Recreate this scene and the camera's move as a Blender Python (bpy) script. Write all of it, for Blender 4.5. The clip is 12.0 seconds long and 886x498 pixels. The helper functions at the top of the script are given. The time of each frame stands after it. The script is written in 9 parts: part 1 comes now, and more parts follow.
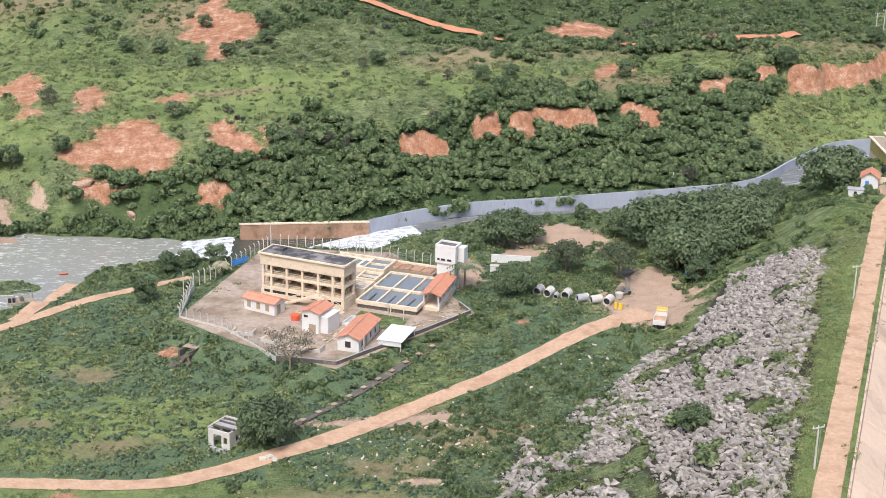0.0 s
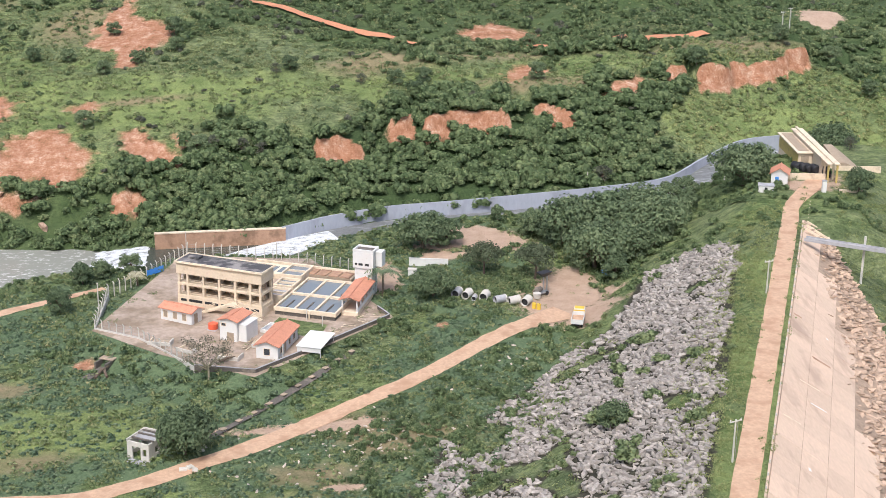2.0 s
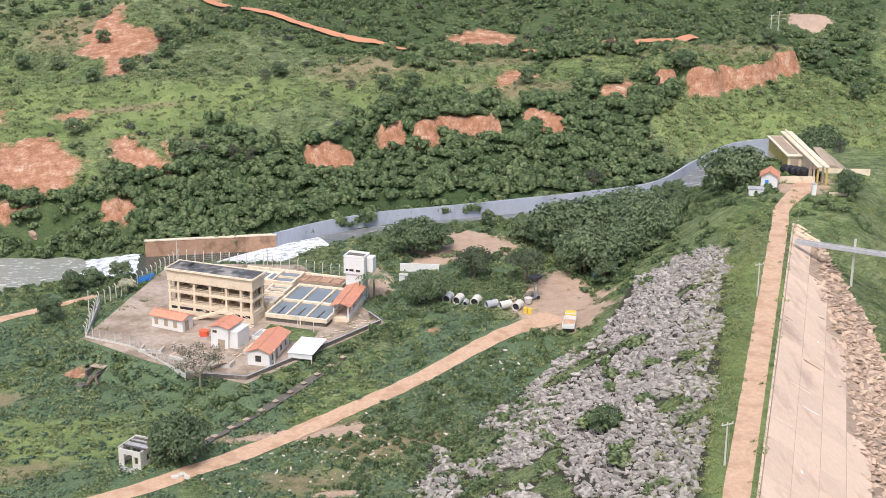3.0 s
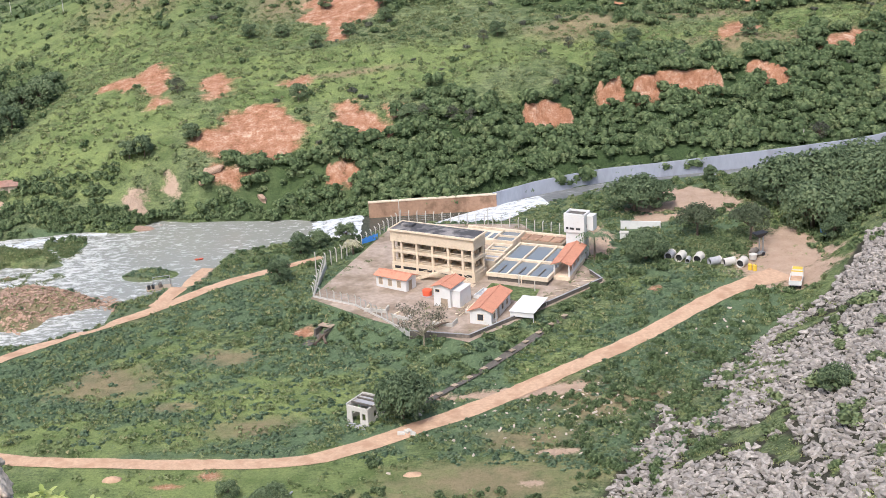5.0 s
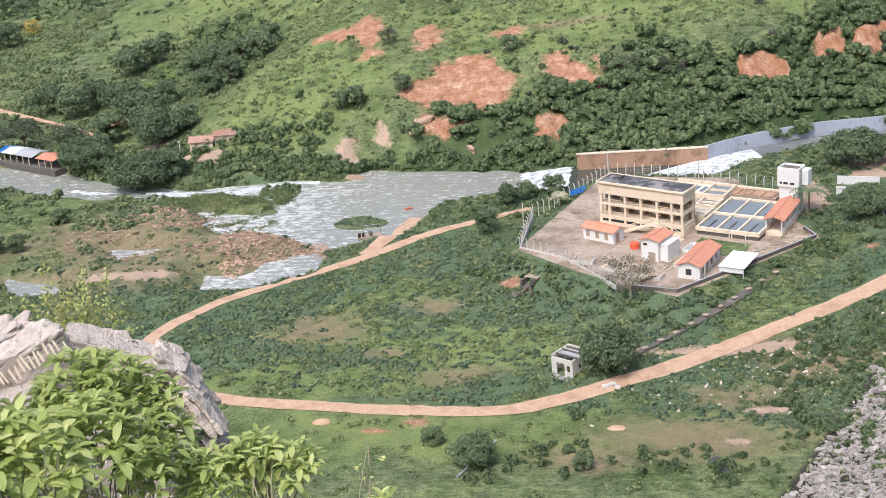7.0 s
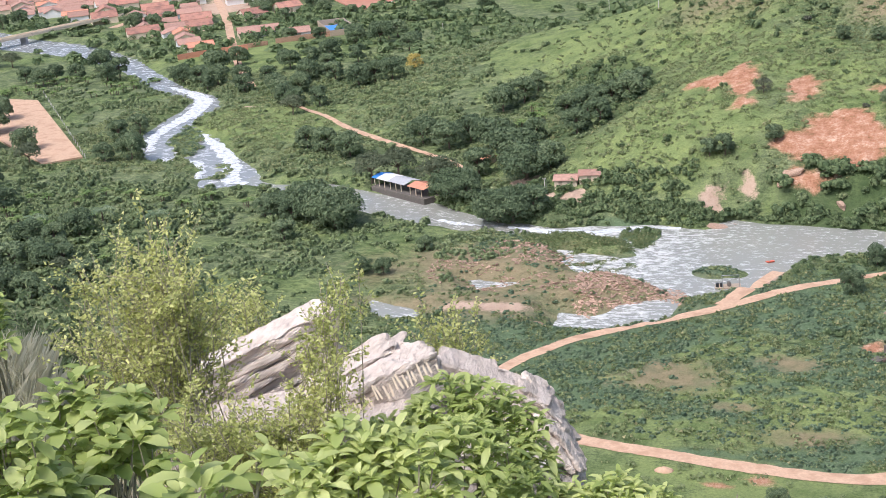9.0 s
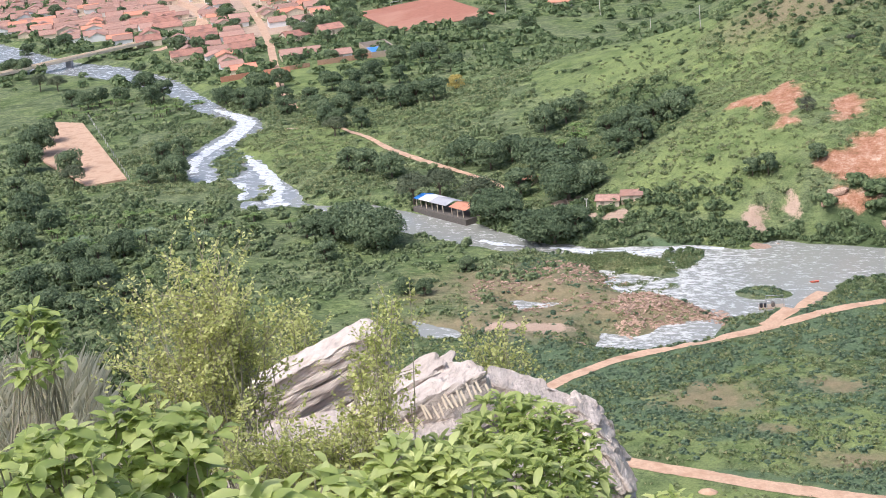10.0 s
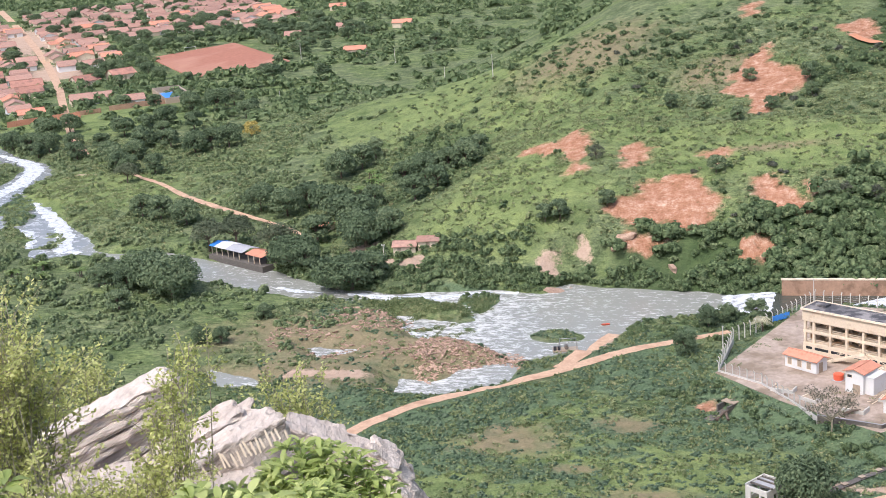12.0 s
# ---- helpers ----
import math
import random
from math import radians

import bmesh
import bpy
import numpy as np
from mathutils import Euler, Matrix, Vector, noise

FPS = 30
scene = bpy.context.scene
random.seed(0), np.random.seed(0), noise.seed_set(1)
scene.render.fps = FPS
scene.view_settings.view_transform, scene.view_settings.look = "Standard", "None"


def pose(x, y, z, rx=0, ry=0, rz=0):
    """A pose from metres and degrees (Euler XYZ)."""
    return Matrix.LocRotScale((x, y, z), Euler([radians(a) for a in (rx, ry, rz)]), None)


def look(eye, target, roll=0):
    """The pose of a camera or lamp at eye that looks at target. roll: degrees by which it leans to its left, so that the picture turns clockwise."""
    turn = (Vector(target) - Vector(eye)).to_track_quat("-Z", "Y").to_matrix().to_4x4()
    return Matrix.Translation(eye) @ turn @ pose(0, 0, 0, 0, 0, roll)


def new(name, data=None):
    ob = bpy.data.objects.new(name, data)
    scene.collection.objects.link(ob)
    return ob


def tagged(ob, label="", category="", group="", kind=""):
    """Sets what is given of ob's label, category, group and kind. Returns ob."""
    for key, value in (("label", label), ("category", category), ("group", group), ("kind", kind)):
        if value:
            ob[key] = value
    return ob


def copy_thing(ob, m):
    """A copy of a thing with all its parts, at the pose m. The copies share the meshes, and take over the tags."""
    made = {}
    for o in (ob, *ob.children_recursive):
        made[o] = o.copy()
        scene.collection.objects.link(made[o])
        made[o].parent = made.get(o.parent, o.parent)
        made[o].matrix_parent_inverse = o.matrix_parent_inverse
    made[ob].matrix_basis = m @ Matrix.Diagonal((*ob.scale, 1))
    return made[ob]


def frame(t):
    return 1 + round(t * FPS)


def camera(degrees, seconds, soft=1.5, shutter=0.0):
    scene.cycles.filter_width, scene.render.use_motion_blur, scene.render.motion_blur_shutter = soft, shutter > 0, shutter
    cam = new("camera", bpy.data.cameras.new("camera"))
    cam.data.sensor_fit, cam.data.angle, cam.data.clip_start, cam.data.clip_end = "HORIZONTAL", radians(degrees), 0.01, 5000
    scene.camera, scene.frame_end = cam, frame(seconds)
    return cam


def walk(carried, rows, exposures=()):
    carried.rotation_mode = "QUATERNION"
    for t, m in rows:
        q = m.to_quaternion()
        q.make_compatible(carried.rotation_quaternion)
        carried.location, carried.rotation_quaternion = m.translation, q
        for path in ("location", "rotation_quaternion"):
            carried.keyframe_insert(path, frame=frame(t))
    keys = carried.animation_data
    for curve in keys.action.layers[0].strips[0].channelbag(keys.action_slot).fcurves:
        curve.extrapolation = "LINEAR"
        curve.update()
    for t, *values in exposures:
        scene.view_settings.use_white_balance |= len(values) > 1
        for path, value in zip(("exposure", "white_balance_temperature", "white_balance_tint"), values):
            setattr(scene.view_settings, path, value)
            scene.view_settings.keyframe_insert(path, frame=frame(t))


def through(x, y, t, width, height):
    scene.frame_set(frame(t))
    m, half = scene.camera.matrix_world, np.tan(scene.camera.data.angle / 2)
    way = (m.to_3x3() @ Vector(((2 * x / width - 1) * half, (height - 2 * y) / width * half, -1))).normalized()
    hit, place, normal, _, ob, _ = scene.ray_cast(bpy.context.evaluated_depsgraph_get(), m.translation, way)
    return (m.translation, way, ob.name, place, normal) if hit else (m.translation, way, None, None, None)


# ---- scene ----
cam = camera(34.49, 12.0, soft=0.8)
EYE = Vector((0.0, 0.0, 100.0))
# seconds, yaw to the left, pitch, roll in degrees
EXPO = 0.66
PATH = [
    (0, -4.814, -18.087, 1.174),
    (0.5, -7.009, -18.006, 1.127),
    (1, -7.716, -18.067, 1.163),
    (1.5, -8.000, -18.000, 1.000),
    (2, -8.296, -17.877, 0.906),
    (2.5, -8.527, -17.732, 0.765),
    (3, -8.679, -17.659, 0.632),
    (3.5, -7.552, -17.668, 0.078),
    (3.7, -5.864, -17.705, -0.586),
    (5.3, 0.874, -19.318, -3.201),
    (5.5, 0.813, -19.377, -3.269),
    (6, 1.188, -20.149, -3.539),
    (6.5, 4.479, -20.598, -4.537),
    (7, 9.605, -20.477, -5.131),
    (7.5, 13.770, -18.421, -4.362),
    (7.7, 15.421, -18.265, -3.940),
    (9.3, 25.368, -17.197, -5.937),
    (9.5, 25.635, -16.885, -6.088),
    (10, 26.080, -16.492, -6.030),
    (10.5, 25.993, -16.380, -5.890),
    (11, 23.186, -15.992, -5.402),
    (11.5, 19.391, -15.533, -4.490),
    (12, 17.496, -15.354, -4.186),
]


def facing(yaw, pitch):
    a, b = radians(yaw), radians(pitch)
    return Vector((-math.sin(a) * math.cos(b), math.cos(a) * math.cos(b), math.sin(b)))


# small sway of the carried camera: seconds, metres to the left, metres up
SWAY = [(0, -0.13, -0.02), (7.0, -0.13, -0.02), (7.5, -0.1, -0.05), (7.7, -0.09, -0.05), (9.3, 0.0, 0.0), (9.5, 0.009, -0.002), (10, 0.033, -0.008), (10.5, 0.06, -0.015), (11, 0.056, -0.018), (11.5, 0.043, -0.02), (12, 0.04, -0.021)]


def eye_at(t):
    left, rise = (float(np.interp(t, [r[0] for r in SWAY], [r[n] for r in SWAY])) for n in (1, 2))
    return EYE + Vector((-0.88 * left, -0.47 * left, rise))


walk(cam, [(t, look(eye_at(t), eye_at(t) + 2 * facing(yaw, pitch), roll)) for t, yaw, pitch, roll in PATH], [(0, EXPO - 0.06, 6150, 10), (6.0, EXPO - 0.05, 6080, 10), (9.5, EXPO + 0.04, 5960, 13), (12, EXPO + 0.03, 5960, 13)])

# ---------------------------------------------------------------- sky and sun: bright overcast
SUN_UP, SUN_ROUND = radians(58), radians(200)
world = bpy.data.worlds.new("sky")
scene.world = world
world.use_nodes = True
_n = world.node_tree.nodes
_sky = _n.new("ShaderNodeTexSky")
_sky.sky_type, _sky.sun_disc = "NISHITA", False
_sky.sun_elevation, _sky.sun_rotation = SUN_UP, SUN_ROUND
_sky.dust_density, _sky.air_density, _sky.ozone_density = 5.0, 1.0, 1.0
world.node_tree.links.new(_sky.outputs[0], _n["Background"].inputs[0])
_n["Background"].inputs[1].default_value = 0.13
_sun = bpy.data.lights.new("sun", "SUN")
_sun.energy, _sun.angle, _sun.color = 1.5, radians(14), (1.0, 0.95, 0.88)
sun = new("sun", _sun)
sun.rotation_euler = (radians(90) - SUN_UP, 0, math.pi - SUN_ROUND)

# ---------------------------------------------------------------- materials
def shader(name):
    m = bpy.data.materials.new(name)
    m.use_nodes = True
    t = m.node_tree
    return m, t.nodes, t.links, t.nodes["Principled BSDF"]


def noise_node(n, l, scale, detail=4, rough=0.6, coord=None, stretch=None):
    if coord is None:
        coord = n.new("ShaderNodeNewGeometry").outputs["Position"]
    if stretch:
        k = n.new("ShaderNodeMapping")
        k.inputs["Scale"].default_value = stretch
        l.new(coord, k.inputs[0])
        coord = k.outputs[0]
    t = n.new("ShaderNodeTexNoise")
    t.inputs["Scale"].default_value, t.inputs["Detail"].default_value, t.inputs["Roughness"].default_value = scale, detail, rough
    l.new(coord, t.inputs["Vector"])
    return t.outputs["Fac"]


def ramp_node(n, l, fac, stops):
    r = n.new("ShaderNodeValToRGB")
    e = r.color_ramp.elements
    while len(e) < len(stops):
        e.new(0.5)
    for el, (p, c) in zip(e, stops):
        el.position, el.color = p, (*c, 1)
    l.new(fac, r.inputs[0])
    return r.outputs[0]


def mix_node(n, l, fac, a, b, mode="MIX"):
    x = n.new("ShaderNodeMix")
    x.data_type, x.blend_type = "RGBA", mode
    for sock, v in ((x.inputs[0], fac), (x.inputs[6], a), (x.inputs[7], b)):
        if isinstance(v, (int, float)):
            sock.default_value = v
        elif isinstance(v, tuple):
            sock.default_value = (*v, 1)
        else:
            l.new(v, sock)
    return x.outputs[2]


def math_node(n, l, op, a, b=None, clamp=False):
    x = n.new("ShaderNodeMath")
    x.operation, x.use_clamp = op, clamp
    for sock, v in zip(x.inputs, (a, b)):
        if v is None:
            continue
        if isinstance(v, (int, float)):
            sock.default_value = v
        else:
            l.new(v, sock)
    return x.outputs[0]


def bump_node(n, l, p, height, strength, dist):
    b = n.new("ShaderNodeBump")
    b.inputs["Strength"].default_value, b.inputs["Distance"].default_value = strength, dist
    l.new(height, b.inputs["Height"])
    l.new(b.outputs[0], p.inputs["Normal"])


def surface(name, col, rough=0.85, var=0.25, big=0.25, fine=4.0, metal=0.0, bump=0.3, stain=None, stain_at=0.55, per=0.12, stretch=None):
    """A worn surface: colour varied at two scales, stains with a shape of their own, fine relief, and a small difference piece by piece."""
    m, n, l, p = shader(name)
    c0 = tuple(v * (1 - var) for v in col)
    c1 = tuple(min(1, v * (1 + var)) for v in col)
    f = noise_node(n, l, fine, 6, 0.65, stretch=stretch)
    g = noise_node(n, l, big, 4, 0.6, stretch=stretch)
    c = ramp_node(n, l, f, [(0.3, c0), (0.7, c1)])
    c = mix_node(n, l, math_node(n, l, "MULTIPLY", g, 0.5), c, tuple(v * 0.8 for v in col))
    if stain:
        k = ramp_node(n, l, g, [(stain_at - 0.04, (0, 0, 0)), (stain_at + 0.12, (1, 1, 1))])
        c = mix_node(n, l, math_node(n, l, "MULTIPLY", k, 0.8), c, stain)
    if per:
        o = n.new("ShaderNodeObjectInfo").outputs["Random"]
        i = n.new("ShaderNodeNewGeometry").outputs["Random Per Island"]
        k = math_node(n, l, "ADD", math_node(n, l, "MULTIPLY", math_node(n, l, "ADD", o, i), per), 1 - per)
        c = mix_node(n, l, 1.0, c, k, "MULTIPLY")
    l.new(c, p.inputs["Base Color"])
    p.inputs["Roughness"].default_value, p.inputs["Metallic"].default_value = rough, metal
    if bump:
        bump_node(n, l, p, f, bump, 0.05)
    return m


def muted(c, k=0.22):
    """The colour drawn towards a warm grey of the same lightness, in part for haze."""
    g = 0.3 * c[0] + 0.6 * c[1] + 0.1 * c[2]
    return tuple(v * (1 - k) + g * k * w for v, w in zip(c, (1.12, 1.0, 0.9)))


def foliage(name, dark, mid, light, patch=0.09, through=0.3, rough=0.6, yellow=None, muting=0.25, gloss=0.1):
    """Leaves: each leaf of its own green, with patches over metres and some light through them."""
    dark, mid, light = muted(dark, muting), muted(mid, muting), muted(light, muting)
    m, n, l, p = shader(name)
    geo = n.new("ShaderNodeNewGeometry")
    o = n.new("ShaderNodeObjectInfo").outputs["Random"]
    g = noise_node(n, l, patch, 3, 0.6, geo.outputs["Position"])
    k = math_node(n, l, "ADD", math_node(n, l, "MULTIPLY", geo.outputs["Random Per Island"], 0.47), math_node(n, l, "MULTIPLY", g, 0.53))
    k = math_node(n, l, "ADD", math_node(n, l, "MULTIPLY", k, 0.8), math_node(n, l, "MULTIPLY", o, 0.2))
    c = ramp_node(n, l, k, [(0.2, dark), (0.45, mid), (0.75, light)])
    if yellow:
        y = ramp_node(n, l, geo.outputs["Random Per Island"], [(0.9, (0, 0, 0)), (0.95, (1, 1, 1))])
        c = mix_node(n, l, y, c, yellow)
    l.new(c, p.inputs["Base Color"])
    p.inputs["Roughness"].default_value = rough
    p.inputs["Specular IOR Level"].default_value = gloss
    tr = n.new("ShaderNodeBsdfTranslucent")
    l.new(c, tr.inputs[0])
    x = n.new("ShaderNodeMixShader")
    x.inputs[0].default_value = through
    l.new(p.outputs[0], x.inputs[1])
    l.new(tr.outputs[0], x.inputs[2])
    l.new(x.outputs[0], n["Material Output"].inputs[0])
    return m


def ground_material():
    m, n, l, p = shader("ground_cover")
    pos = n.new("ShaderNodeNewGeometry").outputs["Position"]
    a = noise_node(n, l, 0.035, 5, 0.6, pos)
    b = noise_node(n, l, 0.35, 6, 0.7, pos)
    f = noise_node(n, l, 2.2, 5, 0.75, pos)
    grass = ramp_node(n, l, b, [(0.28, (0.10, 0.128, 0.066)), (0.5, (0.168, 0.205, 0.104)), (0.72, (0.25, 0.285, 0.152))])
    lush = ramp_node(n, l, b, [(0.28, (0.095, 0.14, 0.058)), (0.5, (0.165, 0.215, 0.088)), (0.75, (0.245, 0.295, 0.125))])
    col = mix_node(n, l, ramp_node(n, l, a, [(0.45, (0, 0, 0)), (0.6, (1, 1, 1))]), grass, lush)
    col = mix_node(n, l, 1.0, col, ramp_node(n, l, f, [(0.3, (0.45, 0.45, 0.45)), (0.5, (0.9, 0.9, 0.9)), (0.7, (1.25, 1.25, 1.2))]), "MULTIPLY")
    gully = noise_node(n, l, 0.7, 4, 0.7, pos, (1.6, 1.6, 0.15))
    ripple = noise_node(n, l, 0.8, 4, 0.65, pos, (0.55, 1.6, 1.0))
    col = mix_node(n, l, 1.0, col, ramp_node(n, l, ripple, [(0.34, (0.62, 0.66, 0.62)), (0.5, (1.0, 1.0, 1.0)), (0.66, (1.32, 1.28, 1.25))]), "MULTIPLY")

    both = math_node(n, l, "ADD", math_node(n, l, "MULTIPLY", b, 0.65), math_node(n, l, "MULTIPLY", f, 0.35))

    def layer(attr, colours, soft, col):
        k = n.new("ShaderNodeAttribute")
        k.attribute_name = attr
        v = math_node(n, l, "ADD", k.outputs["Fac"], math_node(n, l, "MULTIPLY", math_node(n, l, "SUBTRACT", b, 0.5), 1.1))
        v = math_node(n, l, "ADD", v, math_node(n, l, "MULTIPLY", math_node(n, l, "SUBTRACT", f, 0.5), 0.7))
        mask = ramp_node(n, l, v, [(0.5 - soft, (0, 0, 0)), (0.5 + soft, (1, 1, 1))])
        return mix_node(n, l, mask, col, ramp_node(n, l, both if attr in ("red", "tan", "dry") else f, colours))

    col = layer("lush", [(0.3, (0.13, 0.178, 0.066)), (0.7, (0.255, 0.305, 0.12))], 0.3, col)
    tuft = noise_node(n, l, 0.13, 5, 0.62, pos)
    col = mix_node(n, l, 1.0, col, ramp_node(n, l, tuft, [(0.36, (0.66, 0.72, 0.66)), (0.5, (1.0, 1.0, 1.0)), (0.64, (1.2, 1.17, 1.1))]), "MULTIPLY")
    col = layer("meadow", [(0.3, (0.082, 0.125, 0.068)), (0.7, (0.165, 0.225, 0.12))], 0.3, col)
    col = layer("dry", [(0.3, (0.19, 0.165, 0.09)), (0.7, (0.33, 0.27, 0.165))], 0.4, col)
    # undergrowth green, darkened to put the dense bushes' shade into the ground colour
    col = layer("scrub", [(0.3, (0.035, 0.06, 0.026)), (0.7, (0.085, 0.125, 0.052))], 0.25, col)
    col = layer("tan", [(0.3, (0.40, 0.28, 0.20)), (0.7, (0.56, 0.42, 0.32))], 0.12, col)
    col = layer("red", [(0.36, (0.29, 0.135, 0.075)), (0.46, (0.385, 0.19, 0.112)), (0.54, (0.46, 0.255, 0.165)), (0.64, (0.62, 0.46, 0.34))], 0.2, col)
    streak = ramp_node(n, l, gully, [(0.34, (0.8, 0.76, 0.74)), (0.5, (1, 1, 1)), (0.68, (1.1, 1.13, 1.16))])
    soil_k = n.new("ShaderNodeAttribute")
    soil_k.attribute_name = "red"
    col = mix_node(n, l, soil_k.outputs["Fac"], col, mix_node(n, l, 1.0, col, streak, "MULTIPLY"))
    # near-black ground puts shade into the gaps between the slope's stones
    col = layer("rock_gaps", [(0.3, (0.035, 0.034, 0.026)), (0.7, (0.09, 0.085, 0.062))], 0.2, col)
    l.new(col, p.inputs["Base Color"])
    p.inputs["Roughness"].default_value = 0.95
    p.inputs["Specular IOR Level"].default_value = 0.1
    bump_node(n, l, p, math_node(n, l, "ADD", b, math_node(n, l, "MULTIPLY", f, 0.4)), 0.9, 0.9)
    return m


def water_material(name, col, rough, wave, strength, foam_sheen=None, foam_sheen_at=0.6, stretch=None, sheen=None):
    m, n, l, p = shader(name)
    f = noise_node(n, l, wave, 5, 0.6, stretch=stretch)
    p.inputs["Base Color"].default_value = (*col, 1)
    p.inputs["Roughness"].default_value = rough
    p.inputs["IOR"].default_value = 1.33
    p.inputs["Specular IOR Level"].default_value = 0.5
    if foam_sheen:
        k = noise_node(n, l, wave * 0.7, 8, 0.75, stretch=stretch)
        if sheen:  # sky sheen painted as more pale flecks over the middle reach
            x = n.new("ShaderNodeSeparateXYZ")
            l.new(n.new("ShaderNodeNewGeometry").outputs["Position"], x.inputs[0])
            x = math_node(n, l, "MULTIPLY", math_node(n, l, "ADD", x.outputs[0], 150), 0.01)
            k = math_node(n, l, "ADD", k, math_node(n, l, "MULTIPLY", ramp_node(n, l, x, [(0.15, (0, 0, 0)), (0.35, (1, 1, 1)), (0.62, (1, 1, 1)), (0.85, (0, 0, 0))]), sheen))
        k = ramp_node(n, l, k, [(foam_sheen_at, (0, 0, 0)), (foam_sheen_at + 0.12, (1, 1, 1))])
        l.new(mix_node(n, l, k, col, foam_sheen), p.inputs["Base Color"])
        l.new(math_node(n, l, "ADD", math_node(n, l, "MULTIPLY", k, 0.6), rough), p.inputs["Roughness"])
    bump_node(n, l, p, f, strength, 0.15)
    return m


def rock_material(name, a, b, c, band=None, dip=None, grain=5.0, relief=0.7, spread=0.45, soot=0.6):
    m, n, l, p = shader(name)
    co = n.new("ShaderNodeTexCoord").outputs["Object"]
    if dip:
        for turn in ((0, 0, -radians(28)), (0, radians(dip), 0)):
            k = n.new("ShaderNodeMapping")
            k.inputs["Rotation"].default_value = turn
            l.new(co, k.inputs[0])
            co = k.outputs[0]
    f = noise_node(n, l, 3.0 if band else grain, 8, 0.7, co, band)
    g = noise_node(n, l, 0.9, 4, 0.6, co)
    col = ramp_node(n, l, f, [(0.25, a), (0.5, b), (0.75, c)])
    k = ramp_node(n, l, g, [(0.5, (0, 0, 0)), (0.7, (1, 1, 1))])
    col = mix_node(n, l, math_node(n, l, "MULTIPLY", k, 0.5), col, tuple(v * soot for v in b))
    i = n.new("ShaderNodeNewGeometry").outputs["Random Per Island"]
    o = n.new("ShaderNodeObjectInfo").outputs["Random"]
    v = math_node(n, l, "ADD", math_node(n, l, "MULTIPLY", math_node(n, l, "ADD", i, o), spread), 1.03 - spread)
    col = mix_node(n, l, 1.0, col, v, "MULTIPLY")
    l.new(col, p.inputs["Base Color"])
    p.inputs["Roughness"].default_value = 0.9
    bump_node(n, l, p, f, relief, 0.06)
    return m


GROUND = ground_material()
DIRT = surface("road_dirt", (0.54, 0.36, 0.24), 0.95, 0.2, 0.3, 1.6, stain=(0.40, 0.24, 0.15), stain_at=0.53, per=0, bump=0.5)
TRACK = surface("track_dirt", (0.52, 0.24, 0.13), 0.95, 0.2, 0.4, 2.0, per=0, bump=0.5)
PAVING = surface("yard_paving", (0.41, 0.325, 0.26), 0.92, 0.28, 0.16, 0.9, stain=(0.20, 0.15, 0.10), stain_at=0.49, per=0)
CREAM = surface("cream_plaster", (0.71, 0.59, 0.44), 0.85, 0.1, 0.5, 2.5, stain=(0.5, 0.37, 0.24), stain_at=0.6, per=0.05)
CREAM_PALE = surface("pale_plaster", (0.74, 0.62, 0.47), 0.85, 0.1, 0.6, 2.5, stain=(0.5, 0.40, 0.29), stain_at=0.58, per=0.05)
WHITE = surface("white_paint", (0.74, 0.73, 0.71), 0.7, 0.05, 0.6, 3.0, stain=(0.58, 0.54, 0.48), stain_at=0.66, per=0.04)
ROOF = surface("terracotta_tiles", (0.58, 0.26, 0.165), 0.85, 0.18, 0.7, 5.0, stain=(0.42, 0.17, 0.1), stain_at=0.58, per=0.12)
ROOF_PINK = surface("faded_pink_tiles", (0.36, 0.215, 0.165), 0.9, 0.3, 0.12, 1.2, stain=(0.36, 0.19, 0.14), stain_at=0.54, per=0.3)
PITCH = surface("red_playing_earth", (0.37, 0.155, 0.098), 0.95, 0.16, 0.035, 0.5, stain=(0.44, 0.225, 0.15), stain_at=0.5, per=0, stretch=(1, 0.35, 1))
ROOF_OLD = surface("old_terracotta", (0.40, 0.20, 0.145), 0.9, 0.25, 0.25, 2.0, stain=(0.2, 0.11, 0.09), stain_at=0.52, per=0.25)
BITUMEN = surface("dark_roof_felt", (0.075, 0.072, 0.075), 0.75, 0.3, 0.35, 2.0, stain=(0.36, 0.33, 0.31), stain_at=0.52, per=0)
CONCRETE = surface("grey_concrete", (0.40, 0.40, 0.42), 0.85, 0.12, 0.3, 2.5, stain=(0.27, 0.27, 0.28), stain_at=0.56, per=0.06)
CONCRETE_BLUE = surface("chute_concrete", (0.36, 0.385, 0.45), 0.8, 0.08, 0.25, 1.5, stain=(0.27, 0.285, 0.33), stain_at=0.58, per=0.05, stretch=(1, 1, 0.3))
WEIR_BROWN = surface("weathered_brick_red_concrete", (0.43, 0.265, 0.175), 0.9, 0.2, 0.3, 1.5, stain=(0.2, 0.12, 0.075), stain_at=0.55, per=0.05)
SLAB = surface("pink_sandy_concrete", (0.62, 0.47, 0.36), 0.92, 0.1, 0.15, 1.5, stain=(0.40, 0.29, 0.22), stain_at=0.57, per=0.14, stretch=(1.6, 0.6, 1.0))
FENCE = surface("pale_concrete_posts", (0.58, 0.55, 0.50), 0.9, 0.1, 0.8, 4, per=0.1)
WALL_DARK = surface("stained_shaded_masonry", (0.13, 0.115, 0.10), 0.95, 0.3, 0.5, 3.0, stain=(0.26, 0.22, 0.18), stain_at=0.6)
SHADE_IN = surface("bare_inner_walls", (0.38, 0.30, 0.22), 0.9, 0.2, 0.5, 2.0)
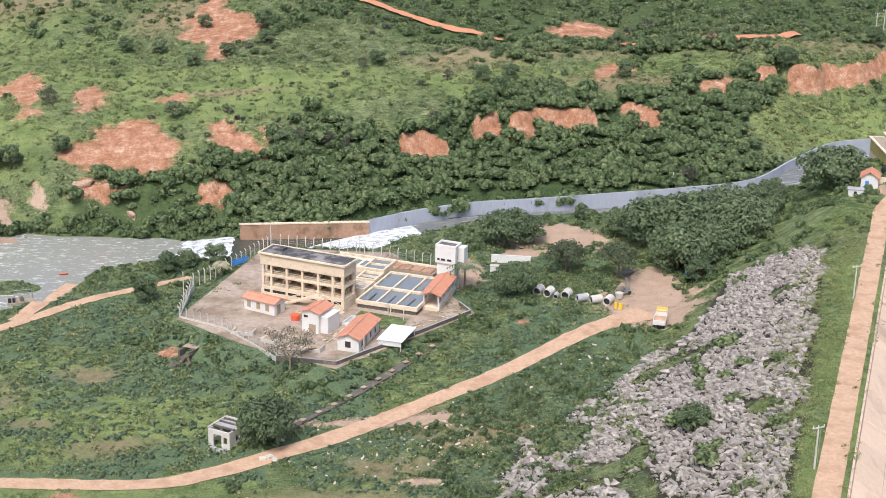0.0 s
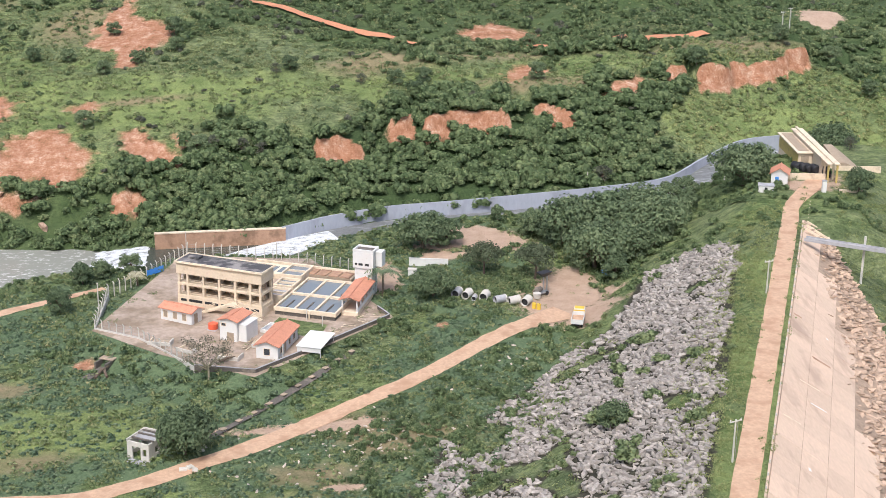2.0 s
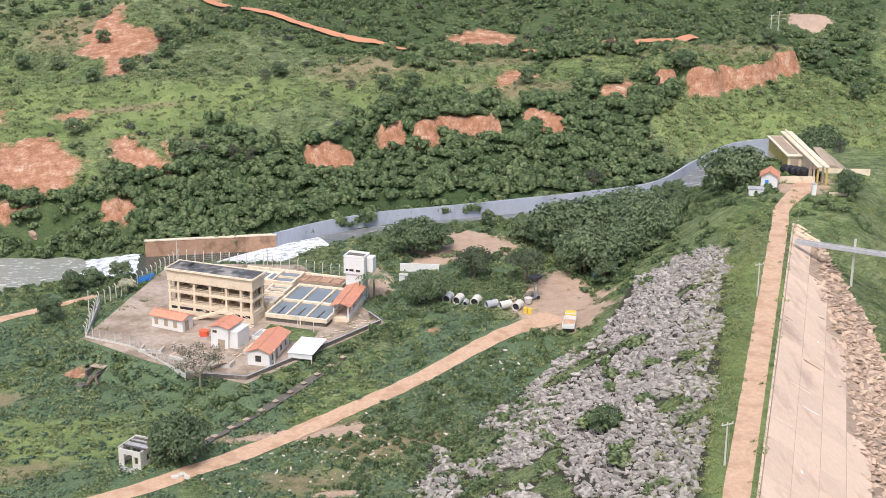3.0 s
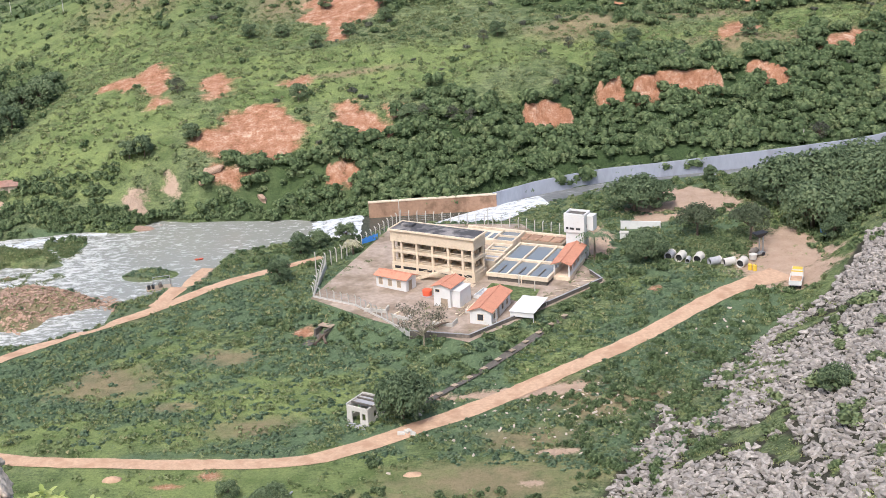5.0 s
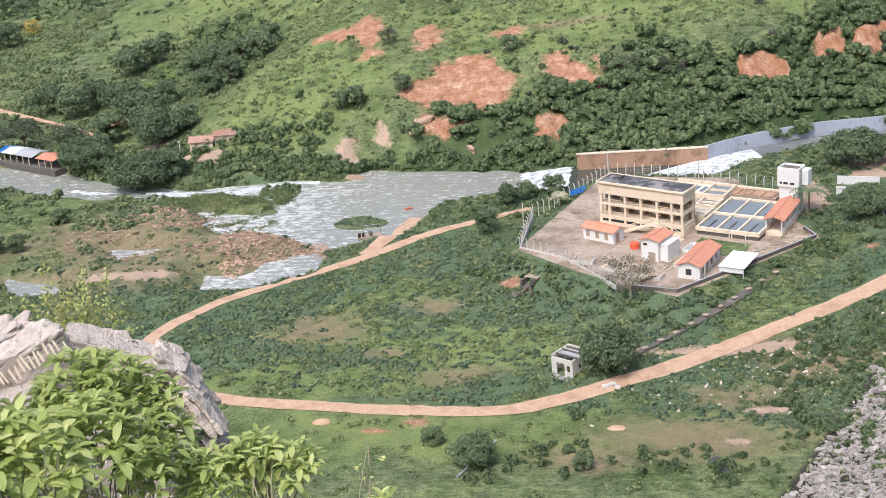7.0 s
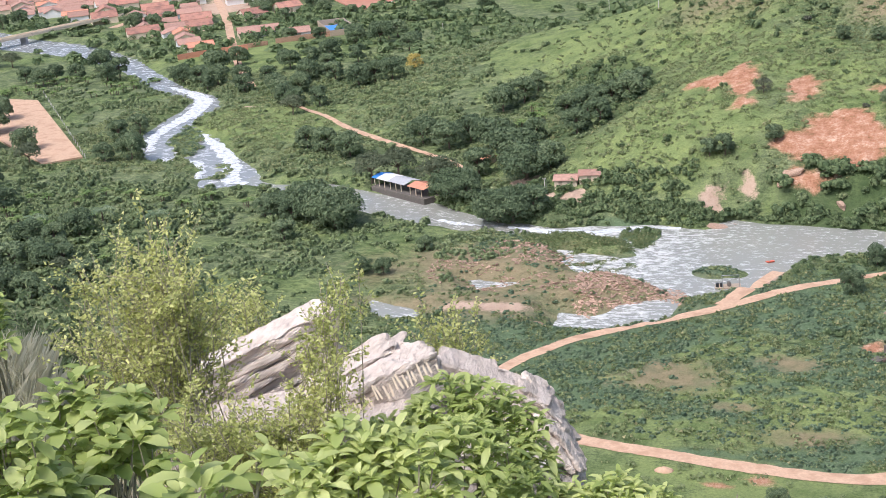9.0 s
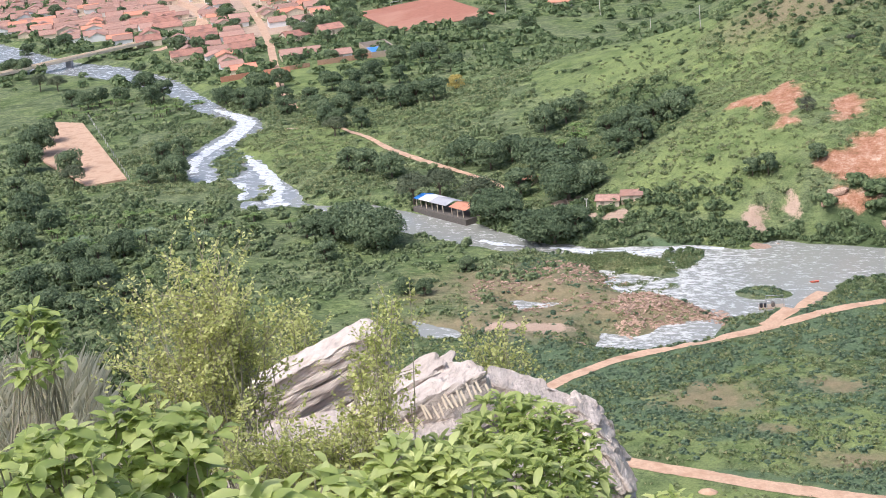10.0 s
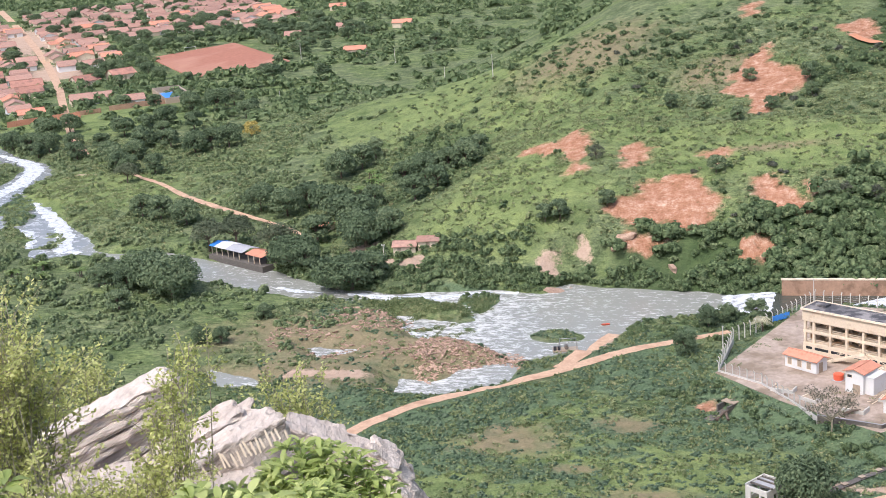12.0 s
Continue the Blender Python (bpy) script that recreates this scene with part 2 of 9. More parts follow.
STEEL = surface("galvanised_steel", (0.42, 0.43, 0.44), 0.45, 0.1, 1.0, 5.0, metal=0.6, per=0.05)
DARK = surface("dark_opening", (0.02, 0.022, 0.025), 0.6, 0.3, 1.0, 5.0, per=0)
OCHRE = surface("ochre_paint", (0.50, 0.38, 0.13), 0.7, 0.15, 0.8, 3.0, stain=(0.33, 0.25, 0.12), stain_at=0.55)
BLACK = surface("black_rubber", (0.03, 0.03, 0.034), 0.55, 0.3, 1.0, 6.0, per=0.1)
YELLOW = surface("yellow_paint", (0.75, 0.52, 0.06), 0.55, 0.1, 1.0, 4.0, per=0.05)
BLUE = surface("blue_sheet", (0.06, 0.27, 0.75), 0.5, 0.15, 0.8, 3.0, per=0.05)
REDPAINT = surface("red_orange_paint", (0.75, 0.13, 0.06), 0.5, 0.1, 1.0, 4.0, per=0.05)
GLASS = surface("dark_window_glass", (0.045, 0.05, 0.06), 0.15, 0.2, 1.0, 3.0, per=0.2, bump=0)
BARK = surface("bark", (0.15, 0.11, 0.08), 0.95, 0.3, 0.5, 6.0)
RIPRAP = rock_material("grey_blasted_rock", (0.165, 0.148, 0.13), (0.285, 0.257, 0.23), (0.44, 0.405, 0.368), None, None, 1.1, 0.25, 0.5)
RUBBLE = rock_material("brown_river_rubble", (0.20, 0.135, 0.095), (0.42, 0.275, 0.195), (0.70, 0.55, 0.44))
CRAG = rock_material("banded_pale_crag", (0.33, 0.265, 0.215), (0.60, 0.51, 0.435), (0.78, 0.695, 0.62), (1.2, 1.2, 11.0), 30, relief=0.9, spread=0.12, soot=0.85)
# pale base and flecks carry the sky's reflection, with some broken water
RIVER_WATER = water_material("river_water", (0.29, 0.292, 0.258), 0.14, 1.3, 0.35, (0.60, 0.60, 0.57), 0.55, (0.55, 1.1, 1), 0.09)
RAPID_WATER = water_material("shallow_rapid_water", (0.27, 0.28, 0.275), 0.22, 0.55, 0.7, (0.58, 0.59, 0.6), 0.54, (0.8, 1.0, 1))
FOAM = water_material("white_water", (0.62, 0.64, 0.66), 0.5, 1.0, 0.8, (0.20, 0.21, 0.205), 0.505, (0.7, 1.2, 1))
CHUTE_WATER = water_material("chute_water", (0.15, 0.155, 0.155), 0.35, 0.9, 0.6, (0.42, 0.43, 0.43), 0.52, (0.25, 2.2, 1))
POOL_WATER = water_material("dark_still_water", (0.075, 0.08, 0.065), 0.08, 1.6, 0.25)
# base colour raised to hold the pale grey reflections on the basins
BASIN_WATER = water_material("basin_water", (0.20, 0.225, 0.245), 0.08, 2.5, 0.15)
# bush darks lifted and blue raised: distance haze put into the colour
BUSH = foliage("bush_leaves", (0.05, 0.083, 0.038), (0.112, 0.17, 0.073), (0.225, 0.295, 0.13), 0.22, muting=0.1)
BUSH_LIGHT = foliage("light_bush_leaves", (0.068, 0.108, 0.048), (0.148, 0.21, 0.09), (0.275, 0.335, 0.152), 0.28, muting=0.12)
BUSH_GREY = foliage("grey_bush_leaves", (0.065, 0.08, 0.058), (0.12, 0.135, 0.095), (0.19, 0.20, 0.14))
HERB = foliage("herb_leaves", (0.095, 0.17, 0.09), (0.165, 0.25, 0.135), (0.265, 0.345, 0.185), 0.2, muting=0.18)
FLATS_LEAF = foliage("flats_leaves", (0.105, 0.165, 0.068), (0.20, 0.275, 0.115), (0.34, 0.405, 0.185), 0.2, muting=0.14)
GRASS = foliage("grass_blades", (0.105, 0.162, 0.052), (0.185, 0.245, 0.09), (0.295, 0.345, 0.145), yellow=(0.34, 0.32, 0.17), muting=0.2)
CREST_GRASS = foliage("yellow_green_grass", (0.16, 0.205, 0.07), (0.25, 0.30, 0.11), (0.36, 0.40, 0.165), yellow=(0.40, 0.36, 0.18), muting=0.12)
# haze over far trees painted in: lighter darks, bluer greens
TREE = foliage("tree_leaves", (0.07, 0.11, 0.06), (0.13, 0.188, 0.094), (0.23, 0.298, 0.15), muting=0.12)
TREE_PALE = foliage("pale_tree_leaves", (0.065, 0.095, 0.05), (0.115, 0.155, 0.08), (0.19, 0.23, 0.12))
BANANA = foliage("banana_leaves", (0.08, 0.16, 0.03), (0.15, 0.26, 0.05), (0.24, 0.36, 0.09))
BLOSSOM = foliage("yellow_blossom", (0.30, 0.24, 0.03), (0.55, 0.42, 0.05), (0.72, 0.56, 0.09))
TREE_DRY = foliage("dry_twig_leaves", (0.10, 0.10, 0.07), (0.17, 0.165, 0.115), (0.25, 0.235, 0.165))
NEAR_LEAF = foliage("broad_fresh_leaves", (0.18, 0.265, 0.055), (0.405, 0.49, 0.13), (0.67, 0.72, 0.285), 2.5, 0.45, 0.42, muting=0.08, gloss=0.4)
NEAR_SMALL = foliage("small_twig_leaves", (0.23, 0.28, 0.065), (0.44, 0.475, 0.135), (0.70, 0.70, 0.28), 1.0, 0.4, 0.55, muting=0.1)
NEAR_DRY = foliage("dry_grass_blades", (0.32, 0.33, 0.18), (0.52, 0.51, 0.33), (0.72, 0.69, 0.50), 1.0, 0.5, 0.8)
TWIG = surface("grey_brown_twig", (0.34, 0.30, 0.21), 0.9, 0.3, 2.0, 20.0)

# ---------------------------------------------------------------- terrain
def sm(a, b, v):
    k = np.clip((v - a) / (b - a), 0.0, 1.0)
    return k * k * (3 - 2 * k)


def vnoise(x, y, seed=0.0):
    """Smooth value noise in 0..1."""
    x, y = np.asarray(x, float), np.asarray(y, float)
    xi, yi = np.floor(x), np.floor(y)
    fx, fy = x - xi, y - yi
    fx, fy = fx * fx * (3 - 2 * fx), fy * fy * (3 - 2 * fy)

    def h(a, b):
        v = np.sin(a * 127.1 + b * 311.7 + seed * 74.7) * 43758.5453
        return v - np.floor(v)

    return (h(xi, yi) * (1 - fx) + h(xi + 1, yi) * fx) * (1 - fy) + (h(xi, yi + 1) * (1 - fx) + h(xi + 1, yi + 1) * fx) * fy


def fnoise(x, y, seed=0.0):
    return 0.55 * vnoise(x, y, seed) + 0.3 * vnoise(x * 2.1, y * 2.1, seed + 3) + 0.15 * vnoise(x * 4.3, y * 4.3, seed + 7)


def along(x, y, pts):
    """Distance to a polyline of rows (x, y, a, b, ...) and the other columns there."""
    x, y = np.asarray(x, float), np.asarray(y, float)
    pts = np.array(pts, float)
    best = np.full(x.shape, 1e9)
    vals = [np.zeros(x.shape) for _ in range(pts.shape[1] - 2)]
    for p, q in zip(pts[:-1], pts[1:]):
        d = q[:2] - p[:2]
        k = np.clip(((x - p[0]) * d[0] + (y - p[1]) * d[1]) / (d @ d), 0, 1)
        far = np.hypot(x - p[0] - k * d[0], y - p[1] - k * d[1])
        near = far < best
        best = np.where(near, far, best)
        for n in range(len(vals)):
            vals[n] = np.where(near, p[n + 2] + k * (q[n + 2] - p[n + 2]), vals[n])
    return [best] + vals


def outside(x, y, poly):
    """Distance outside a convex polygon given clockwise or not; negative inside."""
    poly = np.array(poly, float)
    area = np.sum(poly[:, 0] * np.roll(poly[:, 1], -1) - poly[:, 1] * np.roll(poly[:, 0], -1))
    out = np.full(np.shape(x), -1e9)
    for p, q in zip(poly, np.roll(poly, -1, 0)):
        d = (q - p) / np.linalg.norm(q - p) * np.sign(area)
        out = np.maximum(out, (x - p[0]) * d[1] - (y - p[1]) * d[0])
    return out


def margin(x, y, poly, reach=30.0):
    """Distance outside any simple polygon, negative inside; cut off at reach."""
    x, y = np.asarray(x, float), np.asarray(y, float)
    poly = np.array(poly, float)
    out = np.full(x.shape, reach)
    lo, hi = poly.min(0) - reach, poly.max(0) + reach
    near = (x > lo[0]) & (x < hi[0]) & (y > lo[1]) & (y < hi[1])
    if not near.any():
        return out
    px, py = x[near], y[near]
    best, inside = np.full(px.shape, 1e9), np.zeros(px.shape, bool)
    for (ax, ay), (bx, by) in zip(poly, np.roll(poly, -1, 0)):
        dx, dy = bx - ax, by - ay
        k = np.clip(((px - ax) * dx + (py - ay) * dy) / (dx * dx + dy * dy), 0, 1)
        best = np.minimum(best, np.hypot(px - ax - k * dx, py - ay - k * dy))
        if ay != by:
            inside ^= ((ay > py) != (by > py)) & (px < ax + (py - ay) * dx / dy)
    out[near] = np.minimum(np.where(inside, -best, best), reach)
    return out


WATER = -6.0
RIVER = [(-26, 322, 5), (-34, 322, 9), (-48, 321, 12), (-62, 315, 19), (-78, 316, 13), (-96, 321, 7), (-112, 321, 5), (-132, 327, 4),
         (-158, 338, 6), (-180, 343, 7), (-203, 354, 4.5), (-222, 357, 5.5), (-238, 367, 9), (-256, 384, 12), (-272, 398, 15), (-288, 416, 12),
         (-298, 432, 8), (-304, 450, 6.5), (-313, 474, 6), (-330, 488, 5.5), (-346, 498, 6), (-389, 533, 6.5), (-427, 566, 8), (-464, 603, 15), (-512, 640, 16), (-640, 690, 16)]
# outlines of the water: the far bank, then the near bank, of the pool below the weir and of the braided reach
POOL_FAR = [(-23, 326), (-34, 331), (-41, 333), (-47.2, 332.9), (-55.7, 334.2), (-65.7, 335), (-73.3, 337), (-76.4, 334.4), (-78, 328.7), (-81.8, 329.4), (-90.2, 331.2), (-99.4, 329.7), (-107.9, 328.3), (-116.3, 326.3),
            (-126.4, 329), (-129.7, 327.4), (-134.8, 330.5), (-140.7, 333.6), (-149.4, 339.3), (-158.5, 345.2), (-167.5, 350.2), (-176.8, 355.4)]
POOL_NEAR = [(-164.2, 329.8), (-156.2, 328.2), (-147.1, 325.8), (-139.8, 323.4), (-135.6, 326.5), (-126, 321.5), (-114.9, 317.6), (-105.1, 319.2), (-98.6, 316.5), (-91.5, 310.5), (-86.9, 299.4), (-92, 293.8), (-80.9, 286.9), (-75, 281),
             (-70.5, 280.7), (-66.4, 281.8), (-63.5, 288.5), (-58.8, 286.7), (-57, 295.7), (-55.3, 300.4), (-49.2, 308.8), (-39.8, 311.1), (-36, 315), (-31, 314), (-23, 312)]
REACH_FAR = [(-121.2, 323.8), (-138, 331.6), (-148.2, 336.9), (-160.8, 342.9), (-169.8, 347.8), (-183.9, 355), (-198.6, 362), (-207, 359.7), (-216.4, 359.2), (-221.9, 362), (-231.5, 374.6), (-249.4, 391.4), (-259.3, 402.3), (-269.7, 413.9),
             (-285.4, 427.9), (-294, 435.7), (-298.1, 450.2), (-294.3, 455.6), (-311.6, 482.7), (-321.9, 488.4), (-332.5, 494.4), (-359.7, 518.6), (-380.4, 538.5), (-402.9, 560), (-427.1, 580.6), (-473, 610.1), (-529.5, 634.1), (-660, 720)]
REACH_NEAR = [(-640, 650), (-493, 588.2), (-442, 568.2), (-396.9, 537.4), (-369.5, 511.2), (-349.3, 494.2), (-328.4, 479.4), (-319.3, 477), (-313.8, 462.9), (-310.7, 444), (-306.9, 430.6), (-305.4, 420.4), (-291.2, 398), (-279.9, 383.4), (-268.3, 379.4),
              (-265.6, 387.4), (-256.7, 378.4), (-238.1, 350.6), (-232.9, 350.3), (-227.7, 354.9), (-218.8, 356.6), (-207.5, 350), (-201.4, 349.2), (-189.8, 344.8), (-176, 334.8), (-165.1, 329.9), (-152.9, 324.8), (-139.8, 320.2), (-119.3, 318.3)]
ISLET = [(-288.9, 413.8), (-293.2, 430.5), (-284.3, 425.4), (-268.2, 402.2), (-264.1, 389.6), (-270.3, 389.4), (-280, 399.7)]
ISLET_B = [(-116.6, 317.7), (-116, 322.9), (-111, 321.9), (-105, 320), (-103.9, 315), (-108, 312.3), (-112.8, 313.2)]
ISLET_C = [(-98.7, 321.8), (-95.8, 325.1), (-90.8, 326.5), (-87.8, 322.3), (-89.6, 316.1), (-90.9, 312.3), (-94.1, 317.7)]
ISLET_D = [(-102.1, 313.8), (-101.7, 319.1), (-96, 317.7), (-93.5, 313.8), (-96.3, 310.5)]
POOL_A = [(-94.2, 259), (-97, 268.5), (-92.8, 268.2), (-88.8, 267.3), (-86, 273), (-81, 277.6), (-75, 281), (-72.4, 277), (-72.7, 269), (-76.2, 264.1), (-82.6, 260.9), (-87.9, 258.4)]
POOL_B = [(-141.5, 269.3), (-136.3, 267.6), (-128.3, 264.6), (-123.7, 261.7), (-127.3, 259.4), (-134.1, 260), (-138.2, 263)]
SHALLOWS = [(-118.4, 316.1), (-112.7, 312.7), (-106.2, 311.4), (-99.7, 309.6), (-90.9, 309.4), (-85, 306.2), (-79.4, 301), (-78.9, 293), (-86.7, 293.5), (-92.7, 290.2), (-95.6, 288.2), (-101.8, 290.1), (-106.1, 295.6), (-109.5, 302.9), (-113.8, 309.4)]
POOL_C = [(-124.4, 284.4), (-121.9, 286.4), (-117.3, 285.5), (-111.7, 284.6), (-113.5, 280.8), (-116.7, 278.3), (-121.5, 281.6)]
RUBBLE_BAR = [(-98.3, 287.8), (-92.9, 290.8), (-87.6, 291.9), (-78.6, 286.2), (-74.2, 284.4), (-70.1, 280.8), (-72.3, 276.3), (-78.6, 277.9), (-83.1, 275.1), (-87.4, 271.5), (-88.9, 265.4), (-92.9, 267.8), (-96.8, 278.4)]
STONY_BAR = [(-128.2, 307.1), (-123.7, 309.3), (-116.5, 308.2), (-109.1, 301.8), (-108.6, 293.6), (-114.4, 291.5), (-121.6, 295.4)]
YARD = [(-29.5, 262.5), (-14, 307), (14.5, 302.5), (29, 264), (1.1, 236.5), (-16, 249)]
CHUTE = [(3, 318, -4.2, 6), (13, 323, -3.2, 5.5), (22, 326, -2.2, 5), (36, 329.5, -1.2, 4.5), (52, 330, -0.2, 4), (70, 329.3, 1.2, 3.8), (88, 329, 2.8, 3.8),
         (104, 328, 5.0, 4), (117, 336, 8.0, 5), (131, 345, 10.5, 6)]
DAM_P, DAM_U = np.array([60.3, 156.1]), np.array([0.401, 0.916])
DAM_N = np.array([DAM_U[1], -DAM_U[0]])
CREST = 17.0


def dam_q(x, y):
    return (x - DAM_P[0]) * DAM_N[0] + (y - DAM_P[1]) * DAM_N[1], (x - DAM_P[0]) * DAM_U[0] + (y - DAM_P[1]) * DAM_U[1]


def bank(x):
    return np.interp(x, [-400, -230, -150, -125, -60, -22, 10, 36, 60, 90, 104, 118, 132, 200, 400], [520, 376, 350, 335, 334, 330, 329, 338, 337, 337, 336, 346, 356, 372, 420])


# eroded faces of the far hillside: from x, to x, y at both ends, height
SCARPS = [(18, 31, 350.5, 351.3, 3.8), (37.5, 45, 360, 359.6, 4.0), (46.5, 70, 357.4, 359.5, 4.2), (77.7, 88, 364.5, 360, 3.4), (118.5, 125, 382, 384, 2.6), (126.5, 144, 378, 385.3, 6.2), (144.5, 166, 385.4, 395.5, 5.0), (-31.6, -28, 341.5, 340.5, 2.4)]


def scarp(x, y):
    """Height that the eroded faces add, and how far a place lies on one of them."""
    rise, face = np.zeros(np.shape(x)), np.zeros(np.shape(x))
    for x0, x1, y0, y1, h in SCARPS:
        line = y0 + (y1 - y0) * (x - x0) / (x1 - x0) + 3.4 * (vnoise(x / 5, 0 * y, 9) - 0.5) + 1.6 * (vnoise(x / 1.7, 0 * y, 19) - 0.5)
        d, win = y - line, sm(x0 - 1.4, x0 + 1.2, x) * sm(x1 + 1.4, x1 - 1.2, x)
        rise = np.maximum(rise, h * win * (0.75 + 0.4 * vnoise(x / 6, 0 * y, 33)) * (0.35 * sm(-3.5, 0, d) + 0.65 * sm(0, 2.2, d)) * sm(30, 8, d))
        face = np.maximum(face, sm(0.15, 0.75, win) * sm(-3.0, -0.8, d + 2.5 * (vnoise(x / 2.2, y / 2.2, 35) - 0.5)) * sm(3.6, 2.2, d + 1.5 * (vnoise(x / 1.6, y / 1.6, 36) - 0.5)))
    return rise, face


def terrain(x, y):
    x, y = np.asarray(x, float), np.asarray(y, float)
    low = -3.2 - 1.2 * sm(-80, -140, x) + 0.8 * (fnoise(x / 30, y / 30) - 0.5)
    z = low + 4.2 * sm(0, 62, x + 0.3 * (y - 235))
    # rising wood between the apron and the chute
    z = z + 2.5 * sm(262, 320, y) * sm(20, 60, x) + 5 * sm(85, 125, x) * sm(255, 300, y)
    # far hillside
    up = y - bank(x) + 5 * (vnoise(x / 17, y / 17, 5) - 0.5)
    face = sm(-175, -70, x)
    # steep scrub belt, grassy slope, bench with a sharp edge, upper slope
    edge = 63 + 10 * (vnoise(x / 45, 0 * y, 71) - 0.5)
    belt = 17.5 * sm(-8, 44, up) + 0.2 * np.clip(up - 34, 0, edge - 34) + 0.7 * sm(edge - 9, edge - 3, up)
    high = 0.2 * np.clip(up - 84, 0, 70) + 0.14 * np.clip(up - 154, 0, 160)
    hill = face * (belt + high)
    hill = hill + face * sm(4, 40, up) * (5.5 * (fnoise(x / 42, y / 60, 2) - 0.5) * sm(110, 60, up) + 8 * (fnoise(x / 60, y / 70, 2) - 0.5) * sm(80, 130, up))
    # gullies running down the slope
    hill = hill + face * sm(2, 20, up) * (2.6 * (fnoise(x / 11 + y / 40, y / 34, 72) - 0.5) * sm(62, 45, np.abs(up - 22) + 25) + 1.3 * (fnoise(x / 9, y / 13, 73) - 0.5))
    hill = np.maximum(hill, 34 * sm(540, 700, y) * sm(-215, -110, x) * sm(1500, 1000, y))
    hill = hill + scarp(x, y)[0]
    hill = hill + 17 * np.exp(-(((x + 165) / 58) ** 2 + ((y - 520) / 70) ** 2))
    z = z + np.where(up > 0, hill, 0)
    # plateau of the gates at the end of the crest
    d = along(x, y, [(118, 278), (136, 312), (150, 318)])[0]
    z = np.maximum(z, CREST - np.maximum(d - 11, 0) / 1.7)
    # treatment yard
    d = outside(x, y, YARD)
    z = np.where(d < 0, 0.0, np.where(d < 7, z * sm(0, 7, d), z))
    # dam: crest, rock slope downstream, paved slope upstream
    q, s = dam_q(x, y)
    dam = np.where(q < -2.6, CREST - (-2.6 - q) / 2.05, np.where(q > 4.3, CREST - (q - 4.3) / 1.75, CREST))
    z = np.where(s < 140, np.maximum(z, np.maximum(dam, 1.0 - 90 * (q < 4))), z)
    z = np.where((s < 118) & (q > 4), np.minimum(z, np.maximum(dam, 2.5)), z)
    # water
    wob = 1.6 * (fnoise(x / 5, y / 5, 8) - 0.5)
    for poly in (POOL_FAR + POOL_NEAR, REACH_FAR + REACH_NEAR):
        d = margin(x, y, poly) + wob
        z = np.where(d < 29, np.minimum(z, np.maximum(WATER - 1.5, WATER + d * 0.55 + 0.5 * np.maximum(d - 8, 0) ** 1.3)), z)
    for poly in (ISLET, ISLET_B, ISLET_C, ISLET_D):
        d = margin(x, y, poly) + 2.2 * wob
        z = np.maximum(z, np.minimum(WATER + 0.45, WATER + 0.1 - d * 0.4))
    d = along(x, y, [(-246, 378), (-240, 372)])[0]
    z = np.maximum(z, np.minimum(WATER + 0.5, WATER + 0.5 - (d - 2.2 * vnoise(x / 3, y / 3, 15)) * 0.5))
    for cx, cy, rad in ((-69, 298, 3.6), (-66.5, 297.5, 2.6), (-240, 366, 2.0), (-252, 372, 1.8)):
        z = np.maximum(z, np.minimum(WATER + 0.6, WATER + 0.5 - (np.hypot((x - cx) * 0.8, y - cy) - rad + wob) * 0.5))
    wet = sm(2, -4, margin(x, y, SHALLOWS) + wob)
    z = z * (1 - wet) + wet * np.minimum(z, WATER - 0.95 + 1.4 * fnoise(x / 3.6, y / 2.6, 6))
    for poly in (POOL_A, POOL_B, POOL_C):
        d = margin(x, y, poly) + 2.0 * wob
        z = np.where(d < 12, np.minimum(z, np.maximum(WATER - 1, WATER + d * 0.3 + 0.03 * np.maximum(d, 0) ** 2)), z)
    # basin below the weir and the chute
    d = along(x, y, [(-21, 317), (6, 317)])[0]
    z = np.minimum(z, np.maximum(-5.0, -5 + (d - 7) * 1.6))
    d, zf, hw = along(x, y, CHUTE)
    z = np.where(d < hw + 0.8, np.minimum(z, zf - 0.35), np.where(d < hw + 4, np.minimum(z, zf + 0.25 + (d - hw - 0.8) * 0.5), z))
    # hill on which the camera stands
    r, az = np.hypot(x, y), np.degrees(np.arctan2(-x, y))
    edge = np.interp(az, [-180, 10, 19, 35, 45, 70, 180], [3, 3, 10.5, 14, 22, 30, 30])
    k = np.interp(az, [-180, -90, -60, 10, 20, 180], [0.2, 0.2, 0.8, 0.8, 0.43, 0.25])
    near = 98.35 - k * np.minimum(r, edge) - 1.0 * np.maximum(r - edge, 0)
    z = np.maximum(z, near)
    # grassy knoll on the near slope
    z = z + 2.15 * sm(39.3, 42, az) * sm(54, 48, az) * np.exp(-(((r - 13) / 3) ** 2))
    return z


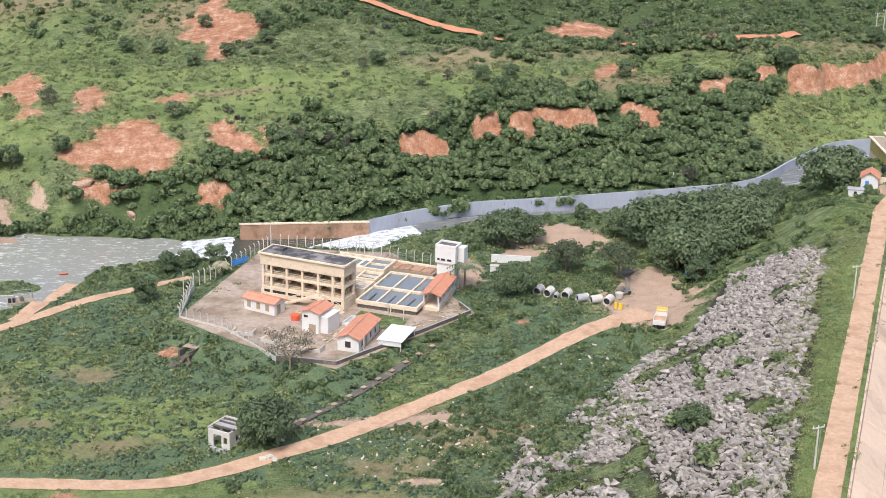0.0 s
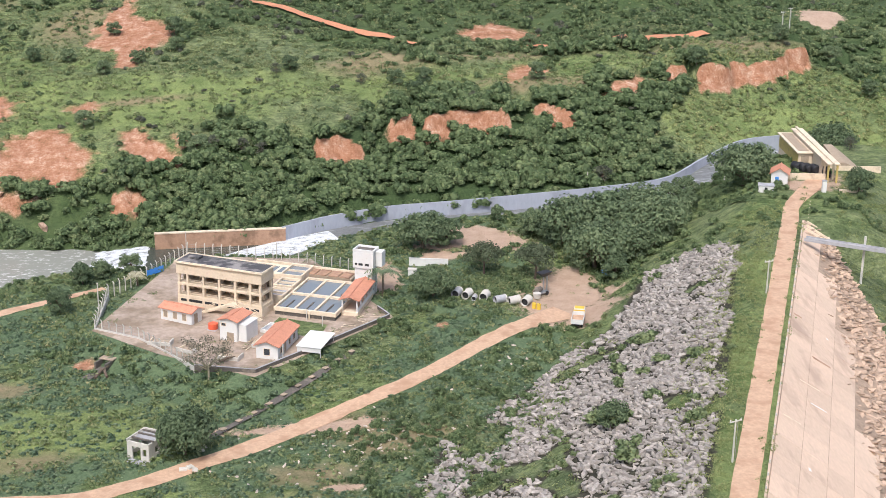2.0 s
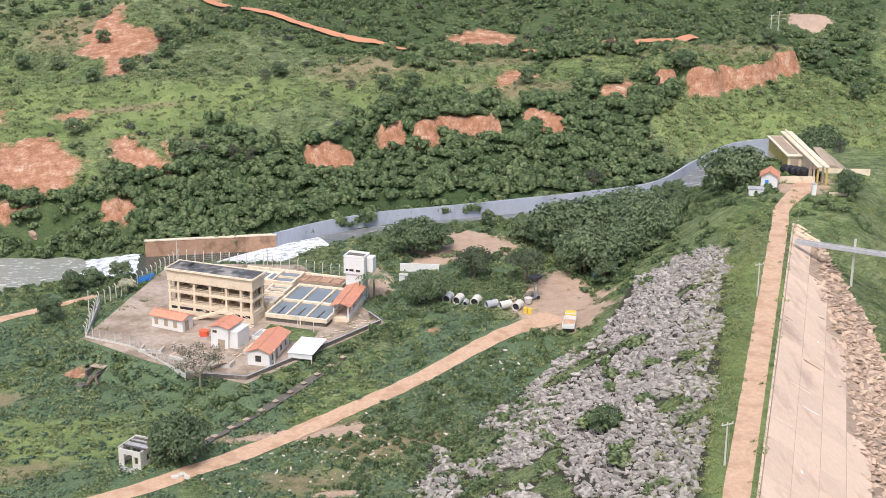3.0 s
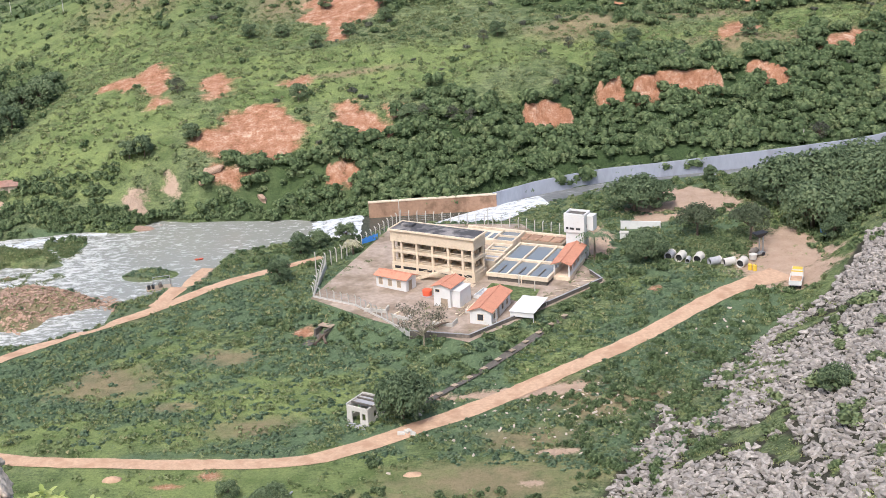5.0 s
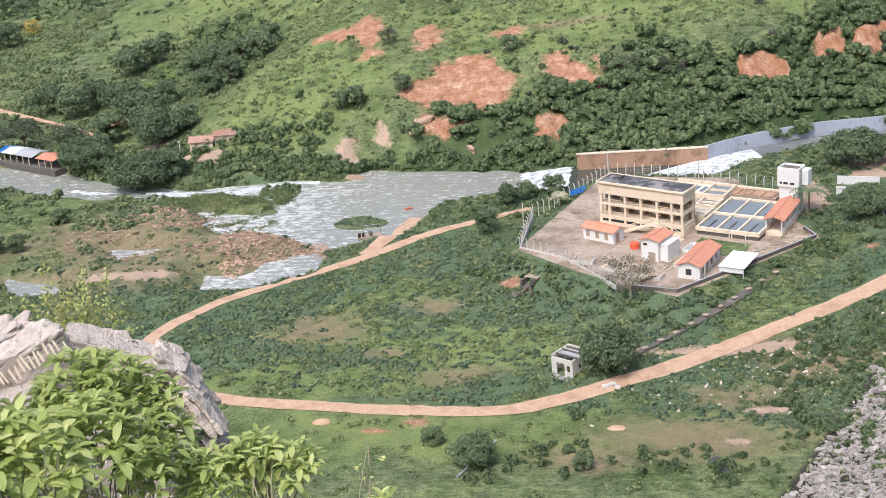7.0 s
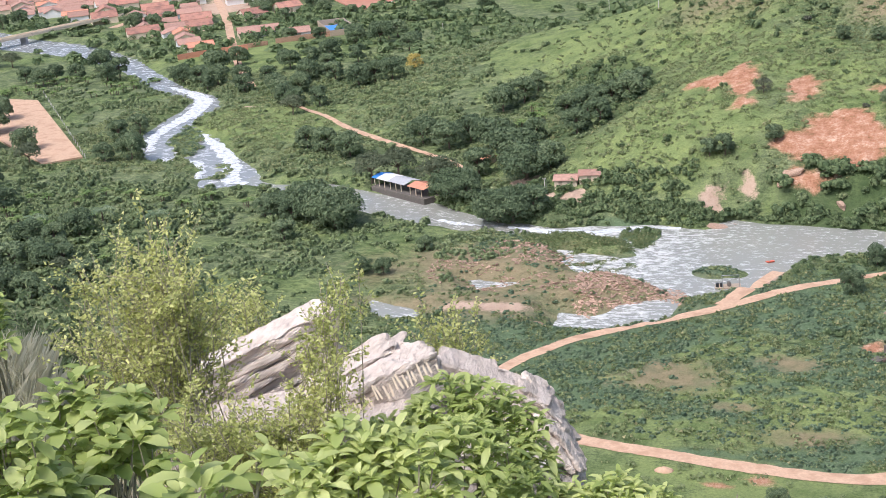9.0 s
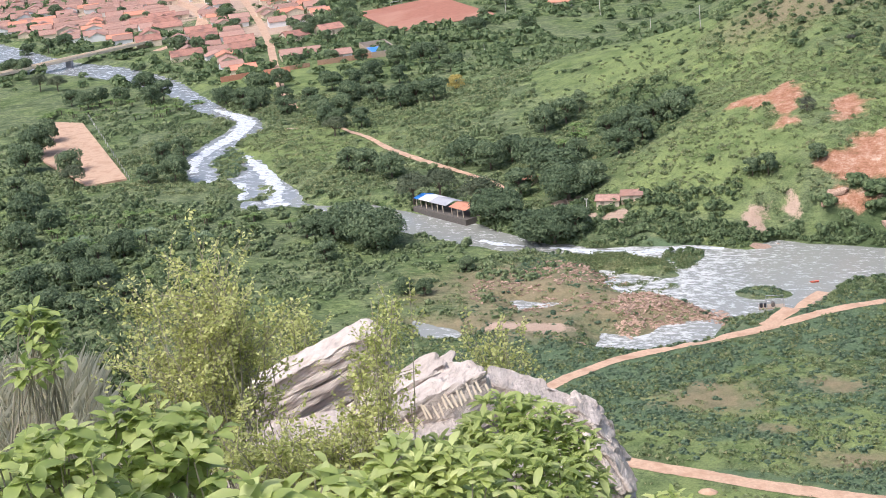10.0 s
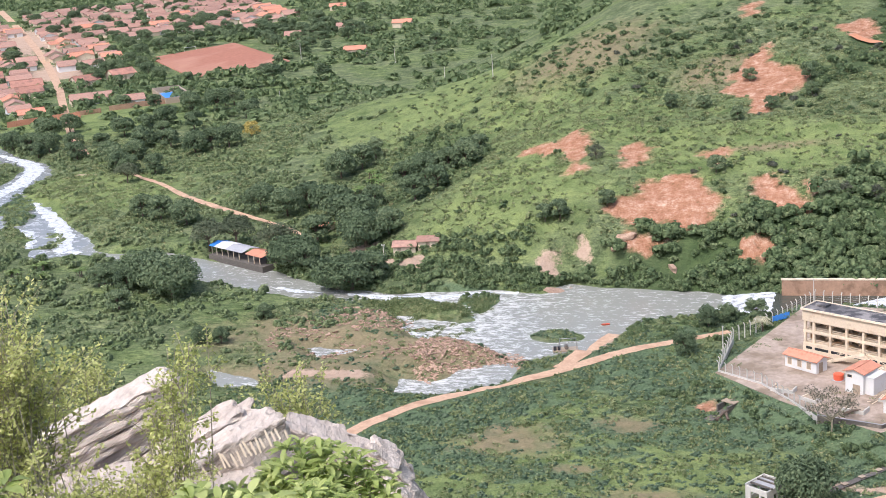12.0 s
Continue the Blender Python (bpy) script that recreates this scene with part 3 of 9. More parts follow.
# ---- meshes
class Shape:
    """Collects boxes, prisms, tubes and sheets for one mesh."""

    def __init__(self, m=None):
        self.v, self.f, self.m = [], [], m or Matrix.Identity(4)

    def add(self, verts, faces):
        n = len(self.v)
        self.v += [tuple(self.m @ Vector(v)) for v in verts]
        self.f += [tuple(i + n for i in f) for f in faces]
        return self

    def box(self, x0, x1, y0, y1, z0, z1, bevel=0.0):
        if bevel <= 0:
            v = [(x, y, z) for z in (z0, z1) for y in (y0, y1) for x in (x0, x1)]
            return self.add(v, [(0, 2, 3, 1), (4, 5, 7, 6), (0, 1, 5, 4), (2, 6, 7, 3), (0, 4, 6, 2), (1, 3, 7, 5)])
        b = min(bevel, (x1 - x0) / 3, (y1 - y0) / 3, (z1 - z0) / 3)
        rings = []
        for z, k in ((z0, b), (z0 + b, 0), (z1 - b, 0), (z1, b)):
            rings.append([(x0 + k, y0 + k, z), (x1 - k, y0 + k, z), (x1 - k, y1 - k, z), (x0 + k, y1 - k, z)])
        return self.rings(rings)

    def rings(self, rings, caps=True, close=True):
        k = len(rings[0])
        f = []
        for r in range(len(rings) - 1):
            for i in range(k if close else k - 1):
                j = (i + 1) % k
                f.append((r * k + i, r * k + j, (r + 1) * k + j, (r + 1) * k + i))
        if caps:
            f += [tuple(reversed(range(k))), tuple(range((len(rings) - 1) * k, len(rings) * k))]
        return self.add([p for r in rings for p in r], f)

    def tube(self, pts, radii, sides=8, caps=True):
        rings = []
        for n, p in enumerate(pts):
            p = Vector(p)
            d = (Vector(pts[min(n + 1, len(pts) - 1)]) - Vector(pts[max(n - 1, 0)])).normalized()
            a = d.orthogonal().normalized() if abs(d.z) < 0.9 else Vector((1, 0, 0))
            a = (a - d * a.dot(d)).normalized()
            b = d.cross(a)
            r = radii[n] if isinstance(radii, (list, tuple)) else radii
            rings.append([tuple(p + r * (math.cos(2 * math.pi * i / sides) * a + math.sin(2 * math.pi * i / sides) * b)) for i in range(sides)])
        return self.rings(rings, caps)

    def prism(self, poly, z0, z1):
        k = len(poly)
        v = [(x, y, z0) for x, y in poly] + [(x, y, z1) for x, y in poly]
        f = [(i, (i + 1) % k, k + (i + 1) % k, k + i) for i in range(k)]
        return self.add(v, f + [tuple(reversed(range(k))), tuple(range(k, 2 * k))])

    def mesh(self, name, mat, smooth=False):
        me = bpy.data.meshes.new(name)
        me.from_pydata(self.v, [], self.f)
        me.materials.append(mat)
        if smooth:
            me.shade_smooth()
        return me


def part(name, shape, mat, parent=None, label="", smooth=False):
    ob = new(name, shape.mesh(name, mat, smooth) if isinstance(shape, Shape) else shape)
    if parent:
        ob.parent = parent
    return tagged(ob, label)


def thing(name, m, label, category, group="", kind=""):
    ob = new(name)
    ob.empty_display_size = 0.3
    ob.matrix_basis = m
    return tagged(ob, label, category, group, kind)


def solo(name, shape, mat, label, category="", group="", kind="", smooth=False):
    return tagged(part(name, shape, mat, None, "", smooth), label, category, group, kind)


def array_mesh(name, verts, faces, mat, smooth=False):
    """A mesh from numpy arrays of vertices and of equal-sided faces."""
    me = bpy.data.meshes.new(name)
    nf, k = faces.shape
    me.vertices.add(len(verts))
    me.vertices.foreach_set("co", np.ascontiguousarray(verts, np.float32).ravel())
    me.loops.add(nf * k)
    me.loops.foreach_set("vertex_index", np.ascontiguousarray(faces, np.int32).ravel())
    me.polygons.add(nf)
    me.polygons.foreach_set("loop_start", np.arange(0, nf * k, k, dtype=np.int32))
    me.update(calc_edges=True)
    me.validate()
    me.materials.append(mat)
    if smooth:
        me.shade_smooth()
    return me


def spline(pts, step):
    """Points every step metres along a Catmull-Rom curve through pts (any number of columns)."""
    p = np.array(pts, float)
    p = np.vstack([2 * p[0] - p[1], p, 2 * p[-1] - p[-2]])
    out = []
    for i in range(1, len(p) - 2):
        n = max(2, int(np.linalg.norm(p[i + 1, :2] - p[i, :2]) / step))
        for k in np.arange(n) / n:
            out.append(0.5 * (2 * p[i] + (p[i + 1] - p[i - 1]) * k + (2 * p[i - 1] - 5 * p[i] + 4 * p[i + 1] - p[i + 2]) * k**2
                              + (3 * p[i] - p[i - 1] - 3 * p[i + 1] + p[i + 2]) * k**3))
    out.append(p[-2])
    return np.array(out)


def ribbon(name, pts, offs, mat, lift=0.1, ragged=0.0, step=1.2, height=None):
    """A sheet along a curve; offs are the sideways places of its lines, scaled by the third column of pts."""
    c = spline(pts, step)
    d = np.gradient(c[:, :2], axis=0)
    d /= np.linalg.norm(d, axis=1)[:, None]
    nrm = np.stack([d[:, 1], -d[:, 0]], 1)
    rows = []
    for n, o in enumerate(offs):
        w = c[:, 2] * o
        if ragged and n in (0, len(offs) - 1):
            w = w + np.sign(o) * ragged * 2 * (fnoise(c[:, 0] / 2.2 + 17 * o, c[:, 1] / 2.2) - 0.5)
        xy = c[:, :2] + nrm * w[:, None]
        z = terrain(xy[:, 0], xy[:, 1]) + lift if height is None else height(c, o)
        rows.append(np.column_stack([xy, z]))
    v = np.stack(rows, 1).reshape(-1, 3)
    k = len(offs)
    i = np.arange(len(c) - 1)[:, None] * k + np.arange(k - 1)
    f = np.stack([i, i + 1, i + k + 1, i + k], -1).reshape(-1, 4)[:, ::-1]
    return array_mesh(name, v, f, mat, True)


def steps(*spans):
    """Grid lines from spans (start, end, step)."""
    out = [np.linspace(a, b, max(2, int(abs(b - a) / s) + 1))[:-1] for a, b, s in spans]
    return np.concatenate(out + [[spans[-1][1]]])


ROAD_A = [(-95, 222, 1.5), (-86, 211, 1.5), (-76, 206, 1.6), (-67, 203.5, 1.6), (-47, 200.6, 1.6), (-28, 200, 1.8), (-17, 204, 2), (-3, 213, 2.1), (17, 227, 2.1), (33, 237.5, 2.1), (51, 253, 2.2), (63, 261, 3.5)]
ROAD_B = [(-95, 222, 1.5), (-95, 230, 1.5), (-91, 240, 1.5), (-83, 250.5, 1.5), (-65, 266, 1.5), (-51, 281, 1.4), (-40, 289, 1.2), (-30, 296, 1)]
HILL_TRACK = [(-8, 470, 1.5), (-0.2, 463.4, 1.5), (10.4, 455.6, 1.5), (20.5, 444.3, 1.5), (30.4, 436.3, 1.5), (40, 428.2, 1.4), (51.5, 416.6, 1.2)]
HILL_TRACK_B = [(84, 411, 1.0), (89.4, 409, 1.5), (102.9, 402, 1.8), (115.2, 402.5, 1.8), (128.6, 407, 1.8), (140.2, 416, 1.4)]
TOWN_ROAD = [(-302, 492, 2.6), (-309, 502, 2.2), (-334, 537, 1.8), (-379, 606, 1.9), (-426, 678, 2.2), (-500, 784, 2.4), (-605, 927, 2.6), (-744, 1110, 3)]
TOWN_SIDE = [(-483, 652, 3), (-488, 690, 3.5), (-512, 740, 4), (-560, 810, 4), (-650, 900, 4)]
BOAT_RAMP = [(-62, 270.5, 1.6), (-59.5, 279, 1.9), (-57.4, 287, 2.3), (-54.4, 297.5, 2.5)]
RIVER_PATH = [(-260, 455, 0.7), (-250.7, 446.5, 0.9), (-236.9, 435, 1.0), (-220.1, 418.5, 1.2), (-201, 404, 1.3), (-186.8, 394.3, 1.0), (-173.4, 385, 0.9), (-158.7, 371.4, 0.8)]
RED_LOW = [(-30.4, 252.5, 2, 2.2), (38, 258, 1.5, 1.5), (-40, 196.5, 3.2, 1.8), (-46, 193.5, 3, 1.2)]
# outlines of bare red earth on the hillside
RED_FACE = [[(-65.3, 356.2), (-63.7, 360.7), (-58.5, 365.5), (-51.6, 369.7), (-45.2, 365.6), (-41.7, 360.4), (-36.6, 359.3), (-38.3, 354.4), (-41.6, 352), (-41.4, 349.6), (-47.8, 350.2), (-50.3, 352.9), (-58.2, 352.7), (-63.4, 353.6)],
            [(-30.7, 365.1), (-25, 365.2), (-20.5, 359.9), (-14.8, 355.3), (-16.1, 353.3), (-21.5, 353.3), (-28.1, 359.1)], [(-17.1, 362.5), (-13.7, 363.3), (-11.8, 356.7), (-15.5, 357)]]
RED_BENCH = [[(-45.3, 379.9), (-40.7, 387), (-37.6, 380.9), (-40.2, 374.8)], [(-97.8, 391.3), (-92.5, 396.2), (-86.7, 391.1), (-90.2, 386.8)],
             [(-88.1, 395.2), (-83.3, 400.8), (-77.6, 392.3), (-78.4, 383.2), (-75.9, 374), (-81.6, 374.7), (-83.6, 387.5)], [(-68.4, 388), (-63.8, 391.1), (-58.1, 386.7), (-61.1, 378.6), (-65.5, 375.2)],
             [(-27.8, 344), (-24.8, 345), (-23.5, 337.1), (-26.6, 337.8)], [(-61, 346.6), (-51.6, 346.4), (-48.6, 344.4), (-58.6, 344.9)]]
RED_UPPER = [[(-43.5, 442), (-37.6, 453.3), (-34.8, 467.1), (-29.5, 447.3), (-23.1, 445.1), (-19.5, 439.5), (-23.8, 426), (-30, 421.7), (-31.2, 411.6), (-34.1, 418.2), (-39, 429.4), (-43, 432.1)], [(-46.4, 510.6), (-40.4, 514.3), (-37.9, 497.6), (-43.4, 498)],
             [(-11.4, 480.9), (-4.1, 486.7), (0.5, 475.2), (-5.6, 470.1)], [(67.4, 430), (77.7, 434), (90.4, 427), (85.8, 420.8), (71.9, 422.4)], [(71.9, 388.2), (82, 393), (85.7, 388.6), (74.1, 383)], [(99.7, 372.6), (103.5, 375.6), (113.2, 378.6), (106.9, 370.5)]]
TAN_BANK = [[(-80.4, 338.7), (-78.6, 347), (-76.2, 347.3), (-77.6, 343.3), (-79.1, 338.9)], [(-73.4, 348), (-71.5, 348.2), (-69.1, 344.4), (-71.9, 346)],
            [(-139, 354), (-135, 357), (-129, 352), (-132, 348)], [(-124, 344), (-116, 344), (-111, 340), (-116, 338.5), (-123, 340)],
            [(177.3, 443.2), (186, 445.6), (188.7, 429), (182.5, 422.6), (174, 424.8)]]
TAN = [(124, 293, 7, 5), (130, 300, 6, 4), (9, 189, 2.2, 1.4), (14, 199, 2.5, 1.2), (47, 309, 7, 6), (56, 307, 5, 4), (77, 291, 4, 3), (42, 296, 7, 3), (64, 264, 10.5, 11), (67, 279, 6, 8), (55, 301, 9, 5), (48, 303, 10, 3), (29, 287, 4, 10),
       (-61, 287, 5, 5), (-112, 264, 9, 3), (-450, 720, 26, 40), (-600, 850, 90, 100), (-280, 455, 3, 2), (10, 221, 18, 2), (-57, 292, 3, 7)]
DRY = [(-95, 279, 24, 11), (-128, 292, 14, 9), (-47, 449, 10, 12), (-96, 486, 20, 22), (41, 400, 16, 6), (-118, 289, 24, 15), (-130, 266, 12, 5), (-64, 233, 9, 5.5), (-49, 222, 4, 1.5), (136, 398, 24, 5), (4, 190, 14, 6), (-12, 184, 8, 4), (10, 204, 8, 4), (18, 219, 5, 5),
       (-36, 213, 6, 4), (26, 214, 10, 4), (-100, 280, 26, 14), (-110, 266, 18, 8), (65, 404, 36, 6), (104, 411, 50, 5), (85, 380, 22, 4), (-28, 383, 12, 2), (-43, 243, 5, 3)]
LUSH = [(75, 195, 5, 30), (94, 232, 5, 26), (62, 165, 5, 30), (0, 384, 80, 12), (-20, 376, 40, 8), (-50, 224, 50, 22), (-262, 425, 34, 34), (-150, 500, 36, 40), (-93, 410, 30, 20), (-97, 370, 24, 26), (-110, 450, 26, 26), (148, 366, 30, 14), (-270, 425, 26, 24), (-40, 196, 30, 4), (-56, 399, 40, 8), (-20, 190, 40, 6), (-340, 560, 40, 40), (90, 190, 6, 20)]


def blot(x, y, spots, seed):
    """How far a place lies in any of the elliptic spots: 0.5 at their uneven edges."""
    best = np.full(np.shape(x), 9.0)
    for a, b, ra, rb in spots:
        best = np.minimum(best, ((x - a) / ra) ** 2 + ((y - b) / rb) ** 2)
    return np.clip(1.2 - 0.7 * np.sqrt(best) + 0.85 * (fnoise(x / 6, y / 6, seed) - 0.5), 0, 0.86)


def bare(x, y, polys, seed):
    """How far a place lies in any of the outlines: 0.5 at their uneven edges."""
    d = np.full(np.shape(x), 30.0)
    for poly in polys:
        d = np.minimum(d, margin(x, y, poly))
    return np.clip(0.60 - d / 5.5 + 1.3 * (fnoise(x / 5.5, y / 4, seed) - 0.5) + 0.5 * (vnoise(x / 1.5, y / 1.3, seed + 1) - 0.5), 0, 0.8)


def soil(x, y):
    """Bare red soil: the worn spots and the eroded faces."""
    spots = np.maximum(blot(x, y, RED_LOW, 10), bare(x, y, RED_FACE + RED_BENCH + RED_UPPER, 10))
    # a few scraps of green cling to the bare faces
    return np.maximum(spots, 0.88 * scarp(x, y)[1])


def sand(x, y):
    return np.maximum(blot(x, y, TAN, 11), bare(x, y, TAN_BANK, 11))


# extent of the rock slope, across the dam, by distance along it
ROCK_S, ROCK_FOOT, ROCK_TOP = [-40, 7, 22, 39, 52, 63, 73, 80, 96, 109, 116], [-50, -48.5, -48.5, -47, -41, -37.5, -34, -28, -26.5, -26, -20], [-3, -3.2, -3.6, -4.2, -5, -5.5, -6, -6.5, -7, -9, -11]


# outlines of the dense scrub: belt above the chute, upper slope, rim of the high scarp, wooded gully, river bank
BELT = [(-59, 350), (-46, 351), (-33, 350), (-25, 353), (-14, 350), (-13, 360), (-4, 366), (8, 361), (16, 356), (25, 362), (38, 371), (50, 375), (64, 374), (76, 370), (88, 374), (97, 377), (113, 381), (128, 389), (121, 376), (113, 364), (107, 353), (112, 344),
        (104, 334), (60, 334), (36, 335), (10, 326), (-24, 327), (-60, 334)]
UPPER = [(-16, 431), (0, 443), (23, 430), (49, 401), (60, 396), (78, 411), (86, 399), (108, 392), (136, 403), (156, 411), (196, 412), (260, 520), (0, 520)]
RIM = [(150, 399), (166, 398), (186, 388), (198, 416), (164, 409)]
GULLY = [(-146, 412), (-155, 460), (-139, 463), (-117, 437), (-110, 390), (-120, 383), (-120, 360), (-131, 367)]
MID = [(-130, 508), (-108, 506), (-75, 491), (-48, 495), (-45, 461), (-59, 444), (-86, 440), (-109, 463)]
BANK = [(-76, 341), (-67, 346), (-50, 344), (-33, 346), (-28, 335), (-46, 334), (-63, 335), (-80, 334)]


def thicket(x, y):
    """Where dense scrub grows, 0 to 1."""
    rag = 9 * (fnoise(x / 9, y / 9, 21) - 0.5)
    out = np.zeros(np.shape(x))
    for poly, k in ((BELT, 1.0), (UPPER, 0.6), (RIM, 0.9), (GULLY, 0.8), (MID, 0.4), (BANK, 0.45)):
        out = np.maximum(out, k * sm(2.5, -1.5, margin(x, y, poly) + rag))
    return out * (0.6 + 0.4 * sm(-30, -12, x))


def build_ground():
    xs = steps((-2600, -700, 50), (-700, -180, 6), (-180, 190, 1.4), (190, 420, 6), (420, 2600, 60))
    ys = steps((-700, -24, 26), (-24, 34, 1.45), (34, 150, 5), (150, 334, 1.4), (334, 404, 0.8), (404, 420, 1.4), (420, 520, 2.2), (520, 900, 6), (900, 4200, 60))
    gx, gy = np.meshgrid(xs, ys)
    z = terrain(gx, gy)
    k = len(xs)
    i = np.arange(len(ys) - 1)[:, None] * k + np.arange(k - 1)
    f = np.stack([i, i + 1, i + k + 1, i + k], -1).reshape(-1, 4)
    me = array_mesh("ground", np.stack([gx, gy, z], -1).reshape(-1, 3), f, GROUND, True)
    q, s = dam_q(gx, gy)
    tan = sand(gx, gy)
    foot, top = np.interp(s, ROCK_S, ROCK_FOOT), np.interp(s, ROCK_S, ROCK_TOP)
    rock_gaps = sm(foot - 2, foot + 1, q) * sm(top + 2, top - 1, q) * (s < 114) * sm(0.74, 0.67, fnoise(gx / 9, gy / 9, 26))
    herbs = 0.8 * (gy < bank(gx) - 3) * (gx > -130) * (gx < 60) * (gy > 200 - 0.05 * gx) * sm(0.38, 0.5, fnoise(gx / 16, gy / 11, 24)) * (q < -34)
    for name, v in (("red", soil(gx, gy)), ("tan", tan), ("dry", blot(gx, gy, DRY, 12)), ("lush", blot(gx, gy, LUSH, 13)), ("rock_gaps", rock_gaps), ("meadow", herbs), ("scrub", thicket(gx, gy))):
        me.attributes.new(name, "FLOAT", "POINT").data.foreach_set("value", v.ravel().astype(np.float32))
    tagged(new("ground", me), "green valley floor and hillsides with bare red soil", "ground", kind="structure")


build_ground()
for name, pts, mat, label in (("road", ROAD_A, DIRT, "pale orange dirt road round the plant"), ("road", ROAD_B, DIRT, "narrow dirt road along the river meadow"),
                              ("track", HILL_TRACK, TRACK, "red dirt track on the far hillside"), ("track", HILL_TRACK_B, TRACK, "red dirt track along the far ridge"),
                              ("road", TOWN_ROAD, DIRT, "dirt street leading into the town"), ("road", TOWN_SIDE, DIRT, "pale street between town houses"), ("path", RIVER_PATH, DIRT, "dirt path beside the river trees")):
    tagged(new(name, ribbon(name, pts, (-1, -0.55, 0, 0.55, 1), mat, {"track": 0.75, "path": 0.3}.get(name, 0.12), 0.35)), label, "road", kind="structure")
tagged(new("boat_ramp", ribbon("boat_ramp", BOAT_RAMP, (-1, -0.5, 0, 0.5, 1), DIRT, 0, 0.4, 1.0, height=lambda c, o: np.maximum(terrain(c[:, 0], c[:, 1]) + 0.15, np.interp(c[:, 1], [270, 286, 299], [-4, -5.3, -6.25])))), "sandy ramp running down into the river", "ramp", kind="structure")
CREST_ROAD = [(DAM_P[0] + DAM_U[0] * s + DAM_N[0] * 1.7, DAM_P[1] + DAM_U[1] * s + DAM_N[1] * 1.7, 1.7) for s in (-75, -40, 0, 40, 80, 120, 133)] + [(124, 290, 2.2), (131, 300, 2.5)]
tagged(new("road", ribbon("road", CREST_ROAD, (-1, -0.5, 0, 0.5, 1), DIRT, 0.1, 0.1)), "orange dirt road along the dam crest", "road", kind="structure")

# ---------------------------------------------------------------- water, weir and chute
def sheet(name, x0, x1, y0, y1, z, mat, label, cat="water"):
    s = Shape().add([(x0, y0, z), (x1, y0, z), (x1, y1, z), (x0, y1, z)], [(0, 1, 2, 3)])
    return solo(name, s, mat, label, cat, kind="structure")


sheet("water", -229, -23.5, 240, 420, WATER, RIVER_WATER, "grey-green river with pale ripples")
sheet("water", -720, -229, 340, 720, WATER, RAPID_WATER, "pale shallow river running in braids")
sheet("water", -22.3, 11, 305, 325.5, -3.6, POOL_WATER, "dark water pooled below the weir wall")


def sweep(name, rows, profile, mat, parent=None, label="", step=1.5):
    """Sweeps a closed profile of (side, up) along rows (x, y, z, k); side is scaled by nothing, z is the row's height."""
    c = spline(rows, step)
    d = np.gradient(c[:, :2], axis=0)
    d /= np.linalg.norm(d, axis=1)[:, None]
    rings = []
    for p, t in zip(c, d):
        rings.append([(p[0] + t[1] * a, p[1] - t[0] * a, p[2] + b) for a, b in profile(p)])
    return part(name, Shape().rings(rings), mat, parent, label)


chute = thing("spillway_chute", pose(0, 0, 0), "blue-grey concrete spillway chute curving down to the river", "spillway", kind="structure")
CH = [(x, y, z, w) for x, y, z, w in CHUTE]
sweep("chute_floor", CH, lambda p: [(-p[3], -0.3), (p[3], -0.3), (p[3], 0), (-p[3], 0)], CONCRETE, chute)
sweep("inner_wall", [(9, 325.5, 0.5, 0), (15.4, 329.2, 0.8, 0), (21, 331.4, 1.3, 0), (35, 334.7, 2.3, 0), (49, 334.5, 3.2, 0), (71, 333.6, 5, 0), (86, 333.1, 6.3, 0), (104, 332.4, 8.6, 0), (117, 342, 11, 0), (130, 351, 13.2, 0), (142, 351, 14.5, 0)],
      lambda p: [(-0.6, -6.5), (0.3, -6.5), (0.1, 0), (-0.4, 0)], CONCRETE_BLUE, chute)
sweep("outer_wall", [(13, 316.6, -2.9, 0), (24, 320.4, -1.7, 0), (37, 324.4, -0.7, 0), (52, 325.4, 0.3, 0), (70, 325, 1.8, 0), (88, 324.6, 3.6, 0), (104, 323.5, 7.0, 0), (120, 330.5, 10.4, 0), (135, 338, 13.4, 0)],
      lambda p: [(-0.3, -3), (0.4, -3), (0.25, 0), (-0.15, 0)], CONCRETE, chute)
sweep("flowing_water", [(x, y, z + 0.25, w - 0.3) for x, y, z, w in CHUTE], lambda p: [(-p[3], -0.2), (p[3], -0.2), (p[3], 0), (-p[3], 0)], CHUTE_WATER, chute, "thin sheet of pale running water")
sweep("white_water", [(-5, 314.5, -3.75, 3.0), (3, 318, -3.5, 5.0), (13, 323, -2.8, 4.8), (21, 325.8, -1.9, 3.6)], lambda p: [(-p[3], -0.25), (p[3], -0.25), (p[3] * 0.9, 0.12), (0, 0.3), (-p[3] * 0.9, 0.12)], FOAM, chute, "foaming white water")

weir = thing("weir_wall", pose(0, 0, 0), "long brown stained wall across the basin", "wall", kind="structure")
part("wall_body", Shape(pose(-20.7, 323.6, 0, 0, 0, 3.2)).box(0, 30.5, 0, 0.9, -6, 0.1), WEIR_BROWN, weir)
part("coping", Shape(pose(-20.7, 323.6, 0, 0, 0, 3.2)).box(-0.1, 30.6, -0.1, 1.0, 0.1, 0.35), CREAM_PALE, weir)
# overflow sill and cascade into the river
part("sill", Shape().box(-22.6, -21.9, 303, 331, -7, -3.75), CONCRETE, weir)


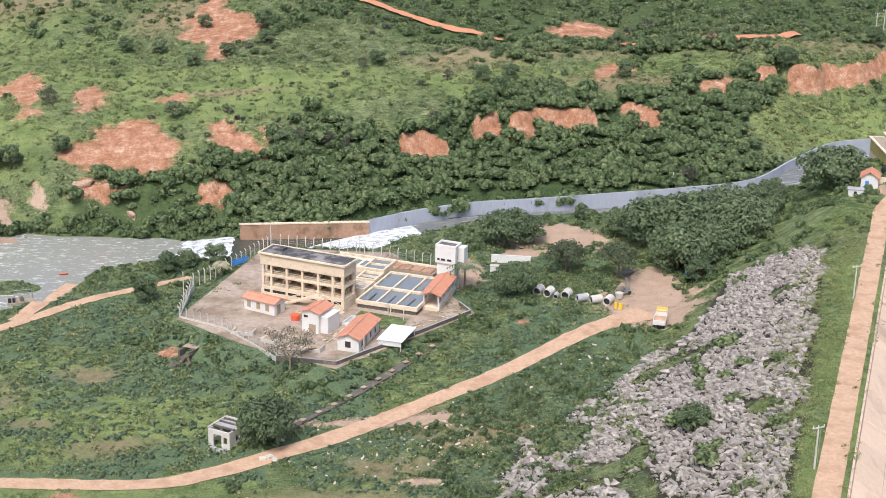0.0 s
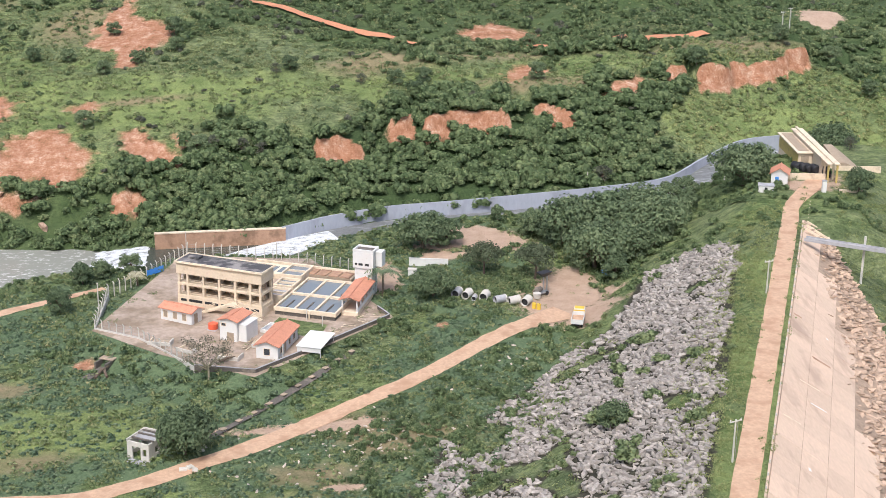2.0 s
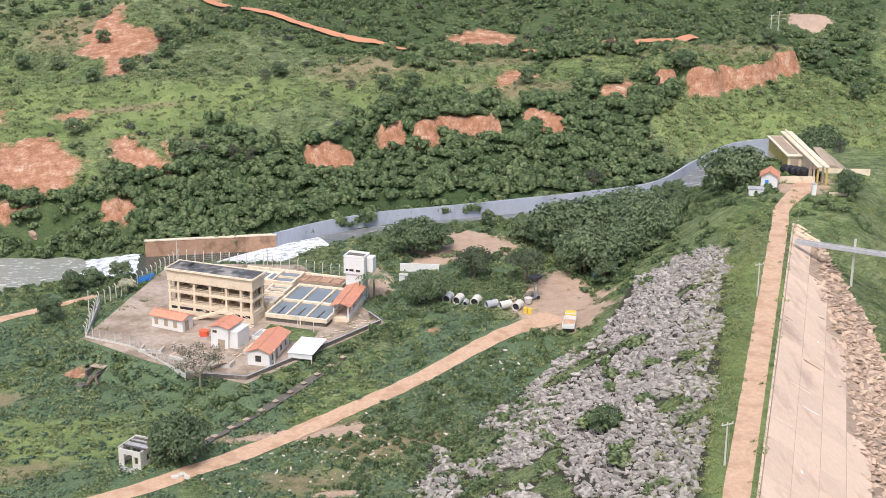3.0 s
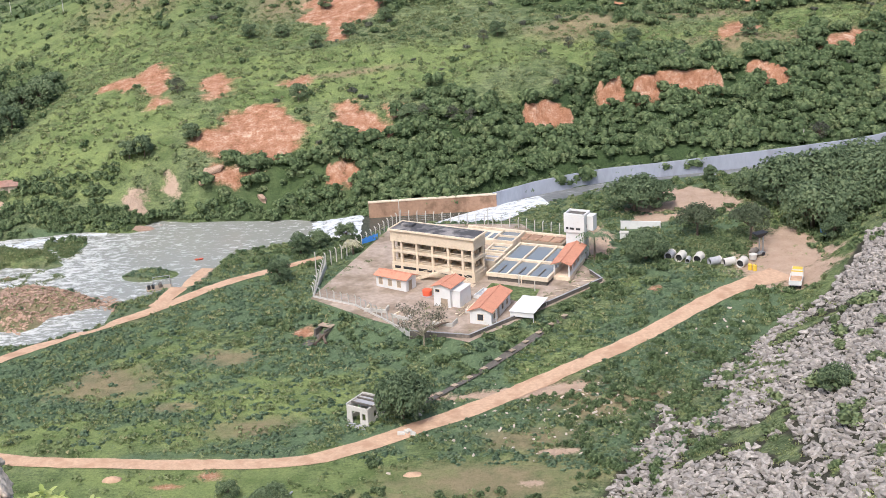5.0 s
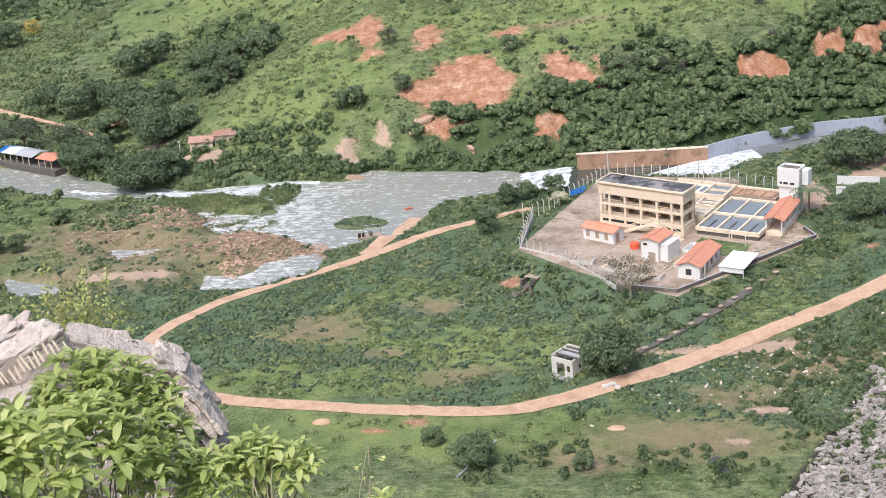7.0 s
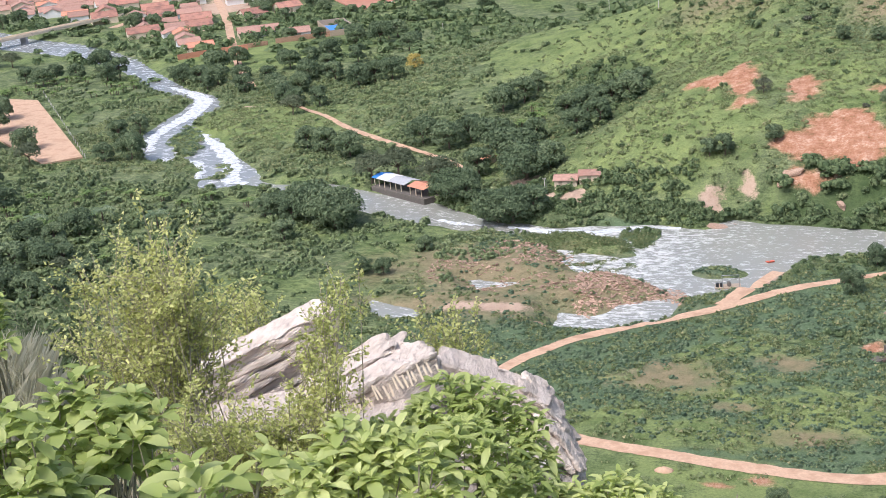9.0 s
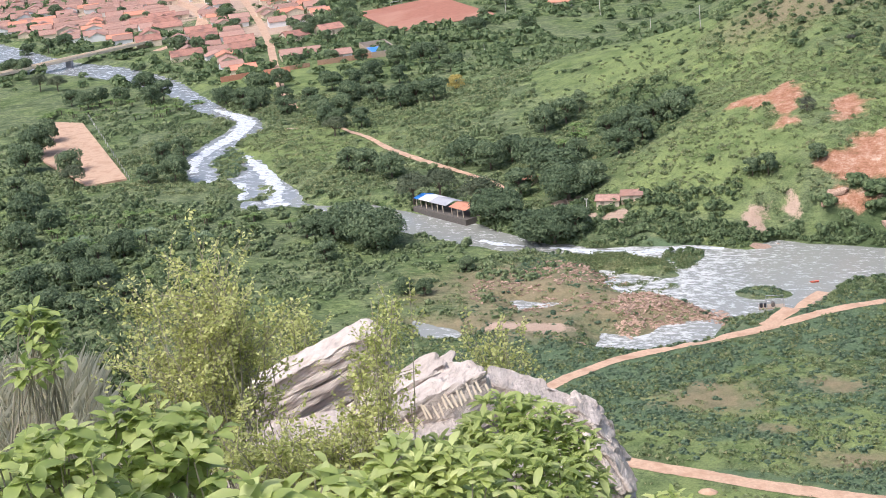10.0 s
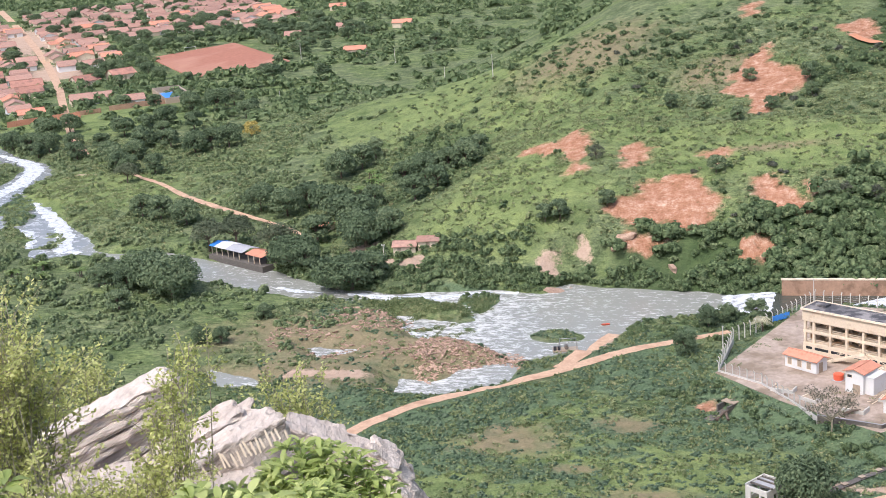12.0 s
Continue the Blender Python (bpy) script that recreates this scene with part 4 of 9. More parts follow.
def cascade():
    xs, ys = np.linspace(-44, -22, 40), np.linspace(313, 332, 40)
    gx, gy = np.meshgrid(xs, ys)
    k = sm(-40, -23, gx)
    z = -6 + 0.06 + 2.35 * k**2.2 + 0.55 * (fnoise(gx / 1.6, gy / 1.3, 4) - 0.5) * sm(-44, -36, gx)
    z = z - 0.7 * sm(-31, -43, gx + 7 * (fnoise(gx / 2.5, gy / 1.6, 5) - 0.5))
    edge = 322.5 + 1.5 * np.sin(gx / 3) - (gx + 22) * 0.05
    z = z - 1.2 * sm(5.5 - 0.05 * (gx + 22), 9.0, np.abs(gy - edge + 1))
    n = len(xs)
    i = np.arange(len(ys) - 1)[:, None] * n + np.arange(n - 1)
    f = np.stack([i, i + 1, i + n + 1, i + n], -1).reshape(-1, 4)
    ob = new("white_water", array_mesh("white_water", np.stack([gx, gy, z], -1).reshape(-1, 3), f, FOAM, True))
    tagged(ob, "white water tumbling over the weir sill", "water", kind="structure")


cascade()


def rapids(pts, seed):
    ob = new("white_water", ribbon("white_water", pts, (-1, -0.5, 0, 0.5, 1), FOAM, 0, 1.6, 1.0,
                                   height=lambda c, o: WATER + 0.1 + 0.22 * vnoise(c[:, 0] / 1.3 + o, c[:, 1] / 1.3, seed) - 0.16 * abs(o) ** 3))
    tagged(ob, "broken white rapids on the river", "water", kind="structure")


rapids([(-85, 329.6, 0.5), (-91, 328.2, 1.0), (-98, 326.6, 1.6), (-106, 323.4, 1.7), (-113, 323.2, 1.5), (-118, 323.2, 1.8), (-123, 324.4, 1.5), (-129, 325.6, 0.6)], 1)
rapids([(-150, 329.5, 0.4), (-143, 327, 1.3), (-136, 325.5, 0.7)], 2)
rapids([(-119.5, 318, 0.5), (-115, 312.8, 0.9), (-111, 306.5, 0.9), (-108, 302.5, 0.8), (-103.5, 297.7, 0.8), (-97.3, 293.7, 0.4)], 5)
rapids([(-91, 310, 0.3), (-97, 309, 0.6), (-104, 310.5, 0.7), (-112, 312.5, 0.4)], 7)
# white of these braid ribbons paints sky reflection as well as rapids
rapids([(-226, 359, 1.0), (-235, 364, 3.0), (-243, 379, 2.6), (-252, 391, 2.8), (-262, 402, 2.4), (-272, 412, 1.6), (-283, 424, 0.6)], 3)
rapids([(-246, 363, 1.5), (-258, 381, 2.0), (-274, 385, 1.5)], 6)
rapids([(-285, 395, 1.2), (-296, 412, 2.2), (-301, 430, 2.6), (-304, 450, 3.4), (-311, 470, 3.6), (-322, 484, 3), (-345, 500, 1.4)], 7)

# ---------------------------------------------------------------- dam
def dam_xy(q, s):
    return DAM_P[0] + DAM_N[0] * q + DAM_U[0] * s, DAM_P[1] + DAM_N[1] * q + DAM_U[1] * s


DAM_M = Matrix(((DAM_N[0], DAM_U[0], 0, DAM_P[0]), (DAM_N[1], DAM_U[1], 0, DAM_P[1]), (0, 0, 1, 0), (0, 0, 0, 1)))
GREY_ROCK_N = 17000
stone_rng = np.random.default_rng(3)


def stone_shape(seed):
    """One angular block of about a metre: a box with cut corners, knocked out of true."""
    r = random.Random(seed)
    s = Shape()
    j = lambda v: v * r.uniform(0.6, 1.15)  # noqa: E731
    rings = []
    skew = (r.uniform(-0.15, 0.15), r.uniform(-0.15, 0.15))
    for z, k in ((-0.3, 0.85), (0.05, 1.0), (0.3, 0.82)):
        rings.append([(j(0.72 * k * a) + skew[0] * z, j(0.4 * k * b) + skew[1] * z, z + r.uniform(-0.07, 0.07)) for a, b in ((-1, -0.8), (0.3, -1), (1, 0.1), (0.5, 1), (-0.9, 0.8))])
    return s.rings(rings)


STONES = [stone_shape(i) for i in range(10)]


def stone_field(name, spots, mat, parent, single, label, flat=1.0):
    """Blocks at rows x, y, z, size: the first ones as pieces of their own, the rest joined."""
    meshes = [s.mesh("stone", mat) for s in STONES]
    for n, (x, y, z, k) in enumerate(spots[:single]):
        ob = new("stone", meshes[n % len(meshes)])
        ob.parent = parent
        ob.matrix_basis = pose(x, y, z, *(random.uniform(-25, 25) for _ in range(2)), random.uniform(0, 360)) @ Matrix.Diagonal((k, k, k * flat, 1))
    vs, fs, base = [], [], 0
    for n, (x, y, z, k) in enumerate(spots[single:]):
        s = STONES[n % len(STONES)]
        m = pose(x, y, z, *(random.uniform(-25, 25) for _ in range(2)), random.uniform(0, 360)) @ Matrix.Diagonal((k * random.uniform(0.9, 1.35), k * random.uniform(0.7, 1.0), k * flat, 1))
        vs += [tuple(m @ Vector(v)) for v in s.v]
        fs += [tuple(i + base for i in f) for f in s.f]
        base += len(s.v)
    me = bpy.data.meshes.new(name)
    me.from_pydata(vs, [], fs)
    me.materials.append(mat)
    ob = new(name, me)
    ob.parent = parent
    return tagged(ob, label, kind="stuff")


def weedy(x, y):
    return fnoise(x / 9, y / 9, 26)


# widths across the upstream face, by distance along the dam: edge of the slabs, edge of the stone pitching
FACE_S, FACE_SLAB, FACE_EDGE = [-60, 17, 31, 49, 71, 90, 112, 124], [22, 19.5, 18.4, 16.6, 14.4, 11.5, 8.6, 7], [29, 29, 28, 26, 23, 20, 12.5, 10]


def build_dam():
    slope = thing("rock_slope", pose(0, 0, 0), "loose grey blasted rocks covering the downstream slope", "rocks", kind="structure")
    q, s = stone_rng.uniform(-52, -3, 26000), stone_rng.uniform(-30, 116, 26000)
    x, y = dam_xy(q, s)
    foot, top = np.interp(s, ROCK_S, ROCK_FOOT), np.interp(s, ROCK_S, ROCK_TOP)
    ok = (q > foot + 3 * (vnoise(x / 6, y / 6, 41) - 0.5)) & (q < top + 4 * (vnoise(x / 7, y / 7, 42) - 0.5)) & (weedy(x, y) < 0.65 + 0.02 * stone_rng.normal(size=len(x)))
    x, y, s = x[ok], y[ok], s[ok]
    near = np.argsort(s)
    x, y = x[near], y[near]
    size = 0.34 + stone_rng.random(len(x)) ** 3 * 1.0
    z = terrain(x, y) + 0.12 * size
    stone_field("rocks", list(zip(x, y, z, size))[:GREY_ROCK_N], RIPRAP, slope, 290, "joined grey rocks higher up the slope")

    face = thing("paved_slope", DAM_M, "sandy pink concrete slabs of the upstream dam face", "dam face", kind="structure")
    tilt = math.degrees(math.atan(1 / 1.75))
    wide, along_s = 4.2, 6.1
    panel = Shape().box(0.03, wide - 0.03, 0.03, along_s - 0.03, -0.3, 0.0, 0.03).mesh("slab", SLAB)
    for row in range(5):
        for n in range(28):
            q0, s0 = 4.6 + row * wide * math.cos(radians(tilt)), -50 + n * along_s
            if q0 + 2.4 > np.interp(s0 + 3, FACE_S, FACE_SLAB):
                continue
            ob = new("slab", panel)
            ob.parent = face
            ob.matrix_basis = pose(q0, s0, CREST + 0.1 - (q0 - 4.3) / 1.75 + random.uniform(-0.025, 0.025), random.uniform(-0.2, 0.2), tilt, 0)
    # stone pitching beside and below the slabs
    q, s = stone_rng.uniform(5, 27, 9000), stone_rng.uniform(-50, 124, 9000)
    ok = (q > np.interp(s, FACE_S, FACE_SLAB) + 1.2 * stone_rng.normal(size=len(q))) & (q < np.interp(s, FACE_S, FACE_EDGE)) & (stone_rng.random(9000) < 0.75)
    q, s = q[ok], s[ok]
    k = stone_rng.uniform(0.5, 1.5, len(q))
    stone_field("pitching_stones", list(zip(q, s, CREST + 0.16 - (q - 4.3) / 1.75, k)), SLAB_STONE, face, 0, "tan stone pitching with dark gaps", 0.35)
    for n in range(9):
        s0 = 117 + n * 2.6
        part("frame_beam", Shape(pose(5.0, s0, CREST + 0.2 - 0.4, 0, tilt, 6)).box(0, 6.2 - 0.2 * n, -0.16, 0.16, -0.1, 0.35, 0.03), CREAM_PALE, face, "pale concrete beam of an open frame")
    part("frame_rail", Shape(pose(9.6, 116, CREST - 2.8)).box(-0.2, 0.2, 0, 21, -0.1, 0.35, 0.03), CREAM_PALE, face, "pale concrete beam of an open frame")
    curb = thing("parapet_curb", DAM_M, "low pale kerb along the upstream edge of the crest", "kerb", kind="structure")
    part("kerb_beam", Shape().box(4.15, 4.45, -70, 122, CREST - 0.2, CREST + 0.2, 0.03), SLAB, curb)
    stub = Shape().box(-0.1, 0.1, -0.1, 0.1, 0, 0.45, 0.02).mesh("stub", FENCE)
    for n in range(48):
        ob = new("stub", stub)
        ob.parent = curb
        ob.matrix_basis = pose(4.3, -62 + n * 3.8, CREST + 0.28)
    for q0, s0, w, d, mat, label in ((8.6, 52, 3.4, 2.2, WEIR_BROWN, "dark brown repaired patch"), (9.4, 12, 0.35, 16, WHITE, "white painted strip"), (8.9, 34, 2.8, 0.3, WHITE, "white painted strip"), (7.0, 40, 3.6, 0.3, CREAM_PALE, "pale repaired joint"),
                                     (5.2, 24, 3.0, 0.3, CREAM_PALE, "pale repaired joint"), (5.6, -8, 3.4, 0.35, CREAM_PALE, "pale repaired joint"), (10.6, 64, 0.3, 12, WHITE, "white painted strip"), (4.9, 66, 1.6, 0.5, WEIR_BROWN, "rusty stain patch")):
        ob = part("patch", Shape(pose(q0, s0, CREST + 0.14 - (q0 - 4.3) / 1.75, 0, tilt, 12)).box(0, w, 0, d, 0, 0.05, 0.01), mat, face, label)
    bed = Shape(DAM_M)
    for s0, s1 in zip(FACE_S[:-1], FACE_S[1:]):
        e0, e1 = np.interp(s0, FACE_S, FACE_EDGE), np.interp(s1, FACE_S, FACE_EDGE)
        bed.add([(4.4, s0, CREST - 0.02), (e0, s0, CREST + 0.04 - (e0 - 4.3) / 1.75), (e1, s1, CREST + 0.04 - (e1 - 4.3) / 1.75), (4.4, s1, CREST - 0.02)], [(0, 1, 2, 3)])
    solo("bare_slope", bed, PITCH_BED, "bare sandy bed under the stone pitching", "dam face", kind="structure")


SLAB_STONE = rock_material("tan_pitching_stone", (0.40, 0.285, 0.205), (0.49, 0.36, 0.265), (0.57, 0.43, 0.325), None, None, 1.2, 0.3)
PITCH_BED = rock_material("dark_pitching_bed", (0.24, 0.17, 0.12), (0.38, 0.28, 0.205), (0.50, 0.38, 0.285), None, None, 0.8, 0.3)
build_dam()


# ---------------------------------------------------------------- treatment yard
PL = pose(-13.4, 275.7, 0, 0, 0, -29)


def yard_xy(x, y):
    v = PL @ Vector((x, y, 0))
    return v.x, v.y


solo("yard_paving", Shape().prism(YARD, -0.5, 0.04), PAVING, "worn beige concrete paving of the plant yard", "pavement", kind="structure")

solo("yard_lawn", Shape(PL).prism([(22.5, -4.5), (31, -6), (33.2, -2), (32.5, 1.2), (22, 1.2)], -0.4, 0.07), GROUND, "patch of grass and soil between basins and houses", "lawn", kind="structure")


def treatment_building():
    b = thing("treatment_building", PL, "three-storey cream concrete building with open bays and a dark flat roof", "building")
    L, D, H = 18.8, 4.9, 9.0
    cols = [0.25, 2.2, 5.8, 9.4, 13.0, 16.3, 18.55]
    part("foundation", Shape().box(-0.15, L + 0.15, -0.15, D + 0.15, -1.2, 1.6, 0.04), CREAM, b)
    part("rear_wall", Shape().box(0, L, D - 0.3, D, 0.9, 6.8), SHADE_IN, b)
    part("left_wall", Shape().box(0, 0.3, 2.0, D - 0.3, 0.9, 6.8), CREAM, b)
    for name, z0, z1 in (("lower_floor", 1.62, 2.3), ("upper_floor", 4.3, 4.9)):
        part(name, Shape().box(-0.1, L + 0.1, -0.1, D - 0.32, z0, z1, 0.04), CREAM, b)
    part("fascia", Shape().box(-0.2, L + 0.2, -0.25, 0.15, 6.75, H, 0.04).box(L - 0.1, L + 0.2, 0.16, D, 6.75, H, 0.04).box(-0.2, 0.1, 0.16, D, 6.75, H, 0.04).box(0.11, L - 0.11, D - 0.1, D + 0.2, 6.75, H, 0.04), CREAM, b)
    part("roof_slab", Shape().box(-0.55, L + 0.55, -0.6, D + 0.55, H, H + 0.22, 0.05), CREAM_PALE, b)
    part("roof_felt", Shape().box(-0.2, L + 0.2, -0.25, D + 0.2, H + 0.22, H + 0.28), BITUMEN, b, "black roof felt with pale puddles")
    upstand = Shape()
    for x0, x1, y0, y1 in ((-0.5, L + 0.5, -0.55, -0.25), (-0.5, L + 0.5, D + 0.2, D + 0.5), (-0.5, -0.2, -0.25, D + 0.2), (L + 0.2, L + 0.5, -0.25, D + 0.2)):
        upstand.box(x0, x1, y0, y1, H + 0.22, H + 0.42, 0.03)
    part("roof_upstand", upstand, CREAM_PALE, b)
    part("roof_hatch", Shape().box(1.2, 3.6, 2.2, 4.0, H + 0.28, H + 0.75, 0.05), BITUMEN, b)
    col = Shape().box(-0.24, 0.24, -0.22, 0.28, 0, 5.9, 0.03).mesh("column", CREAM)
    for y in (0.1, D - 0.55):
        for x in cols:
            ob = new("column", col)
            ob.parent = b
            ob.matrix_basis = pose(x, y, 0.88)
    for z0 in (2.45, 5.0):
        for a, c in zip(cols[:-1], cols[1:]):
            part("railing", Shape().box(a + 0.25, c - 0.25, 0.12, 0.2, z0 + 0.55, z0 + 0.63).box(a + 0.25, c - 0.25, 0.12, 0.2, z0 + 0.25, z0 + 0.31), CREAM_PALE, b, "thin pale railing")
    for n, (a, c) in enumerate(zip(cols[:-1], cols[1:])):
        for z0 in (2.45, 5.0):
            w = c - a
            part("inner_tank", Shape().box(a + 0.2 * w, c - 0.15 * w, 2.9, 3.6, z0, z0 + 0.7 + 0.35 * ((n * 7) % 3) / 2, 0.1), SHADE_IN, b, "tan concrete tank inside a bay")
            if n % 2:
                part("inner_pipe", Shape().tube([(a + 0.4 * w, 2.2, z0 + 0.2), (a + 0.5 * w, 2.2, z0 + 0.9), (c - 0.3 * w, 2.4, z0 + 1.1), (c - 0.2 * w, 2.4, z0 + 0.2)], 0.16, 7), CREAM_PALE, b, "pale bent pipe inside a bay")
    for a, c in zip(cols[:-1], cols[1:]):
        part("vent_slot", Shape().box(a + 0.3, c - 0.3, -0.17, -0.1, 1.0, 1.55), DARK, b)
    # double stair in front
    st = Shape()
    for x0, x1 in ((12.6, 6.4), (13.6, 19.6)):
        n = 16
        for i in range(n):
            xa, xb = x0 + (x1 - x0) * i / n, x0 + (x1 - x0) * (i + 1) / n
            z = 2.45 * (1 - i / n)
            st.box(min(xa, xb), max(xa, xb), -2.3, -1.1, z - 0.45, z)
    st.box(12.6, 13.6, -2.3, -0.15, 2.05, 2.45)
    part("stair", st, CREAM_PALE, b)
    hr = Shape()
    for y in (-2.3, -1.1):
        hr.tube([(6.4, y, 0.95), (12.6, y, 3.35), (13.6, y, 3.35), (19.6, y, 0.95)], 0.06, 5)
    part("handrail", hr, CREAM_PALE, b)
    return b


treatment_building()


def basins():
    B = PL @ pose(20.4, 2.6, 0, 0, 0, 5)
    b = thing("filter_basins", B, "open concrete filter basins with grey water", "basin")
    W, D, Z = 12.6, 18.5, 1.7
    part("base", Shape().box(0, W, 0, D, -1, 1.0), WALL_DARK, b, "dark damp footing")
    part("front_wall", Shape().box(-0.25, W + 0.25, -0.25, 0.2, 0.85, Z, 0.04), CREAM_PALE, b)
    part("rear_wall", Shape().box(-0.25, W + 0.25, D - 0.2, D + 0.25, 1, Z, 0.04), CREAM_PALE, b)
    part("side_wall", Shape().box(-0.25, 0.2, 0.21, D - 0.21, 0.85, Z, 0.04), CREAM_PALE, b)
    part("side_wall", Shape().box(W - 0.2, W + 0.25, 0.21, D - 0.21, 0.85, Z, 0.04), CREAM_PALE, b)
    part("walkway", Shape().box(0.21, W - 0.21, 8.5, 9.2, 1, Z, 0.04), CREAM_PALE, b)
    for x in (4.0, 8.2):
        part("divider", Shape().box(x - 0.2, x + 0.2, 0.21, 8.49, 1, Z - 0.05, 0.03), CREAM_PALE, b)
        part("divider", Shape().box(x - 0.2, x + 0.2, 9.21, D - 0.21, 1, Z - 0.05, 0.03), CREAM_PALE, b)
    part("water", Shape().box(0.15, W - 0.15, 0.15, D - 0.15, 1.0, 1.25), BASIN_WATER, b, "still grey-blue water")
    for x in (1.9, 6.1, 10.3):
        part("wash_trough", Shape().box(x - 0.14, x + 0.14, 1.2, 5.4, 1.2, 1.45, 0.03), WALL_DARK, b, "dark wash trough")
    part("drain_pipe", Shape().tube([(7.4, -0.6, -1), (7.4, -0.6, 1.2), (7.4, -0.2, 1.6)], 0.15, 8), CREAM_PALE, b)
    pump = Shape().tube([(11.4, 7.8, 2.1), (11.4, 7.8, 2.9)], 0.35, 10)
    pump.tube([(11.4, 6.8, 2.5), (11.4, 8.8, 2.5)], 0.16, 8)
    part("valve", pump, WALL_DARK, b)

    T = PL @ pose(14.8, 7.4, 0, 0, 0, 5)
    t = thing("settling_tanks", T, "cream settling tanks stepping down between building and basins", "basin")
    for n, (x0, x1, y0, y1, z) in enumerate(((0.6, 4.6, 0, 5.0, 2.0), (0.2, 4.6, 5.6, 10.4, 2.2), (-0.6, 4.4, 11, 18.5, 2.6))):
        rim = Shape().box(x0, x1, y0, y0 + 0.4, -0.5, z, 0.03).box(x0, x1, y1 - 0.4, y1, -0.5, z, 0.03).box(x0, x0 + 0.4, y0 + 0.41, y1 - 0.41, -0.5, z, 0.03).box(x1 - 0.4, x1, y0 + 0.41, y1 - 0.41, -0.5, z, 0.03)
        part("rim", rim, CREAM_PALE, t)
        part("water", Shape().box(x0 + 0.35, x1 - 0.35, y0 + 0.35, y1 - 0.35, 0, z - 0.5), (CONCRETE, BASIN_WATER, BASIN_WATER)[n], t)
        part("crosswall", Shape().box(x0 + 0.41, x1 - 0.41, (y0 + y1) / 2 - 0.15, (y0 + y1) / 2 + 0.15, 0, z - 0.1), CREAM_PALE, t)
    d = thing("rear_deck", PL @ pose(3, 21.5, 0, 0, 0, 3), "long cream wall and brown deck behind the basins", "platform")
    part("wall_beam", Shape().box(0, 13.5, 6.5, 7.0, -0.5, 1.5, 0.04).box(13.6, 24.5, 4.4, 4.9, -0.5, 2.2, 0.04), CREAM_PALE, d)
    part("deck", Shape().box(13.5, 24.5, 0.8, 4.39, -0.5, 1.6, 0.04), SHADE_IN, d)
    cell = Shape().box(-1.15, 1.15, -0.8, 0.8, 0, 0.25, 0.05).mesh("deck_cell", WEIR_BROWN)
    for n in range(8):
        ob = new("deck_cell", cell)
        ob.parent = d
        ob.matrix_basis = pose(15 + (n % 4) * 2.6, 1.7 + (n // 4) * 1.75, 1.6)
    part("side_deck", Shape().box(0, 10.5, 0, 6.2, -0.5, 1.1, 0.04), CREAM_PALE, d)
    for n in range(3):
        part("pit", Shape().box(1.0 + 3.1 * n, 3.4 + 3.1 * n, 1.2, 4.6, 1.1, 1.14), BASIN_WATER if n else WALL_DARK, d, "square water pit")


basins()


def gable(s, x0, x1, y0, y1, z, rise, over=0.4, thick=0.12, axis="x"):
    """A two-sided roof shell with thickness; the ridge runs along the axis."""
    a0, a1, b0, b1 = (x0 - over, x1 + over, y0 - over, y1 + over) if axis == "x" else (y0 - over, y1 + over, x0 - over, x1 + over)
    m = (b0 + b1) / 2
    drop = over * rise / ((b1 - b0) / 2 - over)
    prof = [(b0, z - drop), (m, z + rise), (b1, z - drop), (b1, z - drop + thick), (m, z + rise + thick), (b0, z - drop + thick)]
    put = (lambda a, b, c: (a, b, c)) if axis == "x" else (lambda a, b, c: (b, a, c))
    return s.rings([[put(a, b, c) for b, c in prof] for a in (a0, a1)])


def house(name, m, L, W, H, rise, label, wall=None, roof=None, axis="x", windows=(), doors=(), over=0.4, roof_label="", pane=None):
    """Walls with gables, a tiled roof, windows (side, place, width, sill, height) with frames, and doors."""
    wall, roof = wall or WHITE, roof or ROOF
    h = thing(name, m, label, "house")
    s = Shape().box(0, L, 0, W, -0.6, H)
    if axis == "x":
        s.add([(0, 0, H), (0, W, H), (0, W / 2, H + rise), (L, 0, H), (L, W, H), (L, W / 2, H + rise)], [(0, 2, 1), (3, 4, 5), (0, 3, 5, 2), (1, 2, 5, 4)])
    else:
        s.add([(0, 0, H), (L, 0, H), (L / 2, 0, H + rise), (0, W, H), (L, W, H), (L / 2, W, H + rise)], [(0, 1, 2), (3, 5, 4), (0, 2, 5, 3), (1, 4, 5, 2)])
    part("wall", s, wall, h)
    part("roof", gable(Shape(), 0, L, 0, W, H + 0.05, rise, over, 0.14, axis), roof, h, roof_label)
    ridge = Shape().tube([(-over, W / 2, H + rise + 0.2), (L + over, W / 2, H + rise + 0.2)], 0.12, 6) if axis == "x" else Shape().tube([(L / 2, -over, H + rise + 0.2), (L / 2, W + over, H + rise + 0.2)], 0.12, 6)
    part("ridge_tiles", ridge, roof, h)
    for side, a, w, z0, z1, what in [(*q, "window") for q in windows] + [(*q, "door") for q in doors]:
        turn = {"front": pose(a, 0, 0), "right": pose(L, a, 0, 0, 0, 90), "left": pose(0, a + w, 0, 0, 0, -90), "back": pose(a + w, W, 0, 0, 0, 180)}[side]
        fr = Shape(turn).box(-0.08, w + 0.08, -0.06, -0.005, z0 - 0.08, z0).box(-0.08, w + 0.08, -0.06, -0.005, z1, z1 + 0.08).box(-0.08, 0, -0.06, -0.005, z0, z1).box(w, w + 0.08, -0.06, -0.005, z0, z1)
        f = part(what, fr, CREAM_PALE if what == "window" else SHADE_IN, h)
        part("pane" if what == "window" else "panel", Shape(turn).box(0, w, -0.03, -0.004, z0, z1), (pane or GLASS) if what == "window" else SHADE_IN, f)
    return h


